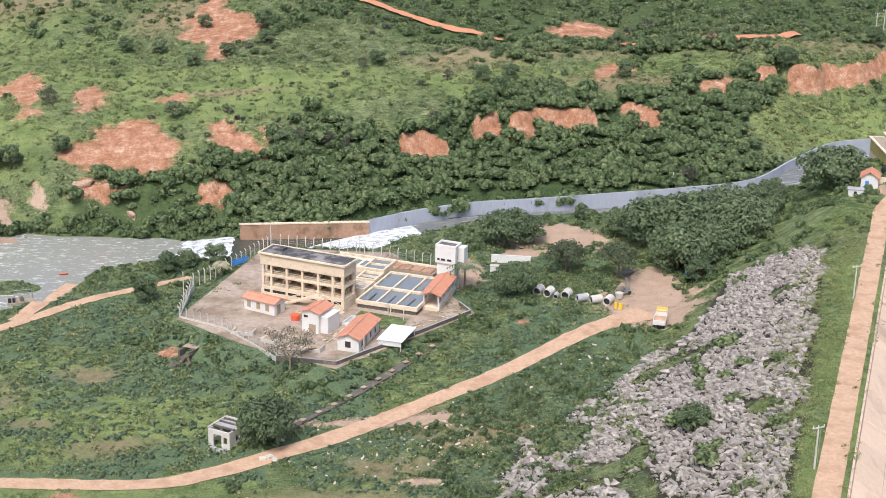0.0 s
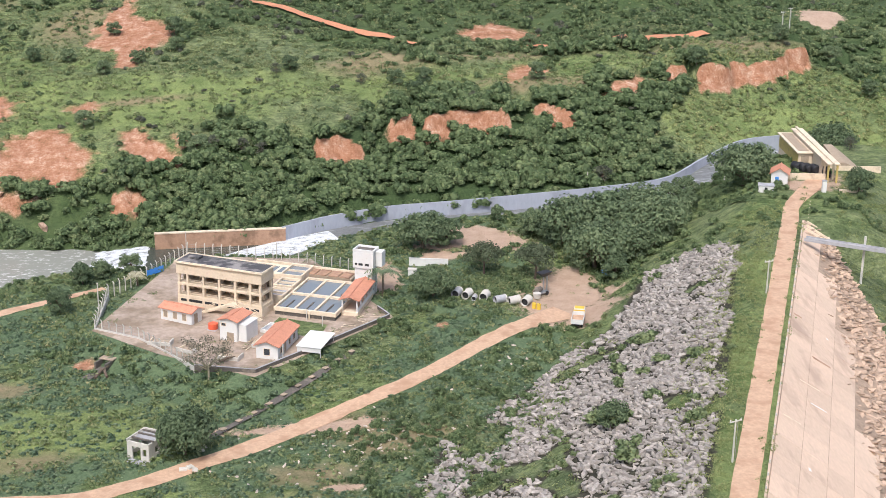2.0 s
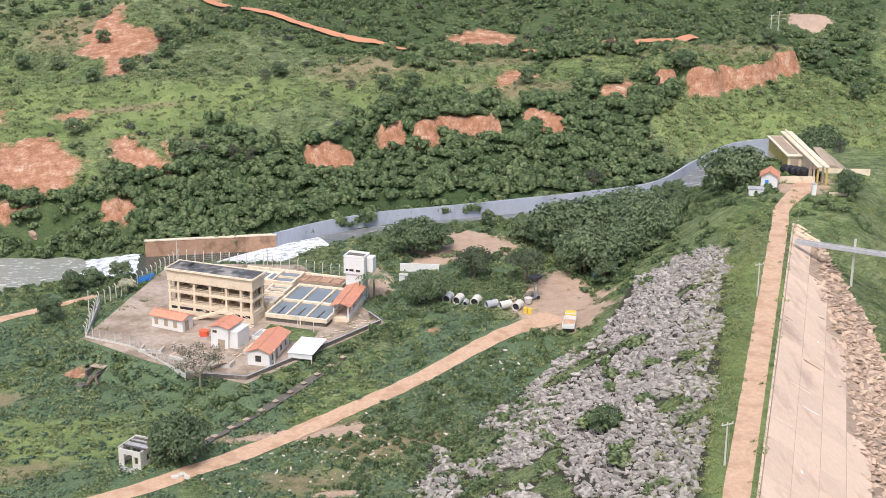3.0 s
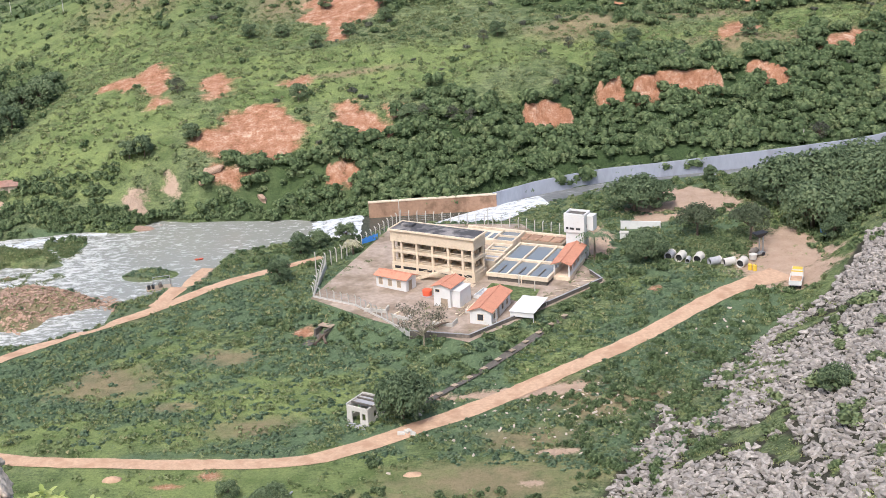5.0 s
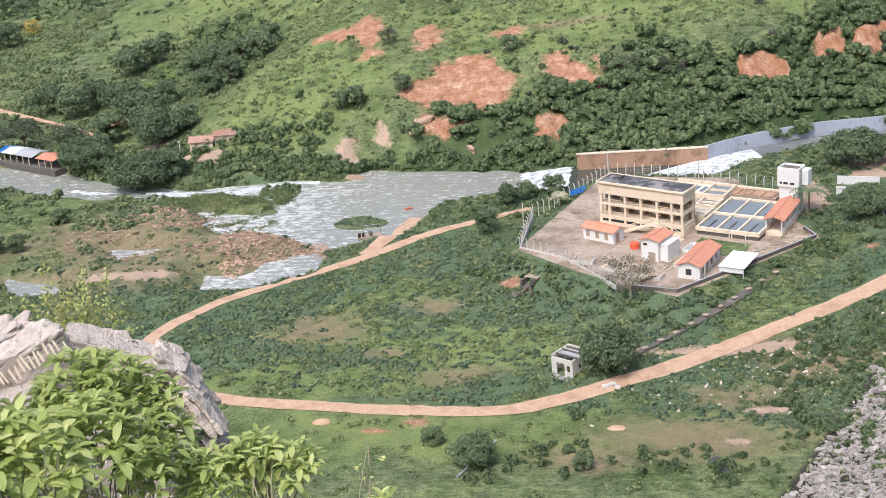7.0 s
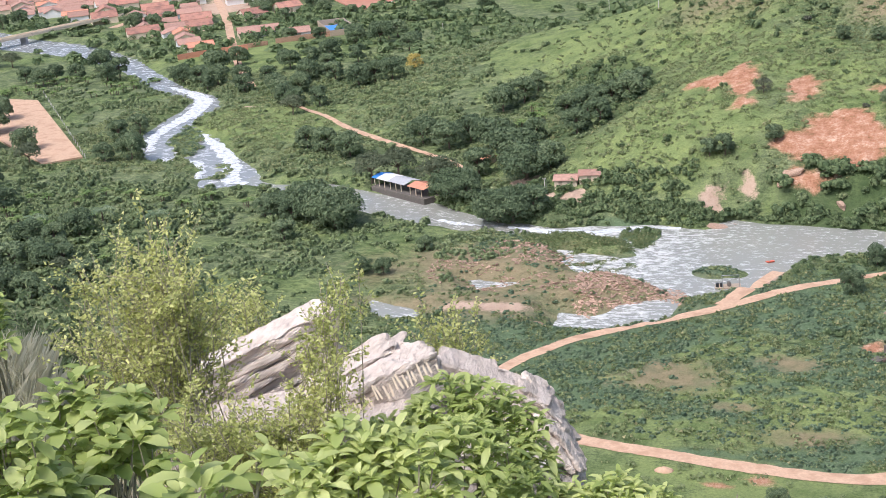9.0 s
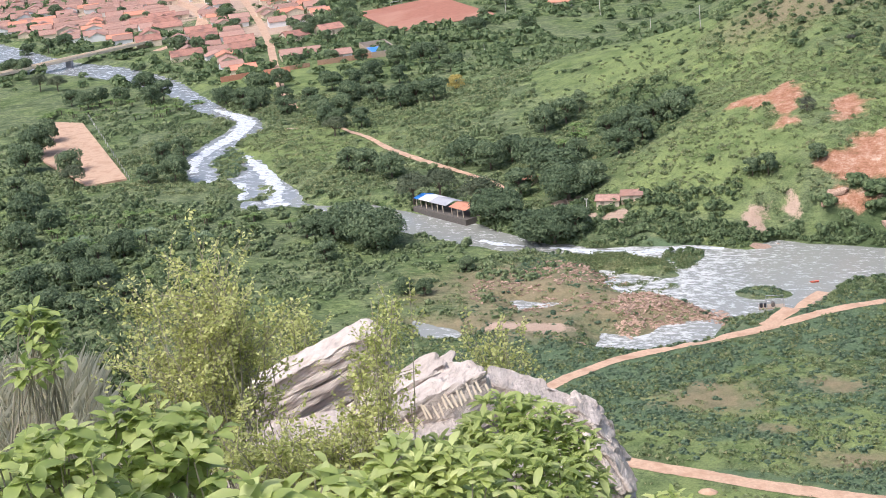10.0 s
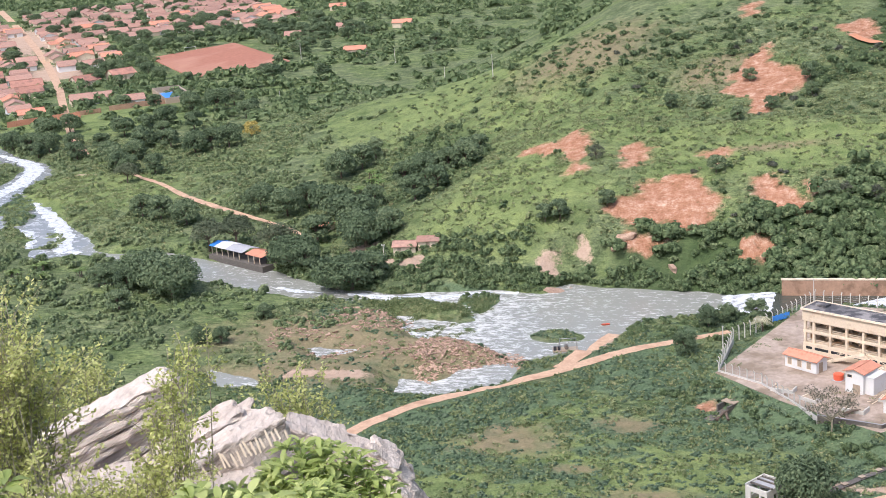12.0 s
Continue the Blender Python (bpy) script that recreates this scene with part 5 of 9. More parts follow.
house("guard_house", PL @ pose(1.1, -8.6, 0, 0, 0, -6), 7.4, 3.3, 2.5, 0.55, "small white house with orange tile roof beside the building",
      windows=[("front", 0.7, 0.9, 0.7, 2.0), ("front", 3.0, 0.9, 0.7, 2.0), ("front", 5.2, 0.9, 0.7, 2.0)], doors=[("right", 0.9, 0.9, 0, 2.0)], pane=SHADE_IN)
r_tank = thing("red_tank", PL @ pose(13.3, -9.6, 0) @ Matrix.Diagonal((0.8, 0.8, 0.75, 1)), "faded red storage tank beside the white house", "tank")
part("tank_body", Shape().tube([(0, 0, 0.25), (0, 0, 1.7)], [1.15, 1.2], 18), REDPAINT, r_tank)
part("tank_lid", Shape().tube([(0, 0, 1.7), (0, 0, 1.85)], [1.22, 0.9], 18), REDPAINT, r_tank)
part("tank_base", Shape().box(-1.2, 1.2, -1.2, 1.2, -0.1, 0.25, 0.03), CONCRETE, r_tank)
h = house("office_house", PL @ pose(17.2, -13.8, 0, 0, 0, 0), 3.6, 5.4, 4.1, 0.5, "white two-level house with orange roof and dark doorways", axis="y",
          windows=[("front", 0.4, 0.9, 3.0, 3.5), ("right", 1.2, 0.9, 1.0, 2.0)], doors=[("front", 1.6, 1.3, 0, 1.7), ("right", 3.2, 0.8, 0, 2.0)])
part("lean_to_roof", Shape().box(3.6, 5.4, 0.6, 5.2, 3.3, 3.45).box(3.62, 5.3, 0.7, 5.1, 0, 3.29), WHITE, h)
house("long_house", PL @ pose(27.8, -19.2, 0, 0, 0, 8), 4.2, 11.2, 2.6, 0.8, "white house with orange tile roof near the boundary wall", axis="y",
      windows=[("front", 1.5, 1.1, 0.8, 2.0), ("right", 1.2, 0.9, 0.8, 1.9), ("right", 6.0, 0.9, 0.8, 1.9), ("right", 8.6, 0.9, 0.8, 1.9)], doors=[("right", 3.5, 0.9, 0, 2.0)])


def open_hall():
    h = thing("open_hall", PL @ pose(32.6, 7.2, 0, 0, 0, 9), "orange-roofed open hall on white posts beside the basins", "shelter")
    part("plinth", Shape().box(0, 3.5, 0, 12, -0.5, 0.8, 0.04), CREAM_PALE, h)
    post = Shape().box(-0.14, 0.14, -0.14, 0.14, 0, 2.6, 0.02).mesh("post", WHITE)
    for x in (0.25, 3.25):
        for n in range(5):
            ob = new("post", post)
            ob.parent = h
            ob.matrix_basis = pose(x, 0.3 + n * 2.85, 0.8)
    part("low_wall", Shape().box(3.3, 3.45, 0.5, 11.6, 0.8, 1.6), WHITE, h)
    part("roof", gable(Shape(), 0, 3.5, 0, 12, 3.4, 0.6, 0.4, 0.14, "y"), ROOF, h)
    part("ridge_tiles", Shape().tube([(1.75, -0.4, 4.16), (1.75, 12.4, 4.16)], 0.12, 6), ROOF, h)


open_hall()


def tower():
    t = thing("water_tower", PL @ pose(29.4, 20.0, 0, 0, 0, 2), "square white water tower with an open dark top", "tower")
    part("shaft", Shape().box(0.3, 4.2, 0.3, 3.1, -0.5, 5.6), WHITE, t)
    part("tank", Shape().box(0, 4.5, 0, 3.4, 5.6, 9.2, 0.12), WHITE, t)
    rim = Shape().box(0, 4.5, 0, 0.3, 9.2, 9.7, 0.04).box(0, 4.5, 3.1, 3.4, 9.2, 9.7, 0.04).box(0, 0.3, 0.31, 3.09, 9.2, 9.7, 0.04).box(4.2, 4.5, 0.31, 3.09, 9.2, 9.7, 0.04)
    part("rim", rim, WHITE, t)
    # dark plate stands in for the shade of the hollow top
    part("tank_cover", Shape().box(0.31, 4.19, 0.31, 3.09, 9.2, 9.32), WALL_DARK, t)
    for x, w in ((0.5, 0.5), (1.3, 0.9), (2.7, 0.9)):
        part("window", Shape().box(x, x + w, -0.04, 0.01, 6.3, 6.75), DARK, t)
    part("window", Shape().box(4.48, 4.54, 1.2, 1.9, 6.6, 7.4), DARK, t)
    part("side_box", Shape().box(4.55, 5.9, 1.4, 3.4, 6.0, 9.2, 0.06), WHITE, t)
    part("ladder", Shape().tube([(4.7, 0.5, 0), (4.7, 0.5, 9.6)], 0.04, 5).tube([(4.7, 0.9, 0), (4.7, 0.9, 9.6)], 0.04, 5), STEEL, t)


tower()


def canopy():
    c = thing("white_canopy", PL @ pose(33.6, -14.8, 0, 0, 0, 7), "flat white sheet roof on short posts", "shelter")
    part("roof", Shape().box(0, 5.0, 0, 8.4, 1.6, 1.7, 0.02), WHITE, c)
    for x in (0.3, 4.7):
        for y in (0.3, 8.1):
            part("post", Shape().tube([(x, y, -0.3), (x, y, 1.6)], 0.07, 6), WHITE, c)
    part("screen", Shape().box(0.2, 4.8, 0.2, 0.25, 0.6, 1.6), WHITE, c)


canopy()


def run_of(points, gap):
    """Places every gap metres along a polyline of yard places, with the way's angle."""
    out = []
    for (ax, ay), (bx, by) in zip(points[:-1], points[1:]):
        d = math.hypot(bx - ax, by - ay)
        for i in range(max(1, round(d / gap))):
            k = i / max(1, round(d / gap))
            out.append((ax + (bx - ax) * k, ay + (by - ay) * k, math.degrees(math.atan2(by - ay, bx - ax))))
    return out


def fence():
    f = thing("post_fence", PL, "fence of pale concrete posts with bent tops round the yard", "fence")
    post = Shape().box(-0.08, 0.08, -0.08, 0.08, -0.8, 2.0, 0.02).rings([[(-0.08, -0.08, 2.0), (0.08, -0.08, 2.0), (0.08, 0.08, 2.0), (-0.08, 0.08, 2.0)], [(-0.07, 0.25, 2.45), (0.07, 0.25, 2.45), (0.07, 0.4, 2.42), (-0.07, 0.4, 2.42)]]).mesh("post", FENCE)
    line = [(20, -28), (12.9, -24.2), (3, -19.5), (-7.5, -18.5), (-16, -1), (-15, 14), (-15.8, 30), (3.8, 33.6), (12, 34), (24.2, 33.5), (30, 28)]
    for x, y, a in run_of(line, 1.9):
        ob = new("post", post)
        ob.parent = f
        ob.matrix_basis = pose(x, y, 0, 0, 0, a)
    wire = Shape()
    for z in (0.5, 1.0, 1.5, 1.95):
        wire.tube([(x, y, z) for x, y in line], 0.02, 3)
    part("wire", wire, STEEL, f)
    low = Shape()
    for (ax, ay), (bx, by) in zip(line[:4], line[1:5]):
        d = math.hypot(bx - ax, by - ay)
        s = Shape(pose(ax, ay, 0, 0, 0, math.degrees(math.atan2(by - ay, bx - ax)))).box(0, d, -0.12, 0.12, -1, 0.35)
        low.v, low.f = low.v + s.v, low.f + [tuple(i + len(low.v) for i in q) for q in s.f]
    part("plinth", low, FENCE, f)
    w = thing("boundary_wall", PL, "low dark stained wall with pale coping along the yard", "wall", kind="structure")
    pts = [(20, -28), (31, -25.6), (36.5, -8.5), (42, 9.8), (38, 13.2)]
    for (ax, ay), (bx, by) in zip(pts[:-1], pts[1:]):
        d = math.hypot(bx - ax, by - ay)
        m = pose(ax, ay, 0, 0, 0, math.degrees(math.atan2(by - ay, bx - ax)))
        part("wall_panel", Shape(m).box(0, d, -0.12, 0.12, -2.5, 0.75), WALL_DARK, w)
        part("coping", Shape(m).box(-0.1, d + 0.1, -0.15, 0.15, 0.75, 0.83, 0.02), CONCRETE, w)


fence()


def yard_clutter():
    for x, y, hgt, label in ((27.6, 2.0, 2.2, "white pipe post beside the basin"), (31.9, 0.2, 2.0, "short white post on the grass"), (32.9, -18.5, 3.2, "slim white post beside the long house"), (-13.0, -9, 5.5, "tall pale lamp post at the fence"),
                             (-15.5, 29, 5.0, "tall pale lamp post at the rear fence"), (24.5, 33, 5.5, "tall pale lamp post behind the basins"), (4.5, 34, 3.6, "short pale post at the rear fence")):
        x, y = yard_xy(x, y)
        p = thing("lamp_post", pose(x, y, 0), label, "post", group="posts round the yard")
        part("pole", Shape().tube([(0, 0, -0.3), (0, 0, hgt)], [0.12, 0.08], 7), FENCE, p)
        part("cap", Shape().box(-0.14, 0.14, -0.14, 0.14, hgt, hgt + 0.12, 0.03), FENCE, p)
    for n, (x, y, w, d, z) in enumerate(((22.4, -7.5, 2.2, 4.2, 0.7), (25.2, -8.2, 1.6, 3.0, 0.5), (13.5, -7.2, 3.0, 1.2, 1.0))):
        c = thing("concrete_trough", PL @ pose(x, y, 0, 0, 0, 5 * n), "pale concrete trough on the yard", "trough", group="troughs on the yard")
        part("wall", Shape().box(0, w, 0, 0.2, 0, z).box(0, w, d - 0.2, d, 0, z).box(0, 0.2, 0.21, d - 0.21, 0, z).box(w - 0.2, w, 0.21, d - 0.21, 0, z), WHITE, c)
        part("bottom", Shape().box(0.2, w - 0.2, 0.2, d - 0.2, 0, 0.15), CONCRETE, c)
    for n, (x, y, a) in enumerate(((36.5, 1.5, 20), (38.2, 5.0, -25), (37.0, 7.5, 60), (39.5, 8.6, 10), (35.8, -2.2, 35), (24.6, -16, 70), (24.0, -12.5, 80))):
        b = thing("plank_pile", PL @ pose(x, y, 0, 0, 0, a), "loose pale planks and rubble", "planks", group="plank piles")
        for i in range(5):
            part("plank", Shape(pose(0.15 * i, 0.35 * i, 0.05 + 0.09 * (i % 3), 0, 0, 9 * ((i * 5) % 7) - 25)).box(-1.3, 1.3, -0.1, 0.1, 0, 0.07, 0.01), CREAM_PALE if i % 2 else SHADE_IN, b)
    for x, y, w, d, a in ((6.0, -21.5, 4.5, 3.0, 12), (12.5, -22.0, 3.8, 2.6, -8), (21.5, -22.5, 4.2, 3.4, 5), (24.5, -15.0, 2.4, 5.0, 6)):
        b = thing("foundation", PL @ pose(x, y, 0, 0, 0, a), "low broken walls of an unfinished foundation", "foundation", group="foundations")
        part("wall", Shape().box(0, w, 0, 0.25, 0, 0.7, 0.03), FENCE, b)
        part("wall", Shape().box(0, 0.25, 0.26, d, 0, 0.5, 0.03), CREAM_PALE, b)
        part("wall", Shape().box(w - 0.25, w, 0.26, d * 0.7, 0, 0.9, 0.03), FENCE, b)
        part("fill", Shape().box(0.26, w - 0.26, 0.26, d * 0.9, -0.1, 0.2, 0.05), SHADE_IN, b)
    s = thing("blue_sheet", PL @ pose(-15.0, 12.0, 0.0, 0, 0, 75), "blue plastic sheet hung on the fence", "sheet")
    sh = Shape()
    for i in range(8):
        sh.add([(i * 0.6, 0.08 * math.sin(i * 1.7), 0.1), (i * 0.6 + 0.6, 0.08 * math.sin(i * 1.7 + 1.7), 0.1), (i * 0.6 + 0.6, 0.05, 1.3 + 0.2 * (i % 2)), (i * 0.6, 0.05, 1.3 + 0.2 * ((i + 1) % 2))], [(0, 1, 2, 3)])
    part("cloth", sh, BLUE, s)


yard_clutter()

# ---------------------------------------------------------------- vegetation
rng = np.random.default_rng(7)


def leaf_cloud(lobes, count, size, tilt=1.2, fill=0.35):
    """Leaf-shaped quads over the surfaces of ellipsoid lobes (x, y, z, rx, ry, rz). Vertices and faces."""
    lobes = np.array(lobes, float)
    pick = rng.choice(len(lobes), count, p=(s := (lobes[:, 3] * lobes[:, 4])) / s.sum())
    d = rng.normal(size=(count, 3))
    d[:, 2] = np.abs(d[:, 2]) * 1.0 - 0.35
    d /= np.linalg.norm(d, axis=1)[:, None]
    c = lobes[pick, :3] + d * lobes[pick, 3:] * (1 - fill * rng.random(count) ** 2)[:, None]
    nor = d + tilt * 0.55 * rng.normal(size=(count, 3)) + np.array([0, 0, 0.25])
    nor /= np.linalg.norm(nor, axis=1)[:, None]
    u = np.cross(nor, rng.normal(size=(count, 3)))
    u /= np.linalg.norm(u, axis=1)[:, None]
    w = np.cross(nor, u)
    k = size * rng.uniform(0.6, 1.25, count)[:, None]
    v = np.stack([c - u * k * 0.6, c + u * k * 0.15 - w * k * 0.5, c + u * k * 0.3 + w * k * 0.5], 1).reshape(-1, 3)
    return v, np.arange(3 * count).reshape(-1, 3)


def random_lobes(n, spread, size, height):
    out = []
    for i in range(n):
        a, r = rng.uniform(0, 6.283), spread * math.sqrt(rng.random())
        s = size * rng.uniform(0.7, 1.2)
        out.append((r * math.cos(a), r * math.sin(a), height * rng.uniform(0.55, 1.0) * (1 - 0.35 * r / max(spread, 0.01)), s, s, s * 0.8))
    return out


def dome(lobes, shrink=0.82, sides=7):
    """Closed leafy cores of the lobes: low domes that close the crown. Vertices and triangles."""
    vs, fs = [], []
    for x, y, z, rx, ry, rz in lobes:
        n, a0 = len(vs), rng.uniform(0, 6.283)
        for h, r in ((-0.45, 0.9), (0.3, 0.95), (0.78, 0.6)):
            for i in range(sides):
                a, k = a0 + 6.283 * (i + h) / sides, shrink * rng.uniform(0.85, 1.12)
                vs.append((x + rx * r * k * math.cos(a), y + ry * r * k * math.sin(a), z + rz * h * k))
        vs.append((x, y, z + rz * shrink))
        for j in range(2):
            for i in range(sides):
                a, b = n + j * sides + i, n + j * sides + (i + 1) % sides
                fs += [(a, b, b + sides), (a, b + sides, a + sides)]
        fs += [(n + 2 * sides + i, n + 2 * sides + (i + 1) % sides, n + 3 * sides) for i in range(sides)]
    return np.array(vs), np.array(fs)


def bush_kinds(n, count, size, spread, lobe, height, tilt=0.6, lobes=5, core=0):
    out = []
    for _ in range(n):
        ls = random_lobes(lobes, spread, lobe, height)
        v, f = leaf_cloud(ls, count, size, tilt)
        if core:
            cv, cf = dome(ls, sides=core)
            v, f = np.concatenate([v, cv]), np.concatenate([f, cf + len(v)])
        out.append((v, f))
    return out


def scatter(name, kinds, spots, mat, label, category, sink=0.0):
    """One object of many plants: spots are rows x, y, scale, height scale."""
    vs, fs, base = [], [], 0
    spots = np.array(spots, float).reshape(-1, 4)
    z = terrain(spots[:, 0], spots[:, 1]) - sink
    which, ang = rng.integers(0, len(kinds), len(spots)), rng.uniform(0, 6.283, len(spots))
    for (x, y, s, h), g, k, a in zip(spots, z, which, ang):
        v, f = kinds[k]
        c, q = math.cos(a) * s, math.sin(a) * s
        vs.append(np.stack([v[:, 0] * c - v[:, 1] * q + x, v[:, 0] * q + v[:, 1] * c + y, v[:, 2] * h + g], 1))
        fs.append(f + base)
        base += len(v)
    ob = new(name, array_mesh(name, np.concatenate(vs), np.concatenate(fs), mat))
    return tagged(ob, label, category, kind="stuff")


def sow(n, x0, x1, y0, y1, chance, lo, hi, tall=1.0):
    x, y = rng.uniform(x0, x1, n), rng.uniform(y0, y1, n)
    keep = rng.random(n) < chance(x, y)
    x, y = x[keep], y[keep]
    s = rng.uniform(lo, hi, len(x))
    return np.stack([x, y, s, s * tall * rng.uniform(0.75, 1.2, len(x))], 1)


SAND = [(-410, 470), (-389, 467), (-302, 380), (-311, 370), (-364, 408)]
FIELD = [(-417, 768), (-388, 826), (-312, 736), (-349, 686)]


def clear(x, y):
    """1 on open ground, 0 on roads, water, yard, walls and bare soil."""
    k = np.ones_like(x)
    for road in (ROAD_A, ROAD_B, HILL_TRACK, HILL_TRACK_B, RIVER_PATH, BOAT_RAMP, TOWN_ROAD, TOWN_SIDE, CREST_ROAD):
        d, w = along(x, y, road)
        k = k * (d > w + 0.9)
    k = k * (terrain(x, y) > WATER + 0.25)
    d, zf, hw = along(x, y, CHUTE)
    k = k * (d > hw + 1.6) * (outside(x, y, YARD) > 0.8)
    k = k * (along(x, y, [(-21, 317), (8, 317)])[0] > 8.5)
    k = k * (soil(x, y) < 0.5 - 0.25 * (vnoise(x / 2, y / 2, 41) > 0.8)) * (sand(x, y) < 0.6)
    for poly in (SAND, FIELD):
        k = k * (outside(x, y, poly) > 0.5)
    q, s = dam_q(x, y)
    return k * ((q < -0.5) | (q > 32) | (s > 128))


def plants():
    big = bush_kinds(8, 110, 0.40, 0.95, 0.8, 1.35, 0.5, 5, 4)
    far = bush_kinds(10, 70, 0.44, 1.0, 0.8, 1.3, 0.45, 4, 4)
    crowns = bush_kinds(10, 100, 0.42, 1.0, 0.76, 1.7, 0.4, 6, 5)
    low = bush_kinds(6, 30, 0.34, 1.0, 0.55, 0.6, 0.5, 2, 5)
    fine = bush_kinds(8, 26, 0.33, 0.95, 0.55, 0.55, 0.5, 3, 4)
    tuft = bush_kinds(5, 22, 0.5, 0.9, 0.45, 0.5, 0.6)
    blades = bush_kinds(6, 34, 0.26, 0.8, 0.4, 0.5, 0.7)

    def up(x, y):
        return y - bank(x)

    def thick(x, y):  # the dark belt above the chute
        return clear(x, y) * thicket(x, y)

    scatter("bushes", crowns, sow(3600, -80, 135, 326, 400, thick, 0.8, 2.1), BUSH, "dense dark green bushes above the spillway", "bushes", 0.3)
    scatter("bushes", crowns, sow(1600, -80, 200, 326, 420, thick, 0.7, 1.6), BUSH_LIGHT, "lighter green bushes among the dark scrub", "bushes", 0.3)
    scatter("bushes", far, sow(4200, -160, 210, 392, 520, thick, 0.6, 1.7), BUSH, "dense scrub on the upper hillside", "bushes", 0.3)

    scatter("bushes", crowns, sow(330, 80, 134, 312, 340, lambda x, y: clear(x, y) * (along(x, y, CHUTE)[0] < 11) * (y < np.interp(x, [52, 104, 131], [330, 328, 345])), 0.8, 1.6), BUSH, "bushes along the near edge of the spillway", "bushes", 0.3)

    def hillside(x, y):
        u = up(x, y)
        k = sm(10, 30, u) * sm(-190, -120, x) * (0.16 + 0.84 * sm(0.48, 0.62, fnoise(x / 20, y / 14, 23)))
        return clear(x, y) * k * np.where(blot(x, y, LUSH, 13) > 0.4, 0.25, 1) * np.where(blot(x, y, DRY, 12) > 0.5, 0.5, 1)

    scatter("bushes", far, sow(4600, -190, 220, 340, 520, hillside, 0.4, 1.2), BUSH, "scattered bushes over the far hillside", "bushes", 0.3)
    scatter("bushes", big, sow(420, -120, 200, 345, 480, hillside, 0.6, 1.2), BUSH_GREY, "grey half-bare bushes on the far hillside", "bushes", 0.3)
    scatter("bushes", far, sow(2600, -190, 220, 345, 520, hillside, 0.4, 1.1), BUSH_LIGHT, "light green shrubs between the bushes of the hillside", "bushes", 0.3)
    scatter("herbs", low, sow(9500, -190, 210, 335, 500, lambda x, y: clear(x, y) * sm(3, 20, up(x, y)) * sm(-185, -150, x) * 0.8 * (1 - 0.8 * thicket(x, y)), 0.5, 1.3), GRASS, "rough bright grass and herbs on the hillside", "grass", 0.25)

    scatter("grass", tuft, sow(15000, -190, 210, 335, 470, lambda x, y: clear(x, y) * sm(3, 20, up(x, y)) * sm(-185, -150, x) * (1 - 0.9 * thicket(x, y)) * (0.35 + 0.65 * sm(0.4, 0.55, fnoise(x / 7, y / 9, 65))), 0.5, 1.2), GRASS, "rough grass tufts over the hillside", "grass", 0.1)
    scatter("herbs", low, sow(2600, 112, 215, 342, 396, lambda x, y: clear(x, y) * 1.0, 0.5, 1.2), CREST_GRASS, "bright herbs on the slope above the gates", "grass", 0.25)
    scatter("bushes", far, sow(1100, -142, -18, 322, 338, lambda x, y: clear(x, y) * (0.4 + 0.6 * (vnoise(x / 6, y / 6, 44) > 0.4)), 0.5, 1.15), BUSH, "bushes hanging over the far river bank", "bushes", 0.3)

    def wet(x, y):
        z = terrain(x, y)
        k = (z > WATER - 0.35) * (z < WATER + 0.5) * (vnoise(x / 2.2, y / 2.2, 47) > 0.6) * (margin(x, y, SHALLOWS) < 5)
        return np.maximum(k, (x < -84) * (y > 309) * (x > -119) * (z > WATER))

    scatter("reeds", blades, sow(7000, -125, -58, 268, 328, wet, 0.6, 1.4), GRASS, "green reeds standing in the shallows", "reeds", 0.1)

    def meadow(x, y):
        k = clear(x, y) * sm(150, 165, y) * (up(x, y) < -3) * (dam_q(x, y)[0] < -36) * (y > 196 - 0.2 * x) * (1 - (x < -84) * (y > 306) * (x > -119))
        return k * (0.38 + 0.62 * sm(0.42, 0.56, fnoise(x / 16, y / 11, 24))) * np.where(blot(x, y, DRY, 12) > 0.5, 0.15, 1)

    scatter("herbs", fine, sow(15000, -130, 50, 190, 320, meadow, 0.5, 1.3, 0.62), HERB, "tall blue-green herbs on the river meadow", "herbs", 0.2)
    scatter("grass", tuft, sow(8000, -140, 110, 165, 320, lambda x, y: clear(x, y) * (up(x, y) < -3) * (dam_q(x, y)[0] < -30) * np.where(blot(x, y, DRY, 12) > 0.5, 0.35, 1) * np.where(y < 201 - 0.05 * x, 0.35, 1), 0.6, 1.3), GRASS, "grass tufts between the herbs", "grass", 0.1)

    def apron(x, y):  # grassy edges of the bare ground beside the yard
        return clear(x, y) * ((x > 40) * (x < 60) * (y > 272) * (y < 287) + (x > 74) * (x < 92) * (y > 258) * (y < 284) * (dam_q(x, y)[0] < -33))

    scatter("bushes", fine, sow(1500, 40, 92, 258, 287, apron, 0.5, 1.1), BUSH_LIGHT, "green herbs round the bare loading ground", "herbs", 0.2)

    def near_plant(x, y):
        d = outside(x, y, YARD)
        k = sm(12, 3, d) * 0.85 * (y < 262) + 0.9 * sm(0.5, 0.62, vnoise(x / 11, y / 11, 30)) * (x > 15) * (y > 215) * (dam_q(x, y)[0] < -34)
        k = np.maximum(k, 0.8 * (x > 28) * (y > 266) * (y < 330) * sm(0.3, 0.5, vnoise(x / 9, y / 9, 31)))
        k = np.maximum(k, 0.9 * (x < -18) * (x > -60) * (y > 288) * (y < 314))
        k = np.maximum(k, 0.75 * (x > 66) * (y > 262) * sm(0.35, 0.5, vnoise(x / 9, y / 9, 34)))
        k = np.maximum(k, 0.9 * sm(11, 6, np.abs(dam_q(x, y)[0] + 45)) * (y > 188) * (y < 262) * sm(0.3, 0.42, vnoise(x / 8, y / 8, 37)))
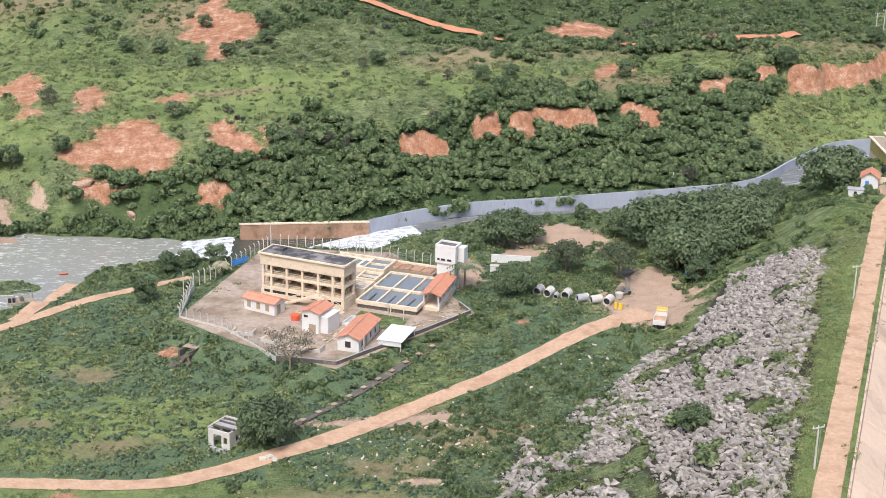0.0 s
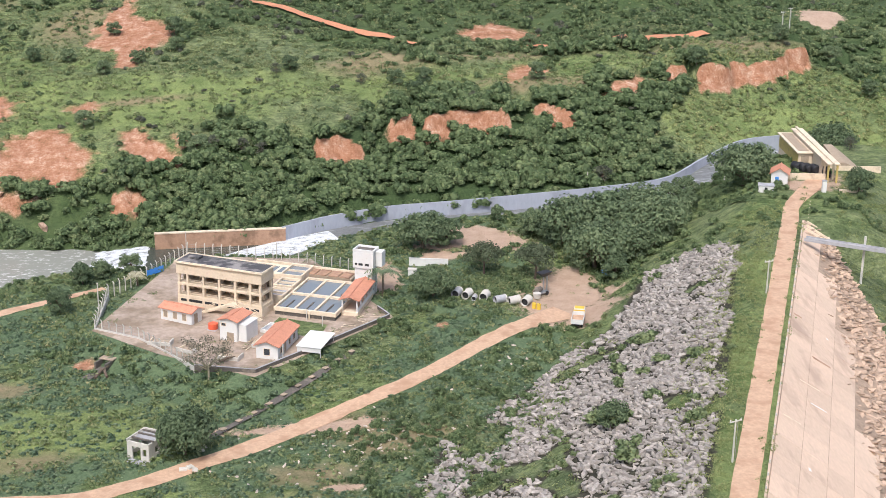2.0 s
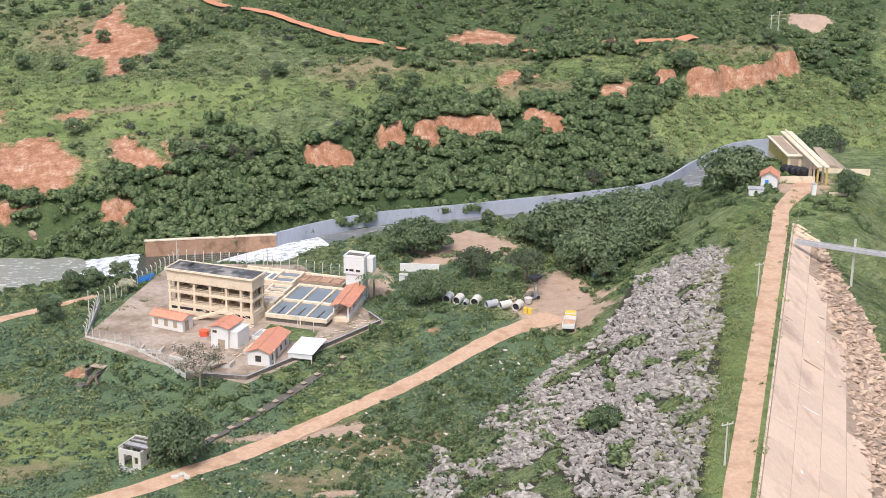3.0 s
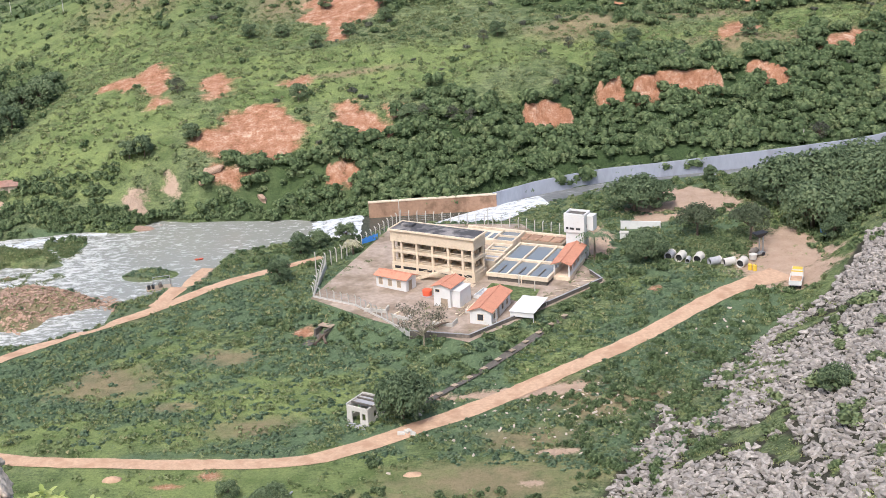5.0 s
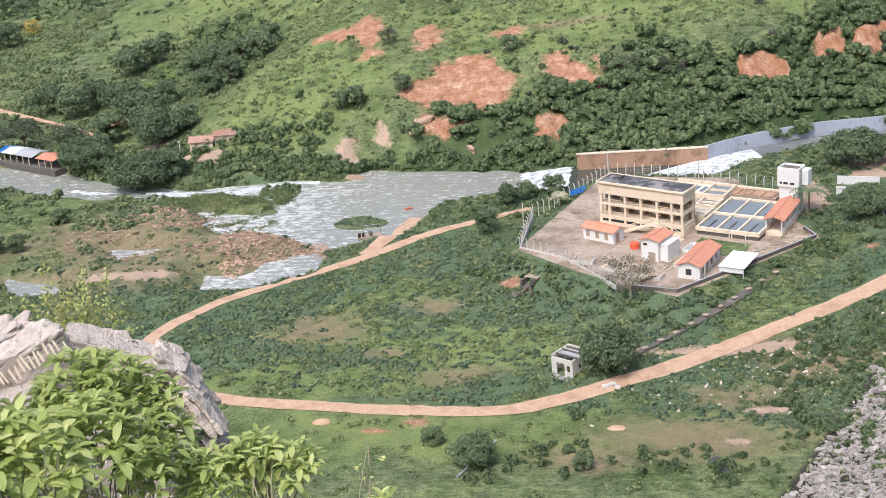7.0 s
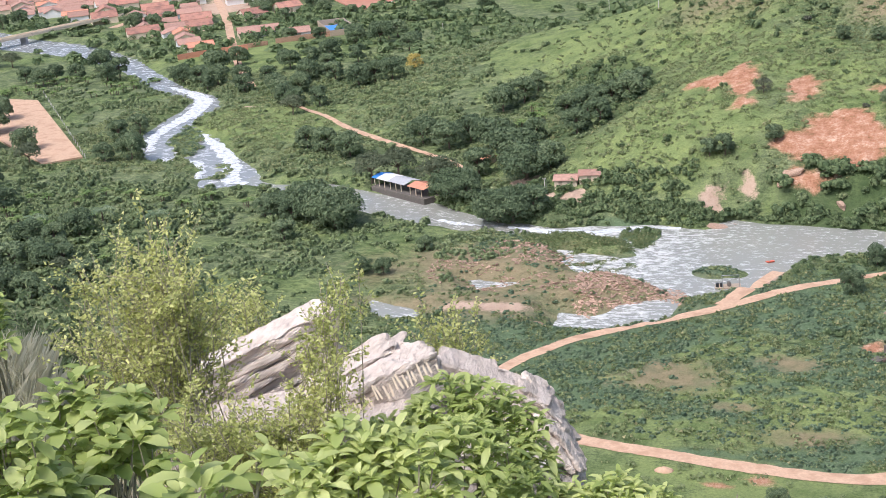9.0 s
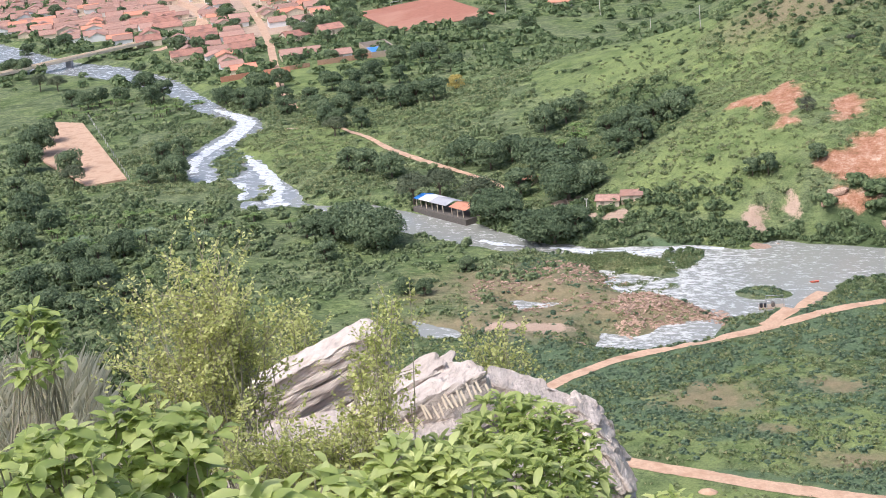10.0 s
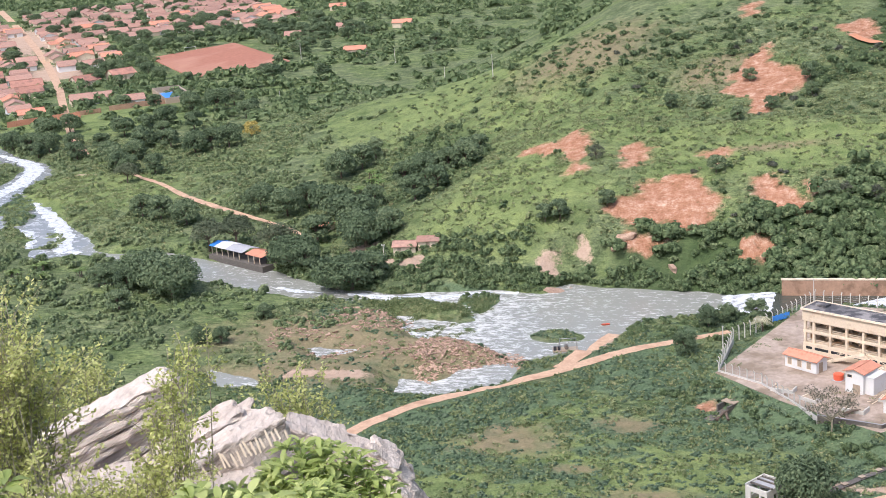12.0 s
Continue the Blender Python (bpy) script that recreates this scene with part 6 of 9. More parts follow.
        return clear(x, y) * k * (up(x, y) < -6)

    scatter("bushes", big, sow(700, -30, 45, 176, 232, lambda x, y: clear(x, y) * sm(0.52, 0.62, fnoise(x / 10, y / 8, 38)) * (y < 212 + 0.75 * x) * (dam_q(x, y)[0] < -40), 0.35, 0.9), BUSH_LIGHT, "low bushes on the dry ground below the road", "bushes", 0.2)
    scatter("bushes", big, sow(4200, -62, 135, 188, 336, near_plant, 0.5, 1.1), BUSH, "bushes round the treatment yard and road", "bushes", 0.3)

    def paving_weeds(x, y):
        d = outside(x, y, YARD)
        return (d > -5) * (d < 0.5) * sm(0.5, 0.62, fnoise(x / 4, y / 4, 66)) * (y < 285) + 0.35 * (d < 0) * sm(0.66, 0.75, fnoise(x / 3, y / 3, 67))

    scatter("weeds", blades, sow(1500, -30, 30, 236, 307, paving_weeds, 0.4, 0.9), GRASS, "weeds growing through the yard paving", "weeds", 0.05)

    def dam_weeds(x, y):
        q, s = dam_q(x, y)
        k = np.maximum(0.05, sm(0.62, 0.70, fnoise(x / 9, y / 9, 26))) * sm(-50, -38, q) * (q < -3.5)
        return k * (s > -30) * (s < 130)

    scatter("bushes", big, sow(1300, 15, 112, 140, 275, dam_weeds, 0.3, 0.95), BUSH_LIGHT, "bushes growing between the rocks of the dam", "bushes", 0.2)
    scatter("grass", blades, sow(9000, 30, 115, 130, 280, lambda x, y: ((q := dam_q(x, y)[0]) < -0.3) * (sm(-13, -7, q) + 0.3 * dam_weeds(x, y)), 0.5, 1.1), CREST_GRASS, "bright grass along the dam crest", "grass", 0.05)
    scatter("grass", blades, sow(5000, 60, 145, 140, 300, lambda x, y: ((q := dam_q(x, y)[0]) > np.interp(dam_q(x, y)[1], FACE_S, FACE_EDGE)) * (q < 70) * 0.8 + (q > 3.5) * (q < 4.2) * 1.0, 0.5, 1.2), CREST_GRASS, "grass above the paved slope", "grass", 0.05)

    scatter("grass", blades, sow(4500, 30, 125, 120, 290, lambda x, y: ((q := dam_q(x, y)[0]) < -0.4) * sm(-11, -6, q) * (dam_q(x, y)[1] < 128), 0.5, 1.0), CREST_GRASS, "tall yellow-green grass beside the crest road", "grass", 0.05)
    spots = [(53.0, 179.5, 1.3, 1.2), (52.2, 175.5, 1.6, 1.4), (67.5, 210, 1.4, 1.1), (61.5, 215, 1.6, 1.2), (63.4, 179, 1.2, 1.0), (71.5, 206, 1.3, 1.1), (44, 185, 1.2, 0.9), (54.3, 193.6, 2.2, 2.0), (55.2, 191.0, 1.9, 1.7), (53.2, 195.8, 1.7, 1.5), (47.4, 197.5, 1.2, 1), (64.9, 186.2, 1.1, 1), (59.8, 207.8, 1.3, 1.1), (63.7, 208.4, 1.2, 1), (69.2, 224.5, 2.0, 1.4), (67.2, 225.4, 1.6, 1.2), (62.8, 179.6, 1.1, 0.9),
             (51.2, 233.1, 1.3, 1), (61.8, 195.6, 1.4, 1.0), (45.4, 184.5, 0.8, 0.7), (38.3, 195.9, 0.8, 0.7), (55, 180.4, 1.0, 0.9), (54.2, 161.9, 1.1, 0.9)]
    scatter("bushes", big, spots, BUSH_LIGHT, "larger round bushes rooted in the rock slope", "bushes", 0.2)

    def left_flats(x, y):
        k = clear(x, y) * (x < -120) * (up(x, y) < 250) * (0.12 + 0.88 * sm(0.42, 0.58, fnoise(x / 19, y / 19, 27)))
        return k * np.where(blot(x, y, LUSH, 13) > 0.5, 0.2, 1)

    scatter("bushes", far, sow(1500, -345, -205, 225, 350, lambda x, y: clear(x, y) * (0.25 + 0.75 * sm(0.4, 0.55, fnoise(x / 15, y / 15, 64))), 0.8, 2.0), FLATS_LEAF, "dense green scrub on the flats below the crag", "bushes", 0.4)
    scatter("bushes", far, sow(420, -160, -86, 334, 352, lambda x, y: clear(x, y) * 0.8, 0.6, 1.5), BUSH, "bushes between the farm and the river", "bushes", 0.3)
    scatter("bushes", far, sow(2000, -420, -120, 225, 560, lambda x, y: left_flats(x, y) * np.where((x > -215) & (y < 335), 0.35, 1), 0.4, 1.6), FLATS_LEAF, "scrub on the flats beside the river", "bushes", 0.4)
    scatter("herbs", fine, sow(10500, -400, -105, 220, 520, left_flats, 0.9, 1.9), FLATS_LEAF, "broad-leaved herbs on the river flats", "herbs", 0.2)

    scatter("grass", tuft, sow(5200, -330, -200, 362, 520, lambda x, y: clear(x, y) * (0.3 + 0.7 * vnoise(x / 9, y / 9, 63)), 0.7, 1.6), GRASS, "rough grass on the river meadow", "grass", 0.15)
    scatter("herbs", low, sow(900, -300, -258, 382, 436, lambda x, y: (terrain(x, y) > WATER + 0.1) * (margin(x, y, ISLET) < 2) * 1.0, 0.6, 1.2), HERB, "green herbs on the river islets", "herbs", 0.1)

    def beyond(x, y):
        return clear(x, y) * (0.25 + 0.75 * sm(0.4, 0.6, fnoise(x / 60, y / 60, 28))) * (y > 540) * np.where(blot(x, y, TAN, 11) > 0.3, 0.25, 1)

    scatter("bushes", bush_kinds(4, 60, 0.9, 1.0, 0.9, 1.3), sow(7500, -800, 100, 540, 1250, beyond, 1.0, 3.0), BUSH, "scrub on the land round the town", "bushes", 0.4)


plants()

# ---------------------------------------------------------------- trees
def branchy(s, base, tip, r0, r1, sides=6, bend=0.08):
    base, tip = Vector(base), Vector(tip)
    n, pts, rad = 5, [], []
    off = Vector((random.uniform(-1, 1), random.uniform(-1, 1), random.uniform(-0.3, 0.6))) * (tip - base).length * bend
    for i in range(n):
        k = i / (n - 1)
        pts.append(tuple(base.lerp(tip, k) + off * math.sin(math.pi * k)))
        rad.append(r0 + (r1 - r0) * k)
    s.tube(pts, rad, sides)


def tree_kind(name, h, spread, mat, label, lobes=11, leaves=1500, leaf=0.5, trunk=0.25, low=0.3, skirt=7):
    """A tree with a tapered trunk, limbs to each lobe of its crown, and a crown of many leaf clumps."""
    t = thing(name, pose(0, 0, -400), label, "tree")
    wood, mass = Shape(), []
    fork = Vector((random.uniform(-0.2, 0.2), random.uniform(-0.2, 0.2), h * low))
    branchy(wood, (0, 0, -0.4), fork, trunk, trunk * 0.75, 8, 0.03)
    for i in range(lobes):
        a = 6.283 * i / lobes * 1.618 * 2 + random.uniform(-0.4, 0.4)
        r = spread * math.sqrt((i + 0.4) / lobes) * 0.78
        z = h * (0.74 - 0.40 * (r / spread) ** 1.4 * random.uniform(0.5, 1.2) + random.uniform(-0.08, 0.06))
        s = spread * random.uniform(0.34, 0.5)
        c = Vector((r * math.cos(a), r * math.sin(a), z))
        branchy(wood, fork, c, trunk * 0.45, 0.04, 3)
        mass.append((*c, s, s, s * random.uniform(0.7, 0.95)))
    for i in range(skirt):
        a, s = 6.283 * i / skirt + random.uniform(-0.4, 0.4), spread * random.uniform(0.3, 0.45)
        c = Vector((0.62 * spread * math.cos(a), 0.62 * spread * math.sin(a), h * random.uniform(0.2, 0.36)))
        branchy(wood, fork, c, trunk * 0.3, 0.03, 3)
        mass.append((*c, s, s, s * 0.9))
    part("trunk", wood, BARK, t)
    v, f = leaf_cloud(mass, leaves, leaf, 0.75, 0.4)
    v[:, 2] = np.maximum(v[:, 2], 0.05 * h)
    part("crown", array_mesh("crown", v, f, mat), None, t)
    return t


def palm_kind(h, label, mat, fronds=16, size=2.6):
    t = thing("palm_tree", pose(0, 0, -400), label, "tree")
    wood = Shape()
    branchy(wood, (0, 0, -0.3), (0.3, 0.1, h), 0.2, 0.14, 7, 0.04)
    part("trunk", wood, BARK, t)
    for i in range(fronds):
        a, up = i * 2.4, random.uniform(0.1, 1.1)
        s = Shape(pose(0.3, 0.1, h, 0, 0, math.degrees(a)))
        n = 9
        for k in range(n):
            u = (k + 0.5) / n
            x, z = size * u * math.cos(up * (1 - u)), size * (math.sin(up) * u - 0.85 * u * u)
            w = 0.75 * math.sin(math.pi * min(1, u * 0.9 + 0.12))
            for side in (-1, 1):
                s.add([(x - 0.1, 0, z), (x + 0.12, 0, z), (x + 0.3, side * w, z - 0.35), (x + 0.16, side * w, z - 0.38)], [(0, 1, 2, 3)])
        part("frond", s, mat, t)
    return t


def banana_kind():
    t = thing("banana_plant", pose(0, 0, -400), "bright green banana clump with broad drooping leaves", "plant")
    leafs = Shape()
    for j in range(4):
        x, y = random.uniform(-1.2, 1.2), random.uniform(-1.2, 1.2)
        h = random.uniform(1.6, 2.6)
        part("stem", Shape().tube([(x, y, -0.2), (x, y, h)], [0.16, 0.1], 6), BARK, t)
        for i in range(7):
            m = pose(x, y, h, 0, 0, i * 137 + j * 40)
            s = Shape(m)
            up = random.uniform(0.5, 1.2)
            row = [(2.1 * u * math.cos(up * (1 - u)), 0, 2.1 * (math.sin(up) * u - 0.6 * u * u), 0.32 * math.sin(math.pi * min(1, u + 0.08))) for u in (0, 0.25, 0.5, 0.75, 1.0)]
            for p, q in zip(row[:-1], row[1:]):
                for side in (-1, 1):
                    s.add([(p[0], 0, p[2]), (q[0], 0, q[2]), (q[0], side * q[3], q[2] - 0.12), (p[0], side * p[3], p[2] - 0.12)], [(0, 1, 2, 3)])
            n = len(leafs.v)
            leafs.v += s.v
            leafs.f += [tuple(k + n for k in f) for f in s.f]
    part("leaves", leafs, BANANA, t)
    return t


def bare_kind():
    t = thing("bare_tree", pose(0, 0, -400), "grey half-bare tree with thin twigs", "tree")
    wood, mass = Shape(), []
    branchy(wood, (0, 0, -0.3), (0.2, 0, 2.2), 0.2, 0.15)
    for i in range(14):
        a = i * 2.4
        tip = Vector((4.2 * math.cos(a) * random.uniform(0.4, 1), 4.2 * math.sin(a) * random.uniform(0.4, 1), random.uniform(3.4, 6.6)))
        branchy(wood, (0.2, 0, random.uniform(1.3, 2.2)), tip, 0.09, 0.03, 4)
        for j in range(4):
            end = tip + Vector((random.uniform(-1.2, 1.2), random.uniform(-1.2, 1.2), random.uniform(-0.3, 1.1)))
            branchy(wood, tip.lerp(Vector((0, 0, 2)), 0.3 * j / 4), end, 0.035, 0.015, 3)
        mass.append((*tip, 1.3, 1.3, 0.9))
    part("trunk", wood, TWIG, t)
    v, f = leaf_cloud(mass, 1500, 0.24, 1.3, 0.8)
    part("crown", array_mesh("crown", v, f, TREE_DRY), None, t, "sparse grey-green leaves")
    return t


KINDS = {
    "a": tree_kind("broad_tree", 8, 4.4, TREE, "broad dark green tree with a dense rounded crown", 15, 4200, 0.5),
    "b": tree_kind("broad_tree", 8, 3.7, TREE, "dark green tree with an uneven crown", 12, 3600, 0.5),
    "c": tree_kind("tall_tree", 8, 3.0, TREE, "tall dark green tree among others", 12, 3300, 0.5, low=0.2, skirt=4),
    "d": tree_kind("pale_tree", 8, 4.0, TREE_PALE, "pale green feathery tree with a thin crown", 12, 2400, 0.42, skirt=0),
    "e": tree_kind("mango_tree", 8, 4.8, TREE, "low spreading mango-like tree reaching the ground", 17, 5200, 0.5, 0.4, 0.15),
    "g": tree_kind("grey_tree", 8, 3.6, BUSH_GREY, "grey-green thin tree on the slope", 9, 1500, 0.4),
    "f": tree_kind("broad_tree", 8, 4.2, TREE, "dark green tree on the river flats", 13, 2900, 0.58),
    "h": tree_kind("tall_tree", 8, 3.4, TREE, "dark green tree in the woods by the river", 10, 2500, 0.58),
    "y": tree_kind("flowering_tree", 8, 4.0, BLOSSOM, "tree covered in yellow blossom", 8, 1600),
    "p": palm_kind(4.6, "coconut palm with arching green fronds", HERB, 20, 3.4),
    "q": palm_kind(2.2, "short palm with dry hanging brown fronds", NEAR_DRY, 14, 1.8),
    "n": banana_kind(),
    "x": bare_kind(),
}
GROUPS = {"a": "broad trees", "b": "broad trees", "c": "tall trees", "d": "pale trees", "e": "mango trees", "g": "grey trees", "f": "trees on the flats", "h": "trees by the river", "y": "", "p": "palms", "q": "", "n": "banana plants", "x": "bare trees"}
for key, ob in KINDS.items():
    tagged(ob, group=GROUPS[key])
used = set()


def plant_tree(kind, x, y, h, z=None):
    ref = {"p": 6.5, "q": 3.2, "n": 3.6, "x": 7.0}.get(kind, 8.0)
    k = h / ref
    m = pose(x, y, float(terrain(x, y)) if z is None else z, 0, 0, random.uniform(0, 360)) @ Matrix.Diagonal((k * random.uniform(0.9, 1.12), k * random.uniform(0.9, 1.12), k, 1))
    if kind in used:
        copy_thing(KINDS[kind], m)
    else:
        used.add(kind)
        KINDS[kind].matrix_basis = m


WOOD = [("e", 39.5, 302, 9.5), ("b", 45, 302, 7.5), ("d", 50.4, 283.7, 8.5), ("d", 60.6, 280, 8.5), ("e", 75, 285, 10), ("a", 82, 286, 10.5), ("a", 89, 290, 9.5),
        ("b", 96, 297, 8), ("a", 71, 299, 9.5), ("b", 65, 305, 7), ("a", 81, 299, 10.5), ("a", 91, 304, 9.5), ("c", 101, 304, 7.5), ("b", 77, 276.5, 6.5), ("e", 38, 273.5, 6), ("c", 59, 316, 5), ("e", 114, 304, 9.5), ("b", 133.5, 285.5, 7)]
WOOD_B = [("e", -10.4, 213.6, 7.6), ("b", -34.8, 299, 6), ("b", -37.7, 282, 6), ("b", -25, 306, 5.5), ("b", -31, 303, 5), ("b", 54, 190.5, 5.5), ("x", -7.0, 239.0, 8.5), ("q", -22.5, 289.5, 4), ("p", 28, 277, 7.5), ("a", 150, 340, 8)]
RIVER_WOOD_A = [("h", -224, 395, 9), ("h", -215, 390, 9), ("f", -204, 386, 9), ("d", -183, 358, 10), ("d", -177, 363, 10), ("d", -159, 352, 11), ("e", -151, 343, 9), ("h", -152, 364, 9), ("f", -185, 400, 9), ("f", -174, 395, 9), ("h", -170, 403, 9), ("f", -157, 390, 10), ("f", -145, 375, 10), ("e", -135, 357, 10), ("h", -129, 361, 8), ("h", -143, 388, 8), ("f", -170, 433, 9), ("h", -165, 440, 9), ("c", -163, 449, 9), ("f", -130, 400, 9), ("h", -122, 386, 8), ("h", -123, 402, 8), ("f", -117, 400, 8), ("h", -118, 417, 7)]
RIVER_WOOD_B = [("h", -128, 383, 8), ("h", -139, 407, 8), ("f", -295, 550, 9), ("h", -295, 534, 9), ("f", -280, 502, 9), ("h", -266, 498, 9), ("f", -248, 483, 9), ("h", -244, 489, 9), ("f", -236, 488, 9), ("h", -263, 564, 8), ("f", -288, 587, 10), ("h", -286, 602, 9), ("h", -263, 571, 8), ("f", -272, 480, 8), ("h", -269, 460, 8), ("d", -255, 442, 8), ("h", -284, 482, 8), ("h", -250, 454, 8), ("y", -235, 507, 7), ("f", -343, 506, 8), ("h", -332, 502, 8), ("f", -320, 497, 8), ("h", -311, 501, 8), ("e", -133, 329, 9)]
RIVER_WOOD_C = [("e", -129, 329, 9), ("h", -124, 332, 8), ("h", -146, 341, 8), ("e", -182, 321, 9), ("e", -173, 315, 10), ("h", -197, 323, 7), ("h", -188, 319, 7), ("b", -141, 300, 4.5), ("b", -144, 282, 5), ("b", -149, 282, 5), ("h", -342, 666, 7), ("h", -379, 662, 7), ("h", -325, 598, 7), ("h", -355, 591, 6), ("f", -344, 603, 6), ("h", -313, 719, 7), ("h", -374, 888, 8), ("h", -372, 929, 9), ("h", -372, 831, 8), ("h", -356, 978, 8), ("h", -245, 793, 7), ("h", -189, 749, 8), ("h", -302, 892, 6), ("h", -40, 369, 5)]
RIVER_WOOD_D = [("g", -74, 381, 5), ("h", -79, 354, 6), ("h", -83, 354, 5), ("h", -67, 357, 5)]
FLATS_WOOD_A = [("f", -365, 410, 12), ("h", -378, 432, 11), ("f", -352, 388, 11), ("f", -331, 386, 9), ("f", -403, 531, 10), ("h", -381, 514, 10), ("h", -381, 505, 9), ("h", -401, 510, 8), ("f", -411, 499, 8), ("h", -425, 505, 8), ("h", -412, 510, 8), ("f", -336, 524, 10), ("h", -336, 540, 9), ("f", -465, 647, 9), ("h", -448, 643, 9), ("h", -450, 659, 8), ("h", -585, 663, 9), ("h", -567, 662, 9), ("f", -561, 671, 9), ("h", -304, 404, 8), ("f", -282, 380, 9), ("h", -305, 418, 8), ("h", -290, 376, 7), ("h", -351, 512, 7)]
FLATS_WOOD_B = [("h", -341, 508, 6), ("f", -192, 324, 7), ("f", -187, 328, 9), ("e", -175, 318, 10), ("h", -199, 323, 6), ("h", -299, 483, 8), ("h", -321, 490, 7), ("h", -300, 503, 7), ("h", -273, 467, 9), ("h", -260, 454, 8), ("f", -303, 330, 9), ("h", -285, 319, 8), ("h", -311, 345, 9), ("f", -283, 304, 8), ("f", -248, 267, 8), ("h", -243, 272, 8), ("h", -241, 279, 7), ("f", -230, 252, 8), ("h", -229, 242, 8), ("h", -223, 253, 7), ("p", -242, 308, 6), ("p", -258, 300, 6), ("h", -230, 275, 7), ("h", -216, 264, 7)]
FLATS_WOOD_C = [("p", -223, 307, 6), ("h", -182, 303, 6), ("h", -215, 252, 7)]
HILL_WOOD_B = [("b", -36, 189, 3.5), ("e", -29, 182, 5), ("b", -13, 181, 3.5), ("b", 106, 322, 7), ("b", 101, 319, 7), ("g", 96, 322, 7), ("b", 90, 319, 6), ("b", 80, 321, 5)]
HILL_WOOD_A = [("b", -37, 439, 5), ("h", -19, 434, 6), ("b", -18, 423, 5), ("b", -29, 416, 5), ("b", -38, 407, 5), ("b", -49, 421, 5), ("g", 10, 394, 6), ("b", 14, 397, 5), ("g", 33, 387, 6), ("b", 42, 381, 5.5), ("b", 50, 384, 5.5), ("b", 47, 375, 5), ("g", -7, 356, 7), ("g", 0, 354, 7), ("g", 5, 352, 7), ("b", -11, 355, 6), ("g", 90, 340, 8), ("g", 61, 367, 6), ("b", 81, 380, 6), ("b", 127, 383, 6), ("g", 109, 398, 6), ("b", 157, 399, 6), ("b", 174, 401, 6), ("b", 180, 385, 6), ("g", 148, 324, 6), ("b", -59, 423, 5), ("b", 85, 412, 5)]
for kind, x, y, hgt in WOOD + WOOD_B + RIVER_WOOD_A + RIVER_WOOD_B + RIVER_WOOD_C + RIVER_WOOD_D + FLATS_WOOD_A + FLATS_WOOD_B + FLATS_WOOD_C + HILL_WOOD_A + HILL_WOOD_B:
    plant_tree(kind, x, y, hgt)

# clumps of trees on the flats: centre, spread, how many, height
for cx, cy, spread, many, tall in ((-306, 600, 14, 4, 9), (-272, 520, 22, 4, 8), (-250, 285, 18, 5, 7), (-338, 350, 24, 6, 9), (-300, 300, 40, 8, 7), (-420, 580, 24, 4, 9), (-300, 690, 20, 4, 8), (-420, 720, 14, 3, 8), (-560, 600, 40, 8, 9), (-500, 500, 50, 8, 9)):
    for n in range(many):
        x, y = cx + random.gauss(0, spread * 0.6), cy + random.gauss(0, spread * 0.6)
        p = np.array([x]), np.array([y])
        if clear(*p)[0] and along(*p, RIVER)[0][0] > 12 and not (abs(x + 357) < 50 and abs(y - 430) < 45):
            plant_tree(random.choice("ffhhd"), x, y, tall * random.uniform(0.7, 1.1))
for n in range(34):
    plant_tree("n", -385 + random.uniform(-32, 30), 500 + random.uniform(-30, 22), random.uniform(2.8, 3.8))
for n in range(44):
    plant_tree("n", -255 + random.uniform(-60, 50), 300 + random.uniform(-40, 38), random.uniform(2.6, 3.6))
for x, y in ((-157, 428), (-152, 420), (-149, 412), (-153, 416), (-147, 422), (-156, 410)):
    plant_tree("n", x, y, 3.6)


# ---------------------------------------------------------------- road apron and meadow
def pipes():
    for n, (x, y, a, d) in enumerate(((42.3, 271.6, 62, 0.85), (44.2, 270.4, 60, 0.85), (47.6, 268.6, 64, 0.9), (49.8, 267.2, 20, 0.8), (52.4, 266.0, 22, 0.85), (55.4, 264.8, 58, 0.85), (45.8, 269.2, 70, 0.5))):
        p = thing("culvert_pipe", pose(x, y, float(terrain(x, y)) + d, 0, 0, a - 90), "large pale concrete culvert pipe lying beside the road", "pipe", group="culvert pipes")
        ring = []
        L = 2.3 if d > 0.6 else 1.6
        for yy, r in ((0, d), (L, d), (L, d * 0.86), (0, d * 0.86), (0, d)):
            ring.append([(r * math.cos(6.283 * i / 20), yy, r * math.sin(6.283 * i / 20)) for i in range(20)])
        part("shell", Shape().rings(ring, caps=False), FENCE if n % 3 else CONCRETE, p, smooth=False)
        part("collar", Shape().rings([[(r * math.cos(6.283 * i / 20), yy, r * math.sin(6.283 * i / 20)) for i in range(20)] for yy, r in ((L, d), (L, d * 1.1), (L + 0.22, d * 1.1), (L + 0.22, d * 0.88), (L, d * 0.87))], caps=False), FENCE, p)
        # black disc set in the bore as its shade
        part("inside", Shape().tube([(0, 0.5, 0), (0, 0.52, 0)], d * 0.85, 20), BLACK, p, "black disc for the shade inside the pipe")
    for x, y in ((57.2, 263.6), (58.0, 263.0)):
        b = thing("yellow_drum", pose(x, y, float(terrain(x, y))), "yellow drum standing beside the pipes", "drum", group="drums")
        part("body", Shape().tube([(0, 0, 0), (0, 0, 0.05), (0, 0, 0.6), (0, 0, 1.15), (0, 0, 1.2)], [0.4, 0.44, 0.42, 0.44, 0.38], 14), YELLOW, b)
        part("cap", Shape().tube([(0.15, 0, 1.2), (0.15, 0, 1.26)], 0.08, 8), BLACK, b)


pipes()


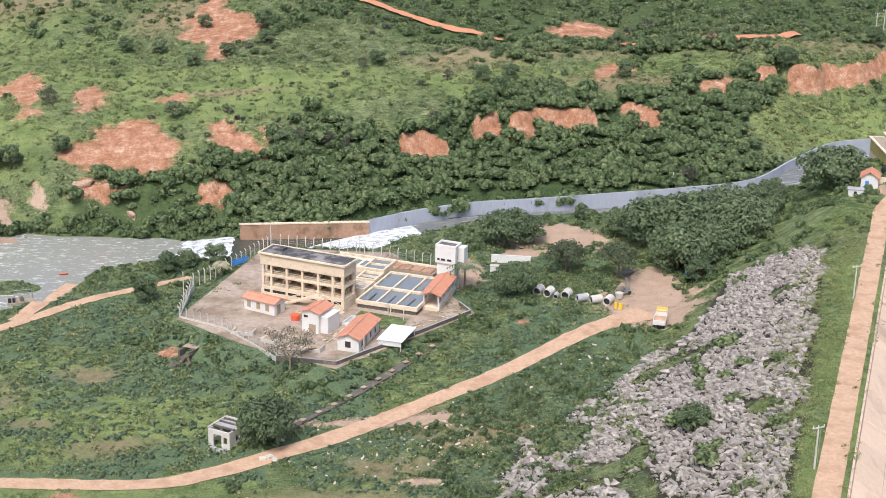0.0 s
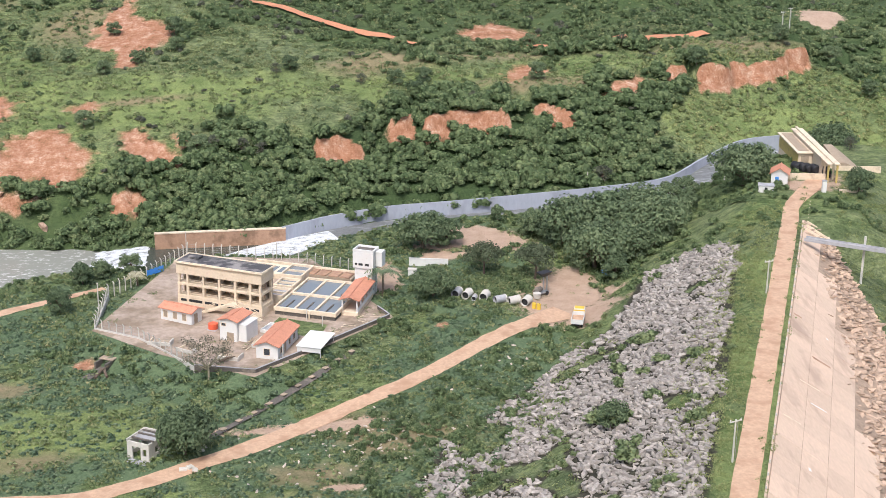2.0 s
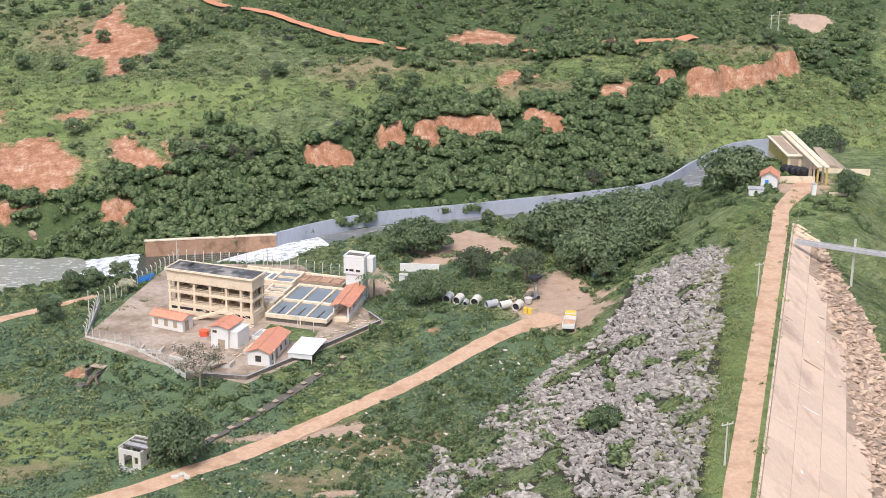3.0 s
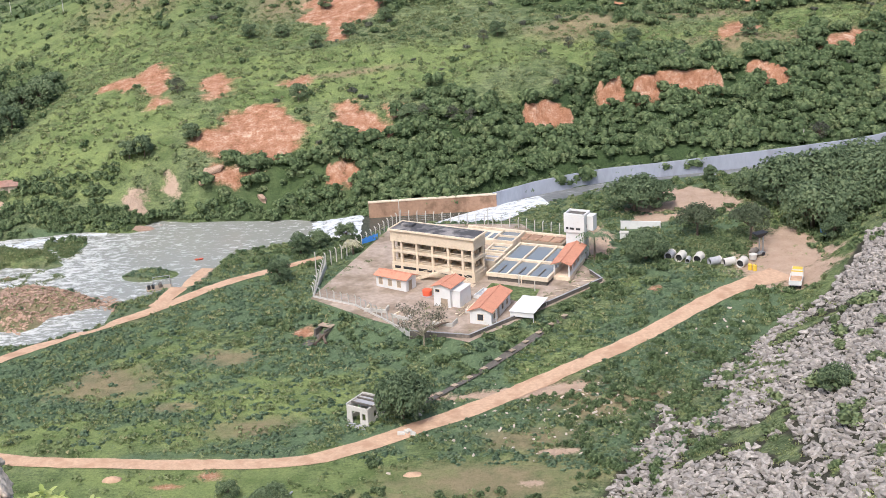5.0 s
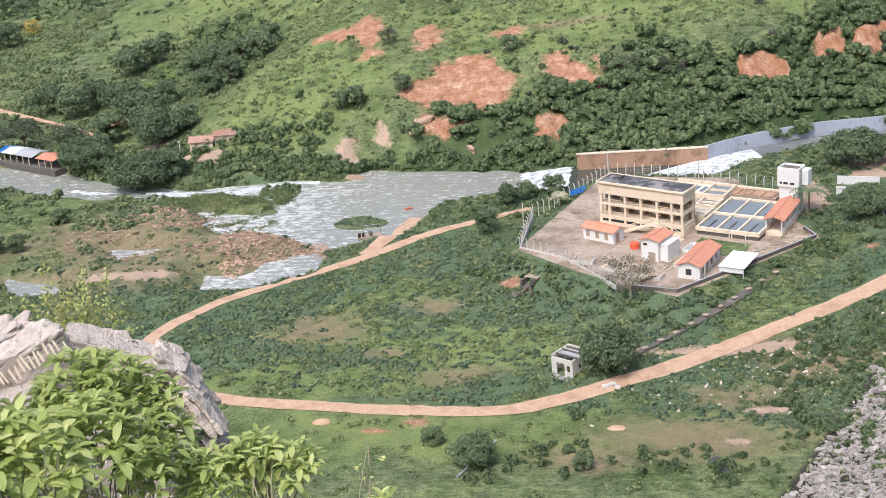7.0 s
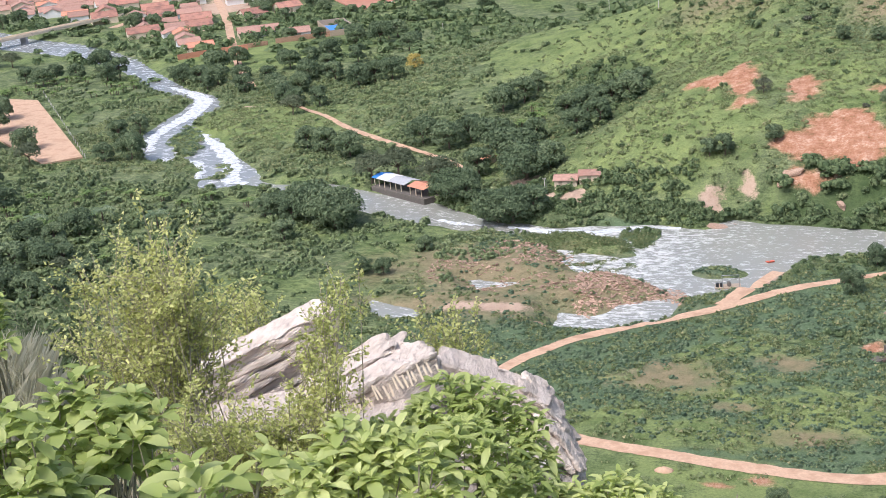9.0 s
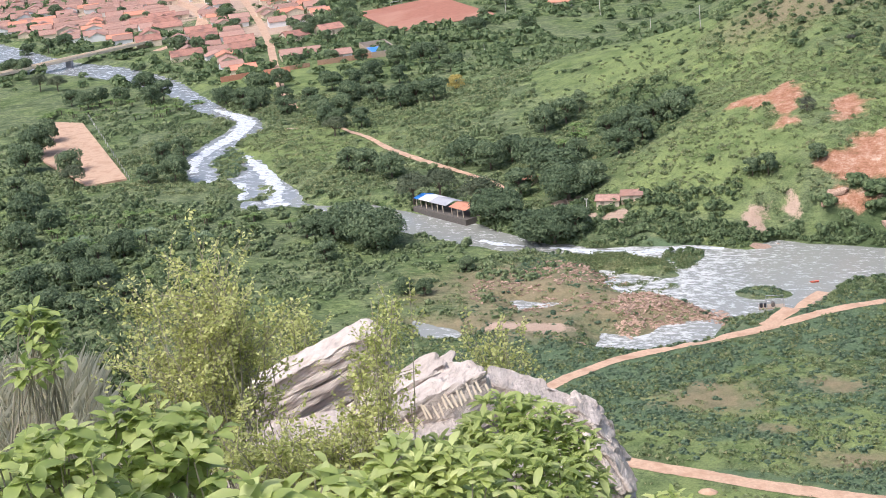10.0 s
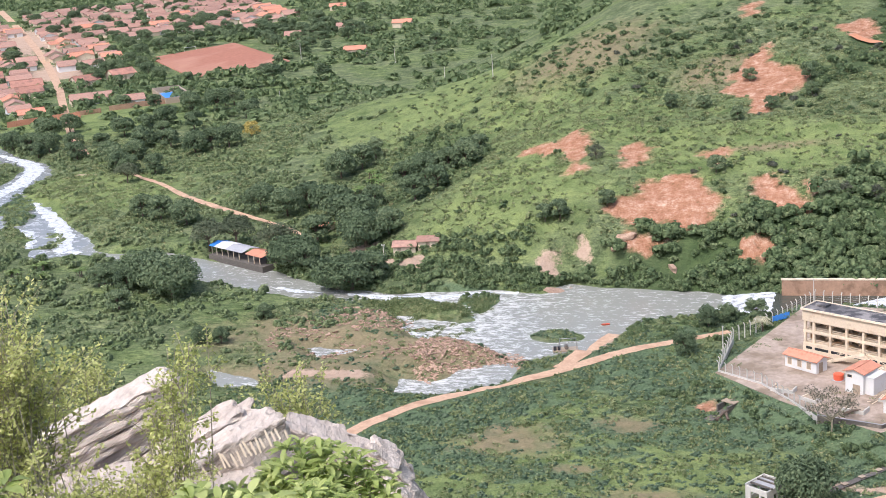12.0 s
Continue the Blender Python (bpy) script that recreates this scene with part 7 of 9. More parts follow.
def truck():
    x, y = 63.0, 251.0
    t = thing("dump_truck", pose(x, y, float(terrain(x, y)) + 0.15, 0, 0, -18), "parked dump truck with white bed and yellow cab", "truck")
    part("chassis", Shape().box(-0.5, 0.5, 0.2, 6.6, 0.7, 1.0, 0.03), BLACK, t)
    bed = Shape().box(-1.15, 1.15, 0, 4.3, 1.05, 1.2, 0.02).box(-1.2, -1.1, 0, 4.3, 1.2, 2.0, 0.02).box(1.1, 1.2, 0, 4.3, 1.2, 2.0, 0.02).box(-1.09, 1.09, 0, 0.1, 1.2, 2.0, 0.02).box(-1.09, 1.09, 4.2, 4.3, 1.2, 2.25, 0.02)
    part("tipper_bed", bed, WHITE, t)
    part("load", Shape().box(-1.08, 1.08, 0.12, 4.18, 1.2, 1.5, 0.1), DIRT, t, "brown soil in the bed")
    cab = part("cab", Shape().rings([[(-1.1, 4.6, 0.8), (1.1, 4.6, 0.8), (1.1, 6.6, 0.8), (-1.1, 6.6, 0.8)], [(-1.1, 4.6, 1.7), (1.1, 4.6, 1.7), (1.1, 6.65, 1.7), (-1.1, 6.65, 1.7)], [(-1.02, 4.65, 2.6), (1.02, 4.65, 2.6), (1.02, 6.25, 2.6), (-1.02, 6.25, 2.6)]]), WHITE, t)
    part("roof_panel", Shape().box(-0.95, 0.95, 4.7, 6.1, 2.6, 2.68, 0.02), YELLOW, cab)
    part("hood_stripe", Shape().box(-1.12, 1.12, 4.56, 4.6, 1.6, 2.4), YELLOW, cab)
    part("windscreen", Shape().add([(-0.9, 6.64, 1.78), (0.9, 6.64, 1.78), (0.88, 6.32, 2.5), (-0.88, 6.32, 2.5)], [(0, 1, 2, 3)]), GLASS, cab)
    for xx in (-1.05, 0.8):
        for yy in (0.9, 2.1, 5.6):
            w = part("wheel", Shape().tube([(xx, yy, 0.5), (xx + 0.28, yy, 0.5)], 0.5, 16), BLACK, t)
            part("rim", Shape().tube([(xx - 0.01, yy, 0.5), (xx + 0.29, yy, 0.5)], 0.24, 10), STEEL, w)


truck()


def loader():
    x, y = 60.6, 271.2
    t = thing("concrete_mixer", pose(x, y, float(terrain(x, y)), 0, 0, 30), "rusty dark loading machine with raised hopper", "machine")
    part("frame", Shape().box(-1.2, 1.2, -0.6, 0.6, 0.4, 0.7, 0.03).box(-0.1, 0.1, -0.1, 0.1, 0.7, 4.6).box(0.9, 1.1, -0.1, 0.1, 0.4, 4.4), STEEL, t)
    part("hopper", Shape().rings([[(-1.4, -0.9, 4.9), (1.6, -0.9, 4.9), (1.6, 0.9, 4.9), (-1.4, 0.9, 4.9)], [(-0.4, -0.3, 3.9), (0.6, -0.3, 3.9), (0.6, 0.3, 3.9), (-0.4, 0.3, 3.9)]]), BLACK, t)
    part("drum", Shape().tube([(-2.2, 0, 0.9), (-1.5, 0, 1.2), (-0.5, 0, 1.5)], [0.5, 0.8, 0.45], 14), WALL_DARK, t)
    part("bucket", Shape().tube([(-2.6, -1.1, 0.1), (-2.6, -1.1, 1.2)], [0.7, 0.85], 14), FENCE, t)
    for yy in (-0.7, 0.6):
        part("wheel", Shape().tube([(0.6, yy, 0.4), (0.6, yy + 0.2, 0.4)], 0.4, 12), BLACK, t)
    x, y = 75.7, 279.4
    s = thing("site_sign", pose(x, y, float(terrain(x, y)), 0, 0, -20), "bright blue board on two posts", "sign")
    part("board", Shape().box(-0.7, 0.7, -0.04, 0.04, 0.5, 1.9, 0.02), BLUE, s)
    for xx in (-0.5, 0.5):
        part("post", Shape().box(xx - 0.05, xx + 0.05, 0.05, 0.13, -0.3, 1.9), BARK, s)
    w = thing("white_wall", pose(35.2, 291.5, 1.2, 0, 0, -12), "low white wall standing against the bank", "wall")
    part("panel", Shape().box(0, 8.5, 0, 0.25, -0.6, 1.9, 0.03), WHITE, w)
    part("cap", Shape().box(-0.05, 8.55, -0.05, 0.3, 1.9, 2.0, 0.02), WHITE, w)
    k = thing("concrete_block", pose(34.4, 286.4, 0.9, 0, 0, -12), "small white block beside the wall", "block")
    part("body", Shape().box(0, 1.8, 0, 1.2, -0.4, 1.3, 0.05), WHITE, k)
    part("top", Shape().box(-0.1, 1.9, -0.1, 1.3, 1.3, 1.42, 0.03), FENCE, k)


loader()


def ruin():
    x, y = -19.6, 213.5
    r = thing("ruined_hut", pose(x, y, float(terrain(x, y)) - 0.1, 0, 0, -32), "roofless stained pale hut with dark beams and window holes", "hut")
    H = 3.1
    # walls with real openings, built of piers and lintels
    def wall(m, L, holes):
        s = Shape(m)
        at = 0
        for a, w, z0, z1 in holes:
            s.box(at, a, 0, 0.25, -0.6, H)
            s.box(a, a + w, 0, 0.25, -0.6, z0).box(a, a + w, 0, 0.25, z1, H)
            at = a + w
        s.box(at, L, 0, 0.25, -0.6, H)
        part("wall", s, FENCE, r, "stained pale wall")
    wall(pose(0, 0, 0), 4.2, [(1.0, 1.6, 0.0, 2.3), (3.0, 0.7, 0.9, 2.1)])
    wall(pose(0.25, 0.26, 0, 0, 0, 90), 4.4, [(0.8, 0.9, 1.0, 2.1), (2.6, 0.8, 1.0, 2.1)])
    wall(pose(4.2, 0.26, 0, 0, 0, 90), 4.4, [(1.5, 1.0, 0.9, 2.1)])
    wall(pose(0, 4.7, 0), 4.2, [(1.5, 1.1, 0.9, 2.1)])
    part("floor", Shape().box(0.25, 3.95, 0.25, 4.7, -0.5, 0.05), CONCRETE, r)
    for yy in (1.1, 2.9, 4.1):
        part("beam", Shape().box(-0.1, 4.3, yy, yy + 0.28, H, H + 0.25, 0.02), WALL_DARK, r)
    part("ceiling_slab", Shape().box(0.3, 4.0, 1.4, 4.2, H - 0.25, H - 0.05), CONCRETE, r)
    part("parapet", Shape().box(-0.1, 0.15, 0, 4.9, H, H + 0.3, 0.02).box(-0.1, 4.3, 4.75, 5.0, H, H + 0.3, 0.02), FENCE, r)
    part("doorstep", Shape().box(0.6, 4.4, -1.4, -0.05, -0.6, 0.15, 0.04), CONCRETE, r)
    for n in range(10):
        k = 0.2 + n / 9 * 0.99
        px, py = -9.2 + 24 * k, 216.0 + 27.5 * k
        c = thing("channel_lid", pose(px, py, float(terrain(px, py)) + 0.45, 0, 0, 48), "concrete lid over the drainage channel", "slab", group="channel lids")
        part("lid", Shape().box(-0.55, 0.55, -0.45, 0.45, 0, 0.14, 0.03), SHADE_IN, c)
        part("support", Shape().box(-0.45, 0.45, -0.36, 0.36, -0.9, 0.0), WALL_DARK, c)
    ch = [(-9.5 + 24 * k, 215.5 + 27.5 * k, 0.6) for k in (0.05, 0.3, 0.6, 0.9, 1.15)]
    tagged(new("drain_channel", ribbon("drain_channel", ch, (-1, 0, 1), WALL_DARK, 0.35, 0.15)), "dark stone drainage channel through the grass", "channel", kind="structure")
    for n, (px, py) in enumerate(((-10.6, 207.6), (-9.6, 208.3), (-8.8, 207.5), (-8.0, 214.5), (-7.4, 215.6))):
        b = solo("rubble_block", Shape(pose(px, py, float(terrain(px, py)), 12 * n, 9 * n, 50 * n)).box(-0.6, 0.6, -0.4, 0.4, -0.2, 0.5, 0.06), FENCE, "broken pale masonry block beside the tree", "block", group="masonry blocks")


ruin()


def dead_logs():
    for x, y, L, a in ((-27.6, 246.3, 4.5, 60), (-26.2, 252.5, 2.5, 10), (-25.5, 246.5, 3, 100), (-5, 243.5, 3, 20)):
        s = Shape(pose(x, y, float(terrain(x, y)) + 0.35, 0, -8, a))
        s.tube([(0, 0, 0), (L * 0.5, 0.2, 0.2), (L, 0, 0.1)], [0.3, 0.24, 0.1], 8).tube([(L * 0.4, 0.1, 0.1), (L * 0.7, 0.9, 0.8)], [0.12, 0.04], 6)
        solo("fallen_trunk", s, BARK, "fallen brown tree trunk among the herbs", "log", group="fallen trunks")
    s = Shape()
    px = [(-31.0, 178.5), (-26.5, 189.5)]
    s.tube([(x, y, float(terrain(x, y)) + 0.25) for x, y in px], 0.16, 7)
    solo("water_pipe", s, CONCRETE, "thin grey pipe lying across the grass", "pipe")


dead_logs()


def scattered_rocks():
    g = thing("field_stones", pose(0, 0, 0), "pale stones scattered on the dry ground below the road", "stones", kind="structure")
    r = np.random.default_rng(12)
    x, y = r.normal(14, 12, 260), r.normal(212, 6, 260)
    x[200:], y[200:] = r.normal(50, 10, 60), r.normal(236, 6, 60)
    ok = (dam_q(x, y)[0] < -38) & (clear(x, y) > 0)
    x, y = x[ok], y[ok]
    k = r.uniform(0.15, 0.6, len(x)) ** 1.3 * 1.3
    stone_field("small_stones", list(zip(x, y, terrain(x, y) + 0.1 * k, k)), CRAG, g, 80, "small pale stones")
    b = thing("river_rubble", pose(0, 0, 0), "brown broken stones on the river bar", "stones", kind="structure")
    n = 24000
    x, y = r.uniform(-142, -58, n), r.uniform(255, 312, n)
    dense = margin(x, y, RUBBLE_BAR) < 3 * (vnoise(x / 3, y / 3, 51) - 0.6)
    loose = (((x + 113) / 22) ** 2 + ((y - 290) / 17) ** 2 < 1) * 0.32 * sm(0.42, 0.7, vnoise(x / 5, y / 5, 53)) + 0.3 * (margin(x, y, STONY_BAR) < 0) * (vnoise(x / 3, y / 3, 54) > 0.5)
    keep = dense | (r.random(n) < loose)
    keep &= along(x, y, ROAD_B)[0] > 4
    x, y = x[keep], y[keep]
    o = np.argsort(np.hypot(x, y))
    x, y = x[o], y[o]
    k = r.uniform(0.25, 1.0, len(x)) ** 1.7 * 0.95
    z = np.maximum(terrain(x, y), WATER - 0.18)
    stone_field("rubble", list(zip(x, y, z + 0.1 * k, k)), RUBBLE, b, 260, "joined rubble farther off", 0.6)


scattered_rocks()


# ---------------------------------------------------------------- odd heaps and wet spots by the road
def heap(x, y, r, h, mat, label, seed):
    n, rings = 16, []
    for k in (1.0, 0.8, 0.55, 0.3, 0.1):
        rings.append([(x + r * k * (1 + 0.3 * (float(vnoise(i * 0.7, k * 2, seed)) - 0.5)) * math.cos(6.283 * i / n), y + r * 0.7 * k * math.sin(6.283 * i / n),
                       float(terrain(x, y)) - 0.15 + h * (1 - k) ** 0.8 + 0.12 * float(vnoise(i * 1.3, k * 5, seed))) for i in range(n)])
    return solo("sand_heap", Shape().rings(rings), mat, label, "heap", group="heaps", smooth=True)


heap(-55.0, 196.5, 1.7, 0.8, DIRT, "small heap of pale orange sand beside the road", 3)
heap(-8.5, 193.5, 1.6, 0.5, DIRT, "low heap of pale sand on dry ground", 4)
puddle = [(6.5 + 1.5 * math.cos(a) * (1 + 0.2 * math.sin(3 * a)) - 0.5 * math.sin(a), 182 + 2.4 * math.sin(a)) for a in (6.283 * i / 18 for i in range(18))]
solo("puddle", Shape().prism(puddle, -4.4, float(max(terrain(np.array([p[0] for p in puddle]), np.array([p[1] for p in puddle])))) + 0.02), POOL_WATER, "shallow dark puddle on the dry flat", "water", kind="structure")


o = thing("drain_outlet", pose(-26.2, 251.5, float(terrain(-26.2, 251.5)), 0, 0, -30), "small dark masonry drain outlet with a brown slab on top", "drain")
part("side_wall", Shape().box(-1.3, -0.9, -1.5, 1.5, -0.5, 1.1, 0.04), WALL_DARK, o)
part("side_wall", Shape().box(0.9, 1.3, -1.5, 1.5, -0.5, 1.1, 0.04), WALL_DARK, o)
part("back_wall", Shape().box(-0.89, 0.89, 1.1, 1.5, -0.5, 1.1, 0.04), WALL_DARK, o)
part("cover_slab", Shape().box(-1.5, 1.5, 0.2, 1.8, 1.1, 1.3, 0.04), SHADE_IN, o, "brown cover slab")
part("apron", Shape().box(-0.9, 0.9, -6, 1.1, -0.6, -0.1, 0.04), WALL_DARK, o)


# ---------------------------------------------------------------- dam crest and gates
def pole(x, y, h, arm, label, lean=0, z=None):
    p = thing("utility_pole", pose(x, y, float(terrain(x, y)) if z is None else z, lean, 0, 20), label, "pole", group="utility poles")
    part("shaft", Shape().tube([(0, 0, -0.5), (0, 0, h)], [0.15, 0.10], 8), FENCE, p)
    if arm:
        part("crossarm", Shape().box(-arm, arm, -0.06, 0.06, h - 0.25, h - 0.1, 0.01), FENCE, p)
        for x0 in (-arm + 0.1, 0.0, arm - 0.1):
            part("insulator", Shape().tube([(x0, 0, h - 0.1), (x0, 0, h + 0.12)], [0.05, 0.08], 6), WHITE, p)
        part("stay", Shape().tube([(0.45, 0.05, -0.3), (0.42, 0.05, h - 0.25)], 0.03, 5), STEEL, p)


for x, y, hgt, arm, label in ((62.2, 161.5, 6.0, 0.95, "pale pole with crossarm on the dam crest"), (90, 224.5, 6.0, 0.95, "pale pole with crossarm on the dam crest"), (114.5, 318.5, 5, 0, "plain pole beside the spillway"), (159.8, 405.2, 6.0, 0.8, "pale power pole on the far hill"),
                              (162.6, 406.5, 7.0, 0.9, "tall pale power pole on the far hill"), (86, 339, 3.5, 0, "short pole at the chute wall"), (-133, 497, 9, 0, "pale pole on the far road"), (-188, 618, 8, 0, "pale pole on the far road"), (-246, 720, 8, 0, "pale pole near the town"),
                              (-262, 600, 6, 0, "pale pole in the scrub"), (-310, 745, 9, 0, "goal-side lamp pole at the red field"), (-125.4, 345, 4, 0.5, "short pole beside the farm house")):
    pole(x, y, hgt, arm, label)


def gates():
    g = thing("gate_building", pose(129.6, 294, CREST, 0, 0, -8), "long cream and yellow gate house with a flat two-level roof", "building")
    part("body", Shape().box(-3.0, 0.2, 14.5, 34, -6, 3.3), CREAM, g)
    part("ochre_side", Shape().box(-3.12, -3.005, 14.7, 33.8, 0.3, 3.0), OCHRE, g, "ochre painted side wall")
    part("roof", Shape().box(-3.5, 0.25, 14, 34.6, 3.3, 3.6, 0.05), CREAM_PALE, g)
    part("roof_sheet", Shape().box(-2.8, -0.4, 15.5, 33.5, 3.6, 3.7, 0.03), SHADE_IN, g, "brownish roof covering")
    part("crane_hall", Shape().box(0.3, 2.3, 7, 34.5, -6, 4.2), CREAM, g)
    part("hall_stripe", Shape().box(2.305, 2.4, 7.2, 34.3, 2.6, 4.0), OCHRE, g, "ochre painted band")
    part("upper_roof", Shape().box(-0.1, 2.8, 0, 35.4, 4.2, 4.55, 0.05), CREAM_PALE, g)
    part("roof_beam", Shape().box(1.0, 1.5, -0.3, 35.6, 4.55, 4.95, 0.04), CREAM_PALE, g)
    for x in (0.3, 2.3):
        for y in (0.5, 3.6):
            part("column", Shape().box(x - 0.2, x + 0.2, y - 0.2, y + 0.2, -0.2, 4.2, 0.03), OCHRE if y < 1 else CREAM, g)
    part("machine", Shape().box(0.6, 2.0, 4.2, 6.4, -0.2, 1.8, 0.1), DARK, g, "dark winch under the roof")
    part("doorway", Shape().box(0.8, 1.8, 6.92, 6.996, 0, 2.2), DARK, g)
    part("window", Shape().box(-2.4, -0.6, 14.42, 14.496, 1.0, 2.6), SHADE_IN, g)
    a = thing("block_annex", pose(137.0, 306, CREST, 0, 0, -8), "grey sloped concrete block beside the gate house", "block")
    part("body", Shape().rings([[(0, 0, -1), (7, 0, -1), (7, 13, -1), (0, 13, -1)], [(0, 0, 1.6), (2.0, 0, 1.6), (2.0, 13, 2.8), (0, 13, 2.8)]]), SHADE_IN, a)
    part("wall", Shape().box(-3, 10, -1.2, -0.9, -0.5, 1.1, 0.03), CREAM_PALE, a)
    for n in range(4):
        t = thing("black_tank", pose(127.4 + n * 1.1, 304.6 - n * 0.85, CREST, 0, 0, 12), "black ribbed cylinder stored at the gates", "tank", group="black tanks")
        part("shell", Shape().tube([(0, 0, 1.0), (0, 0.15, 1.0), (0, 2.3, 1.0), (0, 2.45, 1.0)], [0.8, 1.0, 1.0, 0.8], 18), BLACK, t)
        for y in (0.6, 1.2, 1.8):
            part("rib", Shape().tube([(0, y - 0.06, 1.0), (0, y + 0.06, 1.0)], 1.05, 18), BLACK, t)
    house("keeper_house", pose(116.6, 294.2, CREST, 0, 0, -24), 3.6, 4.6, 2.7, 1.1, "white keeper's house with red tile roof and blue door", axis="y",
          windows=[("right", 1.6, 0.9, 0.9, 1.8)], doors=())
    part("blue_door", Shape(pose(116.6, 294.2, CREST, 0, 0, -24)).box(0.9, 1.7, -0.08, -0.01, 0, 1.9), BLUE, None)
    tagged(bpy.data.objects["blue_door"], "blue painted door of the keeper's house", "door")
    h = thing("pump_shed", pose(111.6, 288.2, CREST, 0, 0, -20), "low white shed with a flat top", "shed")
    part("body", Shape().box(0, 3.2, 0, 2.2, -0.6, 1.5, 0.03), WHITE, h)
    part("slab", Shape().box(-0.15, 3.35, -0.15, 2.35, 1.5, 1.64, 0.02), CONCRETE, h)
    part("opening", Shape().box(1.3, 1.9, -0.05, -0.004, 0.2, 1.2), DARK, h)
    p = thing("gate_pillar", pose(126.2, 287.2, CREST, 0, 0, -10), "white square gate pillar beside the road", "pillar")
    part("shaft", Shape().box(-0.45, 0.45, -0.45, 0.45, -0.3, 2.5, 0.03), WHITE, p)
    part("cap", Shape().box(-0.55, 0.55, -0.55, 0.55, 2.5, 2.65, 0.02), CONCRETE, p)
    l = thing("low_wall", pose(129.5, 286.5, CREST, 0, 0, -14), "low cream wall by the gates", "wall", kind="structure")
    part("panel", Shape().box(0, 5, 0, 0.2, -0.3, 0.7, 0.03), CREAM_PALE, l)
    part("panel", Shape(pose(-10.5, 9.5, 0, 0, 0, 4)).box(0, 9, 0, 0.2, -0.3, 1.5, 0.03), CREAM_PALE, l)
    b = thing("foot_bridge", pose(108.2, 252.6, CREST, 0, 0, -36), "narrow grey concrete footbridge over the dam face", "bridge")
    part("deck", Shape().box(0, 46, -0.8, 0.8, 0.35, 0.75, 0.04), CONCRETE, b)
    for y in (-0.78, 0.7):
        part("edge_beam", Shape().box(0, 46, y, y + 0.08, 0.75, 1.05, 0.01), CONCRETE, b)
    for x, top in ((11.2, 2.6), (26, 2.6)):
        part("pier", Shape().tube([(x, 0.95, -13), (x, 0.95, top)], 0.24, 10), FENCE, b, "slim round pier")


gates()


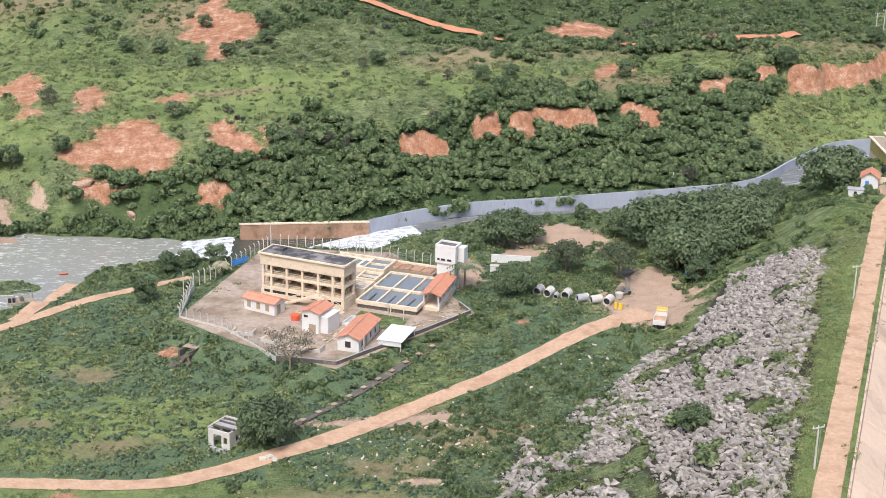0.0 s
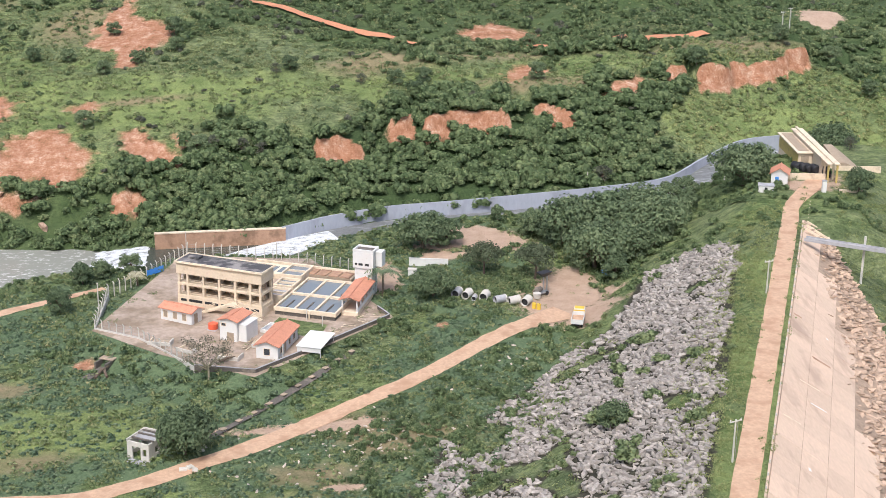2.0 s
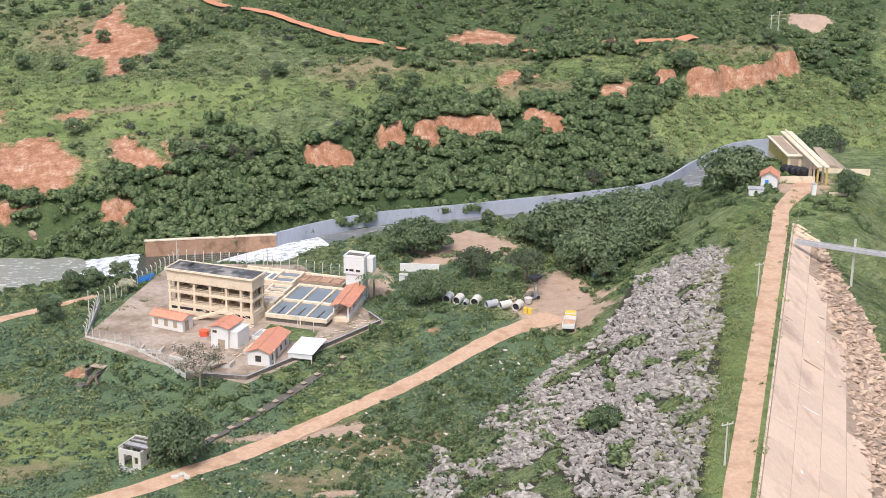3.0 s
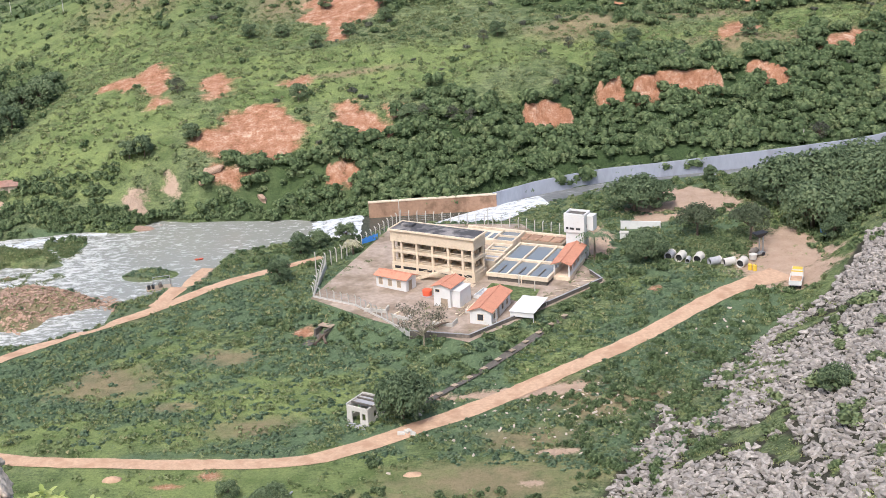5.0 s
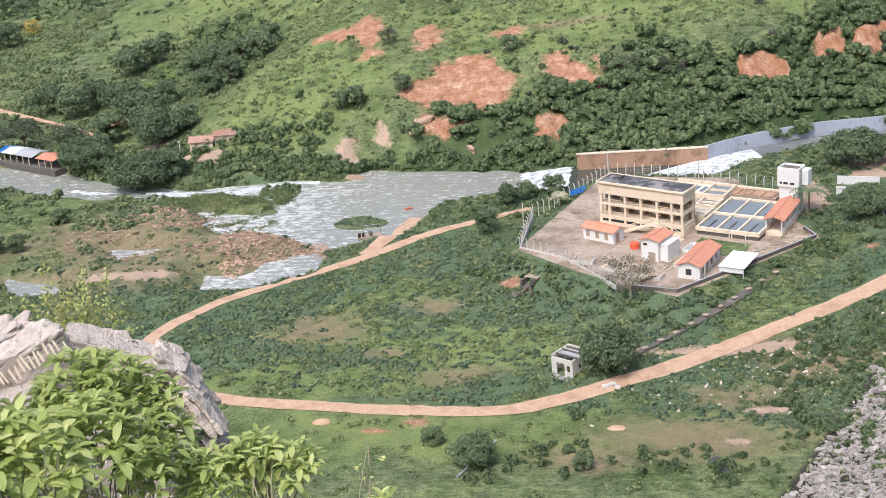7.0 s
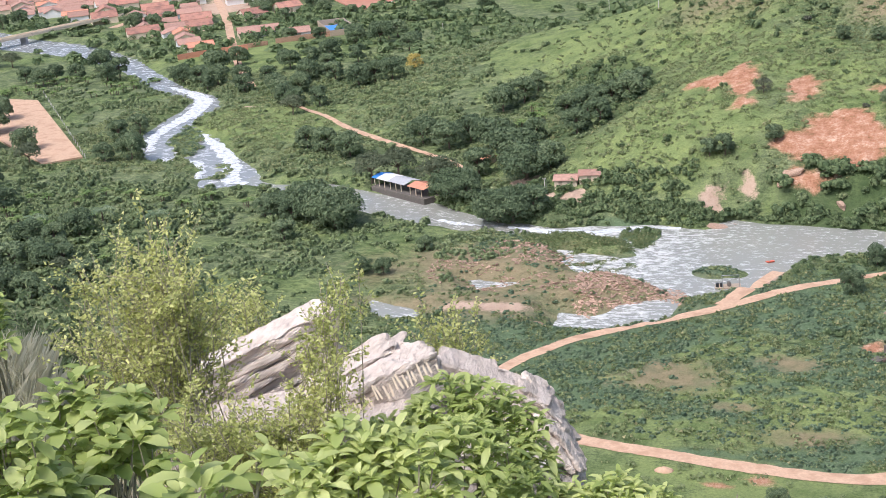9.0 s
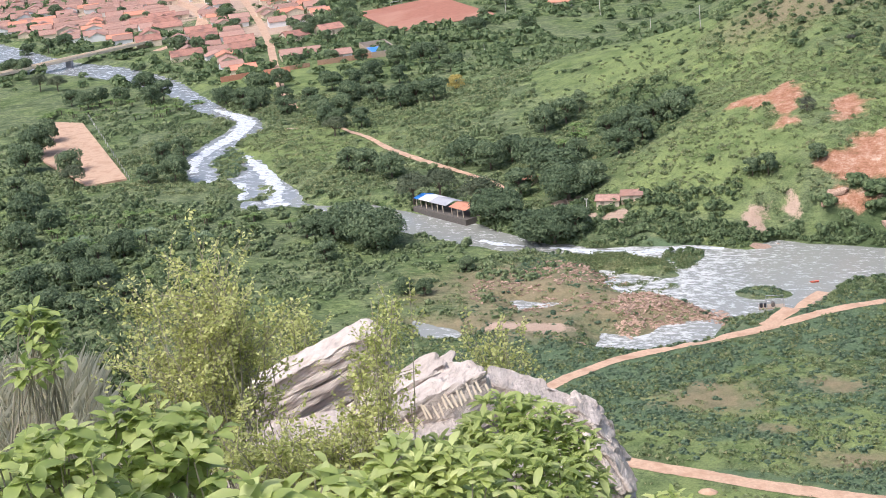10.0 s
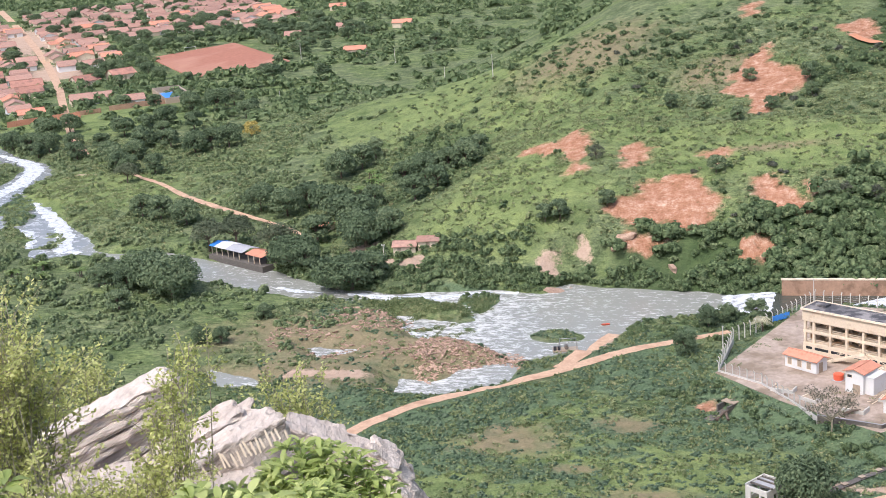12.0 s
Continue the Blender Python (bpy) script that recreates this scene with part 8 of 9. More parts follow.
# ---------------------------------------------------------------- river side
def river_side():
    f = house("farm_house", pose(-123, 346, float(terrain(-121, 347)) - 0.2, 0, 0, 8), 6.0, 4.4, 2.3, 0.9, "low farm house with faded orange tile roof", CREAM, ROOF_PINK, windows=[("front", 3.6, 0.8, 0.9, 1.6)], doors=[("front", 1.2, 0.9, 0, 1.9)])
    house("farm_annex", pose(-116.5, 347.5, float(terrain(-114, 348)) - 0.2, 0, 0, 12), 5.4, 4.0, 2.2, 0.8, "farm annex with orange tile roof joined to a house", CREAM, ROOF_PINK, doors=[("front", 2.2, 0.9, 0, 1.8)])
    house("yard_shed", pose(-158, 374, float(terrain(-155, 376)) - 0.2, 0, 0, -10), 6, 4, 2.2, 0.8, "red-roofed shed under the trees", CREAM, ROOF)
    d = thing("riverside_terrace", pose(-180.5, 356.6, -4.6, 0, 0, -29), "riverside bar terrace with sheet roofs on posts", "shelter")
    # quay face coloured dark to paint the shade under the terrace
    part("quay", Shape().box(0, 25, -2.4, 5, -2.5, 0.3, 0.05), WALL_DARK, d)
    for x0, x1, mat, label in ((0, 1.8, BLUE, "blue plastic roof sheet"), (2.2, 7, WHITE, "white sheet roof"), (7.6, 15, CONCRETE, "grey corrugated roof"), (17, 24, ROOF, "terracotta roof")):
        part("roof", gable(Shape(), x0, x1, -1.5, 4.2, 2.7, 0.7, 0.3, 0.1), mat, d, label)
        for x in np.arange(x0 + 0.4, x1, 2.6):
            part("post", Shape().box(x - 0.09, x + 0.09, -1.4, -1.22, 0.3, 2.6), CREAM, d)
    r = thing("work_raft", pose(-67, 286.5, WATER, 0, 0, 15), "small floating work raft with a frame and dark drums", "raft")
    part("deck", Shape().box(0, 5.5, 0, 2.6, 0.25, 0.5, 0.03), SHADE_IN, r)
    for y in (0.4, 2.2):
        part("float", Shape().tube([(0, y, 0.1), (5.5, y, 0.1)], 0.38, 10), STEEL, r, "grey float drum")
    fr = Shape()
    for x in (1.6, 5.2):
        for y in (0.2, 2.4):
            fr.tube([(x, y, 0.5), (x, y, 2.5)], 0.06, 5)
    for y in (0.2, 2.4):
        fr.tube([(1.6, y, 2.5), (5.2, y, 2.5)], 0.06, 5)
    part("frame", fr, STEEL, r)
    part("winch", Shape().tube([(3.0, 0.7, 0.95), (3.0, 1.9, 0.95)], 0.45, 12), WALL_DARK, r)
    for x in (0.5, 1.4):
        part("barrel", Shape().tube([(x, 0.8, 0.5), (x, 0.8, 1.4)], 0.35, 10), BLACK, r)
    b = thing("small_boat", pose(-60, 306, WATER, 0, 0, 20) @ Matrix.Diagonal((0.7, 0.7, 0.7, 1)), "small orange-red boat on the water", "boat")
    part("hull", Shape().rings([[(0, 0, 0.5), (0.1, 0, 0.3), (0.1, 0, 0.5)], [(0.8, -0.5, 0.5), (0.8, 0, -0.1), (0.8, 0.5, 0.5)], [(2.2, -0.55, 0.5), (2.2, 0, -0.1), (2.2, 0.55, 0.5)], [(3.0, -0.3, 0.5), (3.0, 0, 0.1), (3.0, 0.3, 0.5)]]), REDPAINT, b)
    part("thwart", Shape().box(1.3, 1.55, -0.5, 0.5, 0.45, 0.52), SHADE_IN, b)
    for n, (x, y, k) in enumerate(((-76, 331, 3.2), (-74.5, 333.5, 2.4), (-73, 335, 2.0), (-61, 347, 3), (-63, 345, 2), (-48, 339.5, 2.2), (-97, 256.5, 1.4))):
        s = STONES[n % len(STONES)]
        sh = Shape(pose(x, y, float(terrain(x, y)) + 0.3, 10, 12, 60 * n) @ Matrix.Diagonal((k * 1.4, k, k, 1))).add(s.v, s.f)
        solo("bank_boulder", sh, RUBBLE, "brown boulder on the river bank", "boulder", group="bank boulders")


river_side()


# ---------------------------------------------------------------- town
def town():
    r = random.Random(5)
    kinds = []
    for n, (L, W, H, rise, roof, wall) in enumerate(((9, 9, 2.6, 1.9, ROOF_PINK, CREAM_PALE), (10.5, 9, 2.7, 1.9, ROOF_PINK, WHITE), (8.5, 10, 2.6, 2.0, ROOF_PINK, CREAM), (14, 11, 2.8, 2.3, ROOF_OLD, CREAM_PALE), (10, 8, 3.0, 1.5, ROOF, CREAM_PALE), (9, 12, 2.8, 2.2, ROOF_PINK, WHITE))):
        lab = ("town house with faded pink tile roof", "white town house with pinkish tile roof", "cream town house with faded tile roof", "long town house with dark brown tile roof", "cream town house with orange tile roof", "deep white town house under pinkish tiles")[n]
        h = house("town_house", pose(0, 0, -500), L, W, H, rise, lab, wall, roof, doors=[("front", L / 2 - 0.5, 1.2, 0, 2.1)])
        kinds.append(tagged(h, group="town houses"))
    ux, uy = -0.63, 0.777
    vx, vy = 0.777, 0.63
    ang = math.degrees(math.atan2(uy, ux))
    first = set()
    count = 0
    far_walls, far_roofs = Shape(), Shape()
    for i in range(0, 46):
        for j in range(-13, 15):
            x = -378 + ux * i * 11.6 + vx * j * 15 + r.uniform(-0.8, 0.8)
            y = 602 + uy * i * 11.6 + vy * j * 15 + r.uniform(-1.2, 1.2)
            p = np.array([x]), np.array([y])
            if along(*p, RIVER)[0][0] < 36 or along(*p, TOWN_ROAD)[0][0] < 12 or along(*p, TOWN_SIDE)[0][0] < 11 or outside(*p, FIELD)[0] < 9 or x < -478 and y < 668 or along(*p, [(-540, 480), (-483, 655)])[0][0] < 16:
                continue
            if j > 1 and i < 13 or j > 4 and i < 24 or r.random() < (0.12 if j < 2 else 0.3) or x > -296 or (i < 4 and j < -4) or vnoise(x / 38, y / 38, 61) > 0.8:
                if i > 3 and r.random() < 0.6 and x < -300:
                    plant_tree(r.choice("fh"), x, y, r.uniform(5, 8.5))
                continue
            k = 3 if -4 < j < 0 and 3 < i < 22 and r.random() < 0.7 else r.choice((0, 1, 2, 5, 0, 1, 4))
            m = pose(x, y, float(terrain(x, y)), 0, 0, ang + r.choice((90, 90, 270, 0)) + r.uniform(-4, 4)) @ Matrix.Diagonal((r.uniform(0.95, 1.25), r.uniform(0.9, 1.2), r.uniform(0.85, 1.2), 1))
            if count >= 296:
                s = Shape(m).box(-5, 5, -4.5, 4.5, -0.5, 3)
                far_walls.add(s.v, s.f)
                s = Shape(m).add([(-5.3, -4.9, 2.9), (5.3, -4.9, 2.9), (5.3, 4.9, 2.9), (-5.3, 4.9, 2.9), (-5.3, 0, 4.7), (5.3, 0, 4.7)], [(0, 1, 5, 4), (2, 3, 4, 5), (0, 4, 3), (1, 2, 5), (3, 2, 1, 0)])
                far_roofs.add(s.v, s.f)
            elif k in first:
                copy_thing(kinds[k], m)
            else:
                first.add(k)
                kinds[k].matrix_basis = m
            count += 1
    if far_walls.v:
        t = thing("distant_houses", pose(0, 0, 0), "distant pale houses with pinkish roofs", "houses", kind="stuff")
        part("walls", far_walls, CREAM_PALE, t)
        part("roofs", far_roofs, ROOF_PINK, t)
    for x, y, a, k in ((-378, 566, 40, 4), (-345, 603, 35, 1), (-404, 662, 52, 3), (-394, 683, 52, 3), (-287, 752, 10, 4), (-356, 832, 20, 2), (-300, 878, 10, 4), (-338, 876, 12, 0), (-405, 880, 25, 1), (-388, 996, 20, 4)):
        copy_thing(kinds[k], pose(x, y, float(terrain(x, y)), 0, 0, a))
    for name, pts, hgt, mat, label in (("garden_wall", [(-376, 553), (-366, 566), (-352, 576)], 2.6, ROOF, "orange wall beside the dirt street"), ("garden_wall", [(-346, 592), (-334, 604), (-326, 610)], 2.4, WEIR_BROWN, "brown brick wall along the green plot"), ("garden_wall", [(-357, 579), (-348, 588)], 2.2, WEIR_BROWN, "brick wall at the end of the street")):
        w = Shape()
        for (ax, ay), (bx, by) in zip(pts[:-1], pts[1:]):
            z0 = float(terrain(ax, ay)) - 0.4
            w.add(*(lambda q: (q.v, q.f))(Shape(pose(ax, ay, z0, 0, 0, math.degrees(math.atan2(by - ay, bx - ax)))).box(0, math.hypot(bx - ax, by - ay), 0, 0.25, 0, hgt + 0.4)))
        solo(name, w, mat, label, "wall", group="garden walls")
    solo("playing_field", Shape().prism(FIELD, -6, -3.85), PITCH, "bare red earth football field beside the town", "field", kind="structure")
    c = thing("ball_court", pose(-325, 609, -4.5, 0, 0, 37), "walled sports court with blue painted floor", "court")
    part("floor", Shape().box(0, 13, 0, 38, -0.3, 0.05), CONCRETE_BLUE, c)
    part("court_paint", Shape().box(1.5, 11.5, 3, 35, 0.05, 0.07), BLUE, c)
    part("wall", Shape().box(-0.2, 13.2, -0.2, 0, -0.5, 2.8).box(-0.2, 13.2, 38, 38.2, -0.5, 2.8).box(-0.2, 0, 0, 38, -0.5, 2.8).box(13, 13.2, 0, 38, -0.5, 2.8), SHADE_IN, c)
    goal = Shape()
    for x in (4.5, 8.5):
        goal.tube([(x, 2, 0), (x, 2, 2.4)], 0.08, 5)
    goal.tube([(4.5, 2, 2.4), (8.5, 2, 2.4)], 0.08, 5)
    part("goal", goal, WHITE, c)
    for x, y, a in ((-404, 796, 30), (-331, 699, 30)):
        s = Shape(pose(x, y, float(terrain(x, y)), 0, 0, a)).tube([(-3.6, 0, 0), (-3.6, 0, 2.5)], 0.1, 5).tube([(3.6, 0, 0), (3.6, 0, 2.5)], 0.1, 5).tube([(-3.6, 0, 2.5), (3.6, 0, 2.5)], 0.1, 5)
        solo("football_goal", s, WHITE, "white football goal on the red pitch", "goal", group="goals")
    b = thing("road_bridge", pose(-533, 555, -1.6, 0, 0, 74), "long pale concrete road bridge over the river", "bridge")
    part("deck", Shape().box(-60, 130, -3.4, 3.4, -0.5, 0.2, 0.05), CREAM_PALE, b)
    for y in (-3.4, 3.1):
        part("parapet", Shape().box(-60, 130, y, y + 0.3, 0.2, 1.1, 0.03), CREAM_PALE, b)
    for x in (8, 36, 64):
        part("pier", Shape().box(x - 0.7, x + 0.7, -2.6, 2.6, -9, -0.5, 0.1), CONCRETE, b)
    f = thing("field_fence", pose(0, 0, 0), "post fence beside the sandy field", "fence")
    for n in range(22):
        k = n / 21
        x, y = -396 + 95 * k, 480 - 100 * k
        part("post", Shape().box(x - 0.09, x + 0.09, y - 0.09, y + 0.09, float(terrain(x, y)) - 0.3, float(terrain(x, y)) + 1.8), FENCE, f)
    print("houses", count)


town()

# ---------------------------------------------------------------- sandy field
solo("sand_field", Shape().prism(SAND, -5.2, -3.75), DIRT, "sandy playing field beside the river trees", "field", kind="structure")


# ---------------------------------------------------------------- rocks and shrubs close to the camera
def near_at(az, el, r):
    """The place seen from the standpoint at that bearing to the left, height angle and distance."""
    a, e = radians(az), radians(el)
    return Vector((-math.sin(a) * math.cos(e), math.cos(a) * math.cos(e), math.sin(e))) * r + Vector((0, 0, 100))


def plate(size, seed, n=20, sharp=12.0, rugged=1.0):
    """One weathered bed of rock: a slab with a broken outline and pitted faces. Its vertices and faces."""
    lx, ly, lz = (s / 2 for s in size)
    verts, faces, index = [], [], {}

    def put(p):
        key = tuple(round(c, 5) for c in p)
        if key not in index:
            index[key] = len(verts)
            verts.append(p)
        return index[key]

    for axis in range(3):
        na, nb = (n if (axis + k) % 3 < 2 else 4 for k in (1, 2))
        for side in (-1, 1):
            for i in range(na):
                for j in range(nb):
                    q = []
                    for a, b in ((i, j), (i + 1, j), (i + 1, j + 1), (i, j + 1)):
                        p = [0, 0, 0]
                        p[axis], p[(axis + 1) % 3], p[(axis + 2) % 3] = side, a / na * 2 - 1, b / nb * 2 - 1
                        q.append(put(tuple(p)))
                    faces.append(q if side > 0 else q[::-1])
    o = Vector((seed * 7.3, seed * 3.1, seed * 1.7))
    out = []
    for p in verts:
        v = Vector(p)
        v = v / (abs(v.x) ** sharp + abs(v.y) ** sharp + abs(v.z) ** 6) ** (1 / sharp)
        w = Vector((v.x * lx, v.y * ly, max(-1, min(1, v.z)) * lz))
        side = Vector((p[0] if abs(p[0]) > 0.95 else 0, p[1] if abs(p[1]) > 0.95 else 0, 0))
        big = rugged * (0.05 * noise.noise(Vector((w.x * 2.6, w.y * 2.6, 0)) + o) + 0.035 * noise.noise(w * 7 + o))
        fine = 0.028 * noise.noise(w * 17 + o)
        out.append(w + side * (big + fine) + Vector((0, 0, 0.22 * lz * noise.noise(w * 6 + o) + 0.014 * noise.noise(w * 9 + o) + 0.012 * noise.noise(w * 23 + o))))
    return out, faces


def crag(a, b, deep, thick, seed, label, beds=5, step=0.05, rugged=1.0):
    """Beds of rock stacked under the line a-b, which is the upper edge towards the viewer."""
    r = random.Random(seed)
    a, b = near_at(*a), near_at(*b)
    ax = (b - a).normalized()
    mid = (a + b) / 2
    back = Vector((mid.x, mid.y, 0)).normalized()
    back = (back - ax * back.dot(ax)).normalized()
    up = ax.cross(back)
    if up.z < 0:
        up = -up
    cuts = sorted([0.0, 1.0] + [(k + r.uniform(0.1, 0.9)) / beds for k in range(beds - 1)])
    rock = thing("crag_boulder", pose(0, 0, 0), label, "boulder", group="crag boulders")
    for k, (c0, c1) in enumerate(zip(cuts[:-1], cuts[1:])):
        t = thick * (c1 - c0) * 1.06
        size = ((b - a).length * r.uniform(0.9, 1.04), deep, t)
        off = ax * r.uniform(-step, step) + back * (deep / 2 - step * r.uniform(-0.15, 0.55)) - up * thick * (c0 + c1) / 2
        v, f = plate(size, seed * 11 + k, rugged=rugged)
        me = bpy.data.meshes.new("rock_bed")
        me.from_pydata([tuple(mid + off + ax * q.x + back * q.y + up * q.z) for q in v], [], f)
        me.materials.append(CRAG)
        part("rock_bed", me, None, rock)


crag((37.1, -22.0, 9.7), (29.2, -19.3, 9.9), 0.34, 0.46, 1, "long pale slab of layered rock leaning upward", 9, 0.03)
crag((32.3, -23.5, 9.5), (26.5, -21.0, 9.6), 0.36, 0.44, 2, "pale layered boulder with ledges", 10, 0.08, 1.6)
crag((29.2, -22.9, 9.2), (25.0, -21.5, 9.3), 0.30, 0.34, 3, "pale boulder with a flat marked face", 2, 0.015)
crag((25.3, -21.9, 9.7), (22.6, -22.9, 9.7), 0.36, 0.40, 4, "smooth pinkish pale rounded boulder", 2, 0.03)
crag((23.2, -22.9, 9.6), (20.2, -23.9, 9.6), 0.34, 0.50, 5, "rugged pale boulder at the edge of the drop", 11, 0.1, 2.4)
crag((21.0, -23.6, 9.55), (19.4, -25.2, 9.6), 0.34, 0.55, 7, "lower pale boulder at the edge of the drop", 11, 0.1, 2.4)
crag((20.2, -24.9, 9.5), (18.9, -26.9, 9.5), 0.34, 0.6, 10, "crumbling pale rock low on the edge of the drop", 10, 0.1, 2.4)
crag((37.6, -24.4, 9.1), (25.6, -23.8, 9.1), 0.8, 0.8, 8, "broad pale rock under the shrubs", 8, 0.1)
crag((28.4, -24.4, 9.2), (19.8, -26.4, 9.4), 0.7, 1.0, 9, "broken pale rock under the shrubs", 8, 0.08)

def marks():
    """Unreadable painted strokes on the flat face, as plain bars."""
    m = Matrix.Translation(near_at(26.95, -22.85, 9.2)) @ Euler((radians(74), radians(-22), radians(27))).to_matrix().to_4x4()
    t = thing("painted_marks", m, "faded pale painted strokes on the boulder", "marks")
    r = random.Random(4)
    for n in range(17):
        x, y0, h = -0.29 + n * 0.036 + r.uniform(-0.008, 0.008), -0.03 + r.uniform(-0.02, 0.02), r.uniform(0.06, 0.115)
        part("stroke", Shape(pose(x, y0, 0, 0, 0, r.uniform(-7, 7))).box(0, 0.013, 0, h, 0.0, 0.003), CREAM_PALE, t)



LEAF_U = np.array([0.0, 0.2, 0.5, 0.82, 1.0])
LEAF_W = np.array([0.015, 0.16, 0.26, 0.21, 0.02])


def leaf_mesh(name, base, ahead, up, size, mat, droop=0.35, fold=0.25, wide=1.0):
    """Broad leaves with a folded midrib and a drooping tip. base, ahead, up: n x 3; size: n."""
    n = len(base)
    side = np.cross(ahead, up)
    side /= np.linalg.norm(side, axis=1)[:, None]
    nor = np.cross(side, ahead)
    nor /= np.linalg.norm(nor, axis=1)[:, None]
    rows = []
    for u, w in zip(LEAF_U, LEAF_W):
        mid = base + ahead * (size * u)[:, None] + nor * (size * (0.22 * u - droop * 1.4 * u * u))[:, None]
        for k in (-1, 0, 1):
            rows.append(mid + side * (size * w * wide * k)[:, None] + nor * (size * w * fold * abs(k))[:, None])
    v = np.stack(rows, 1).reshape(-1, 3)
    f = []
    for r in range(4):
        for k in range(2):
            a = r * 3 + k
            f.append((a, a + 1, a + 4, a + 3))
    f = (np.array(f)[None] + (np.arange(n) * 15)[:, None, None]).reshape(-1, 4)
    return array_mesh(name, v, f, mat, True)


def unit(v):
    return v / np.linalg.norm(v, axis=1)[:, None]


def broad_shrub(lobes, whorls, size, label, foot, mat=None, wide=1.0):
    """A leafy shrub: whorls of broad leaves at twig ends over its lobes, joined to a foot by twigs."""
    t = thing("broadleaf_shrub", pose(0, 0, 0), label, "shrub", group="broadleaf shrubs")
    lobes = np.array(lobes, float)
    pick = rng.choice(len(lobes), whorls, p=(s := lobes[:, 3] ** 2) / s.sum())
    d = rng.normal(size=(whorls, 3))
    d[:, 2] = np.abs(d[:, 2]) - 0.25
    d = unit(d)
    tip = lobes[pick, :3] + d * lobes[pick, 3:4] * (1 - 0.55 * rng.random(whorls) ** 2)[:, None]
    per = 7
    base = np.repeat(tip, per, 0) + rng.normal(size=(whorls * per, 3)) * size * 0.12
    ang = np.tile(np.arange(per) * 2.4, whorls) + np.repeat(rng.uniform(0, 6.283, whorls), per)
    rise = np.tile(np.linspace(-0.25, 0.95, per), whorls) + rng.normal(size=whorls * per) * 0.15
    ahead = unit(np.stack([np.cos(ang) * np.cos(rise), np.sin(ang) * np.cos(rise), np.sin(rise)], 1) + 0.35 * np.repeat(d, per, 0))
    up = np.tile(np.array([[0.0, 0.0, 1.0]]), (len(base), 1)) + 0.05 * rng.normal(size=(len(base), 3))
    sz = size * rng.uniform(0.65, 1.2, len(base)) * np.tile(np.linspace(1.1, 0.55, per), whorls)
    part("foliage", leaf_mesh("leaves", base, ahead, up, sz, mat or NEAR_LEAF, wide=wide), None, t)
    tw = Shape()
    foot = Vector(foot)
    for i in range(0, whorls, max(1, whorls // 36)):
        branchy(tw, foot + Vector((random.uniform(-0.15, 0.15), random.uniform(-0.15, 0.15), 0)), tuple(tip[i]), 0.007, 0.003, 5)
    part("twig_work", tw, TWIG, t)


marks()


def lobe(az, el, r, s):
    return (*near_at(az, el, r), s)


broad_shrub([lobe(39.9, -22.3, 6, 0.2), lobe(38.4, -22.8, 6, 0.17), lobe(40.6, -23.8, 5.9, 0.26), lobe(38.6, -24.6, 5.8, 0.24)], 92, 0.108, "fresh light green shrub with broad oval leaves", near_at(39.6, -31, 5.9), wide=1.1)
broad_shrub([lobe(43.8, -22.4, 5.3, 0.16), lobe(44.6, -24.4, 5.1, 0.26), lobe(42.9, -25.2, 5.2, 0.22)], 78, 0.108, "light green broad-leaved shrub at the slope edge", near_at(44, -32, 5.2), wide=1.1)
broad_shrub([lobe(35.0, -24.4, 4.3, 0.05), lobe(33.6, -25.2, 4.2, 0.07), lobe(36.2, -26.6, 4.1, 0.12)], 12, 0.12, "young shrub with large yellow-green leaves", near_at(35, -33, 4.2), wide=0.95)
broad_shrub([lobe(43.6, -17.7, 6.4, 0.13), lobe(42.7, -18.3, 6.4, 0.1), lobe(43.4, -19.0, 6.3, 0.1)], 26, 0.10, "drooping yellow-green shrub on the slope", near_at(43.9, -22.5, 6.6), wide=0.8)
broad_shrub([lobe(24.6, -24.3, 7.6, 0.22), lobe(23.0, -24.6, 7.6, 0.22), lobe(22.0, -25.7, 7.6, 0.2), lobe(26.4, -25.2, 7.5, 0.24), lobe(28.0, -25.9, 7.4, 0.22), lobe(21.6, -27.4, 7.5, 0.2), lobe(24.4, -27.4, 7.2, 0.38)], 430, 0.096,
            "spreading light green shrub in front of the boulders", near_at(24, -33, 7.5), wide=0.72)
broad_shrub([lobe(29.2, -25.9, 6.2, 0.2), lobe(27.4, -26.9, 6.1, 0.24), lobe(30.6, -27.2, 6.0, 0.22)], 150, 0.1, "fresh green shrub with pointed leaves", near_at(29, -33, 6.1), wide=0.95)
broad_shrub([lobe(17.6, -27.9, 7.4, 0.13), lobe(19.2, -28.8, 7.4, 0.2), lobe(16.2, -28.6, 7.4, 0.14)], 110, 0.09, "low light green shrub at the edge of the drop", near_at(18, -33, 7.4), wide=0.7)


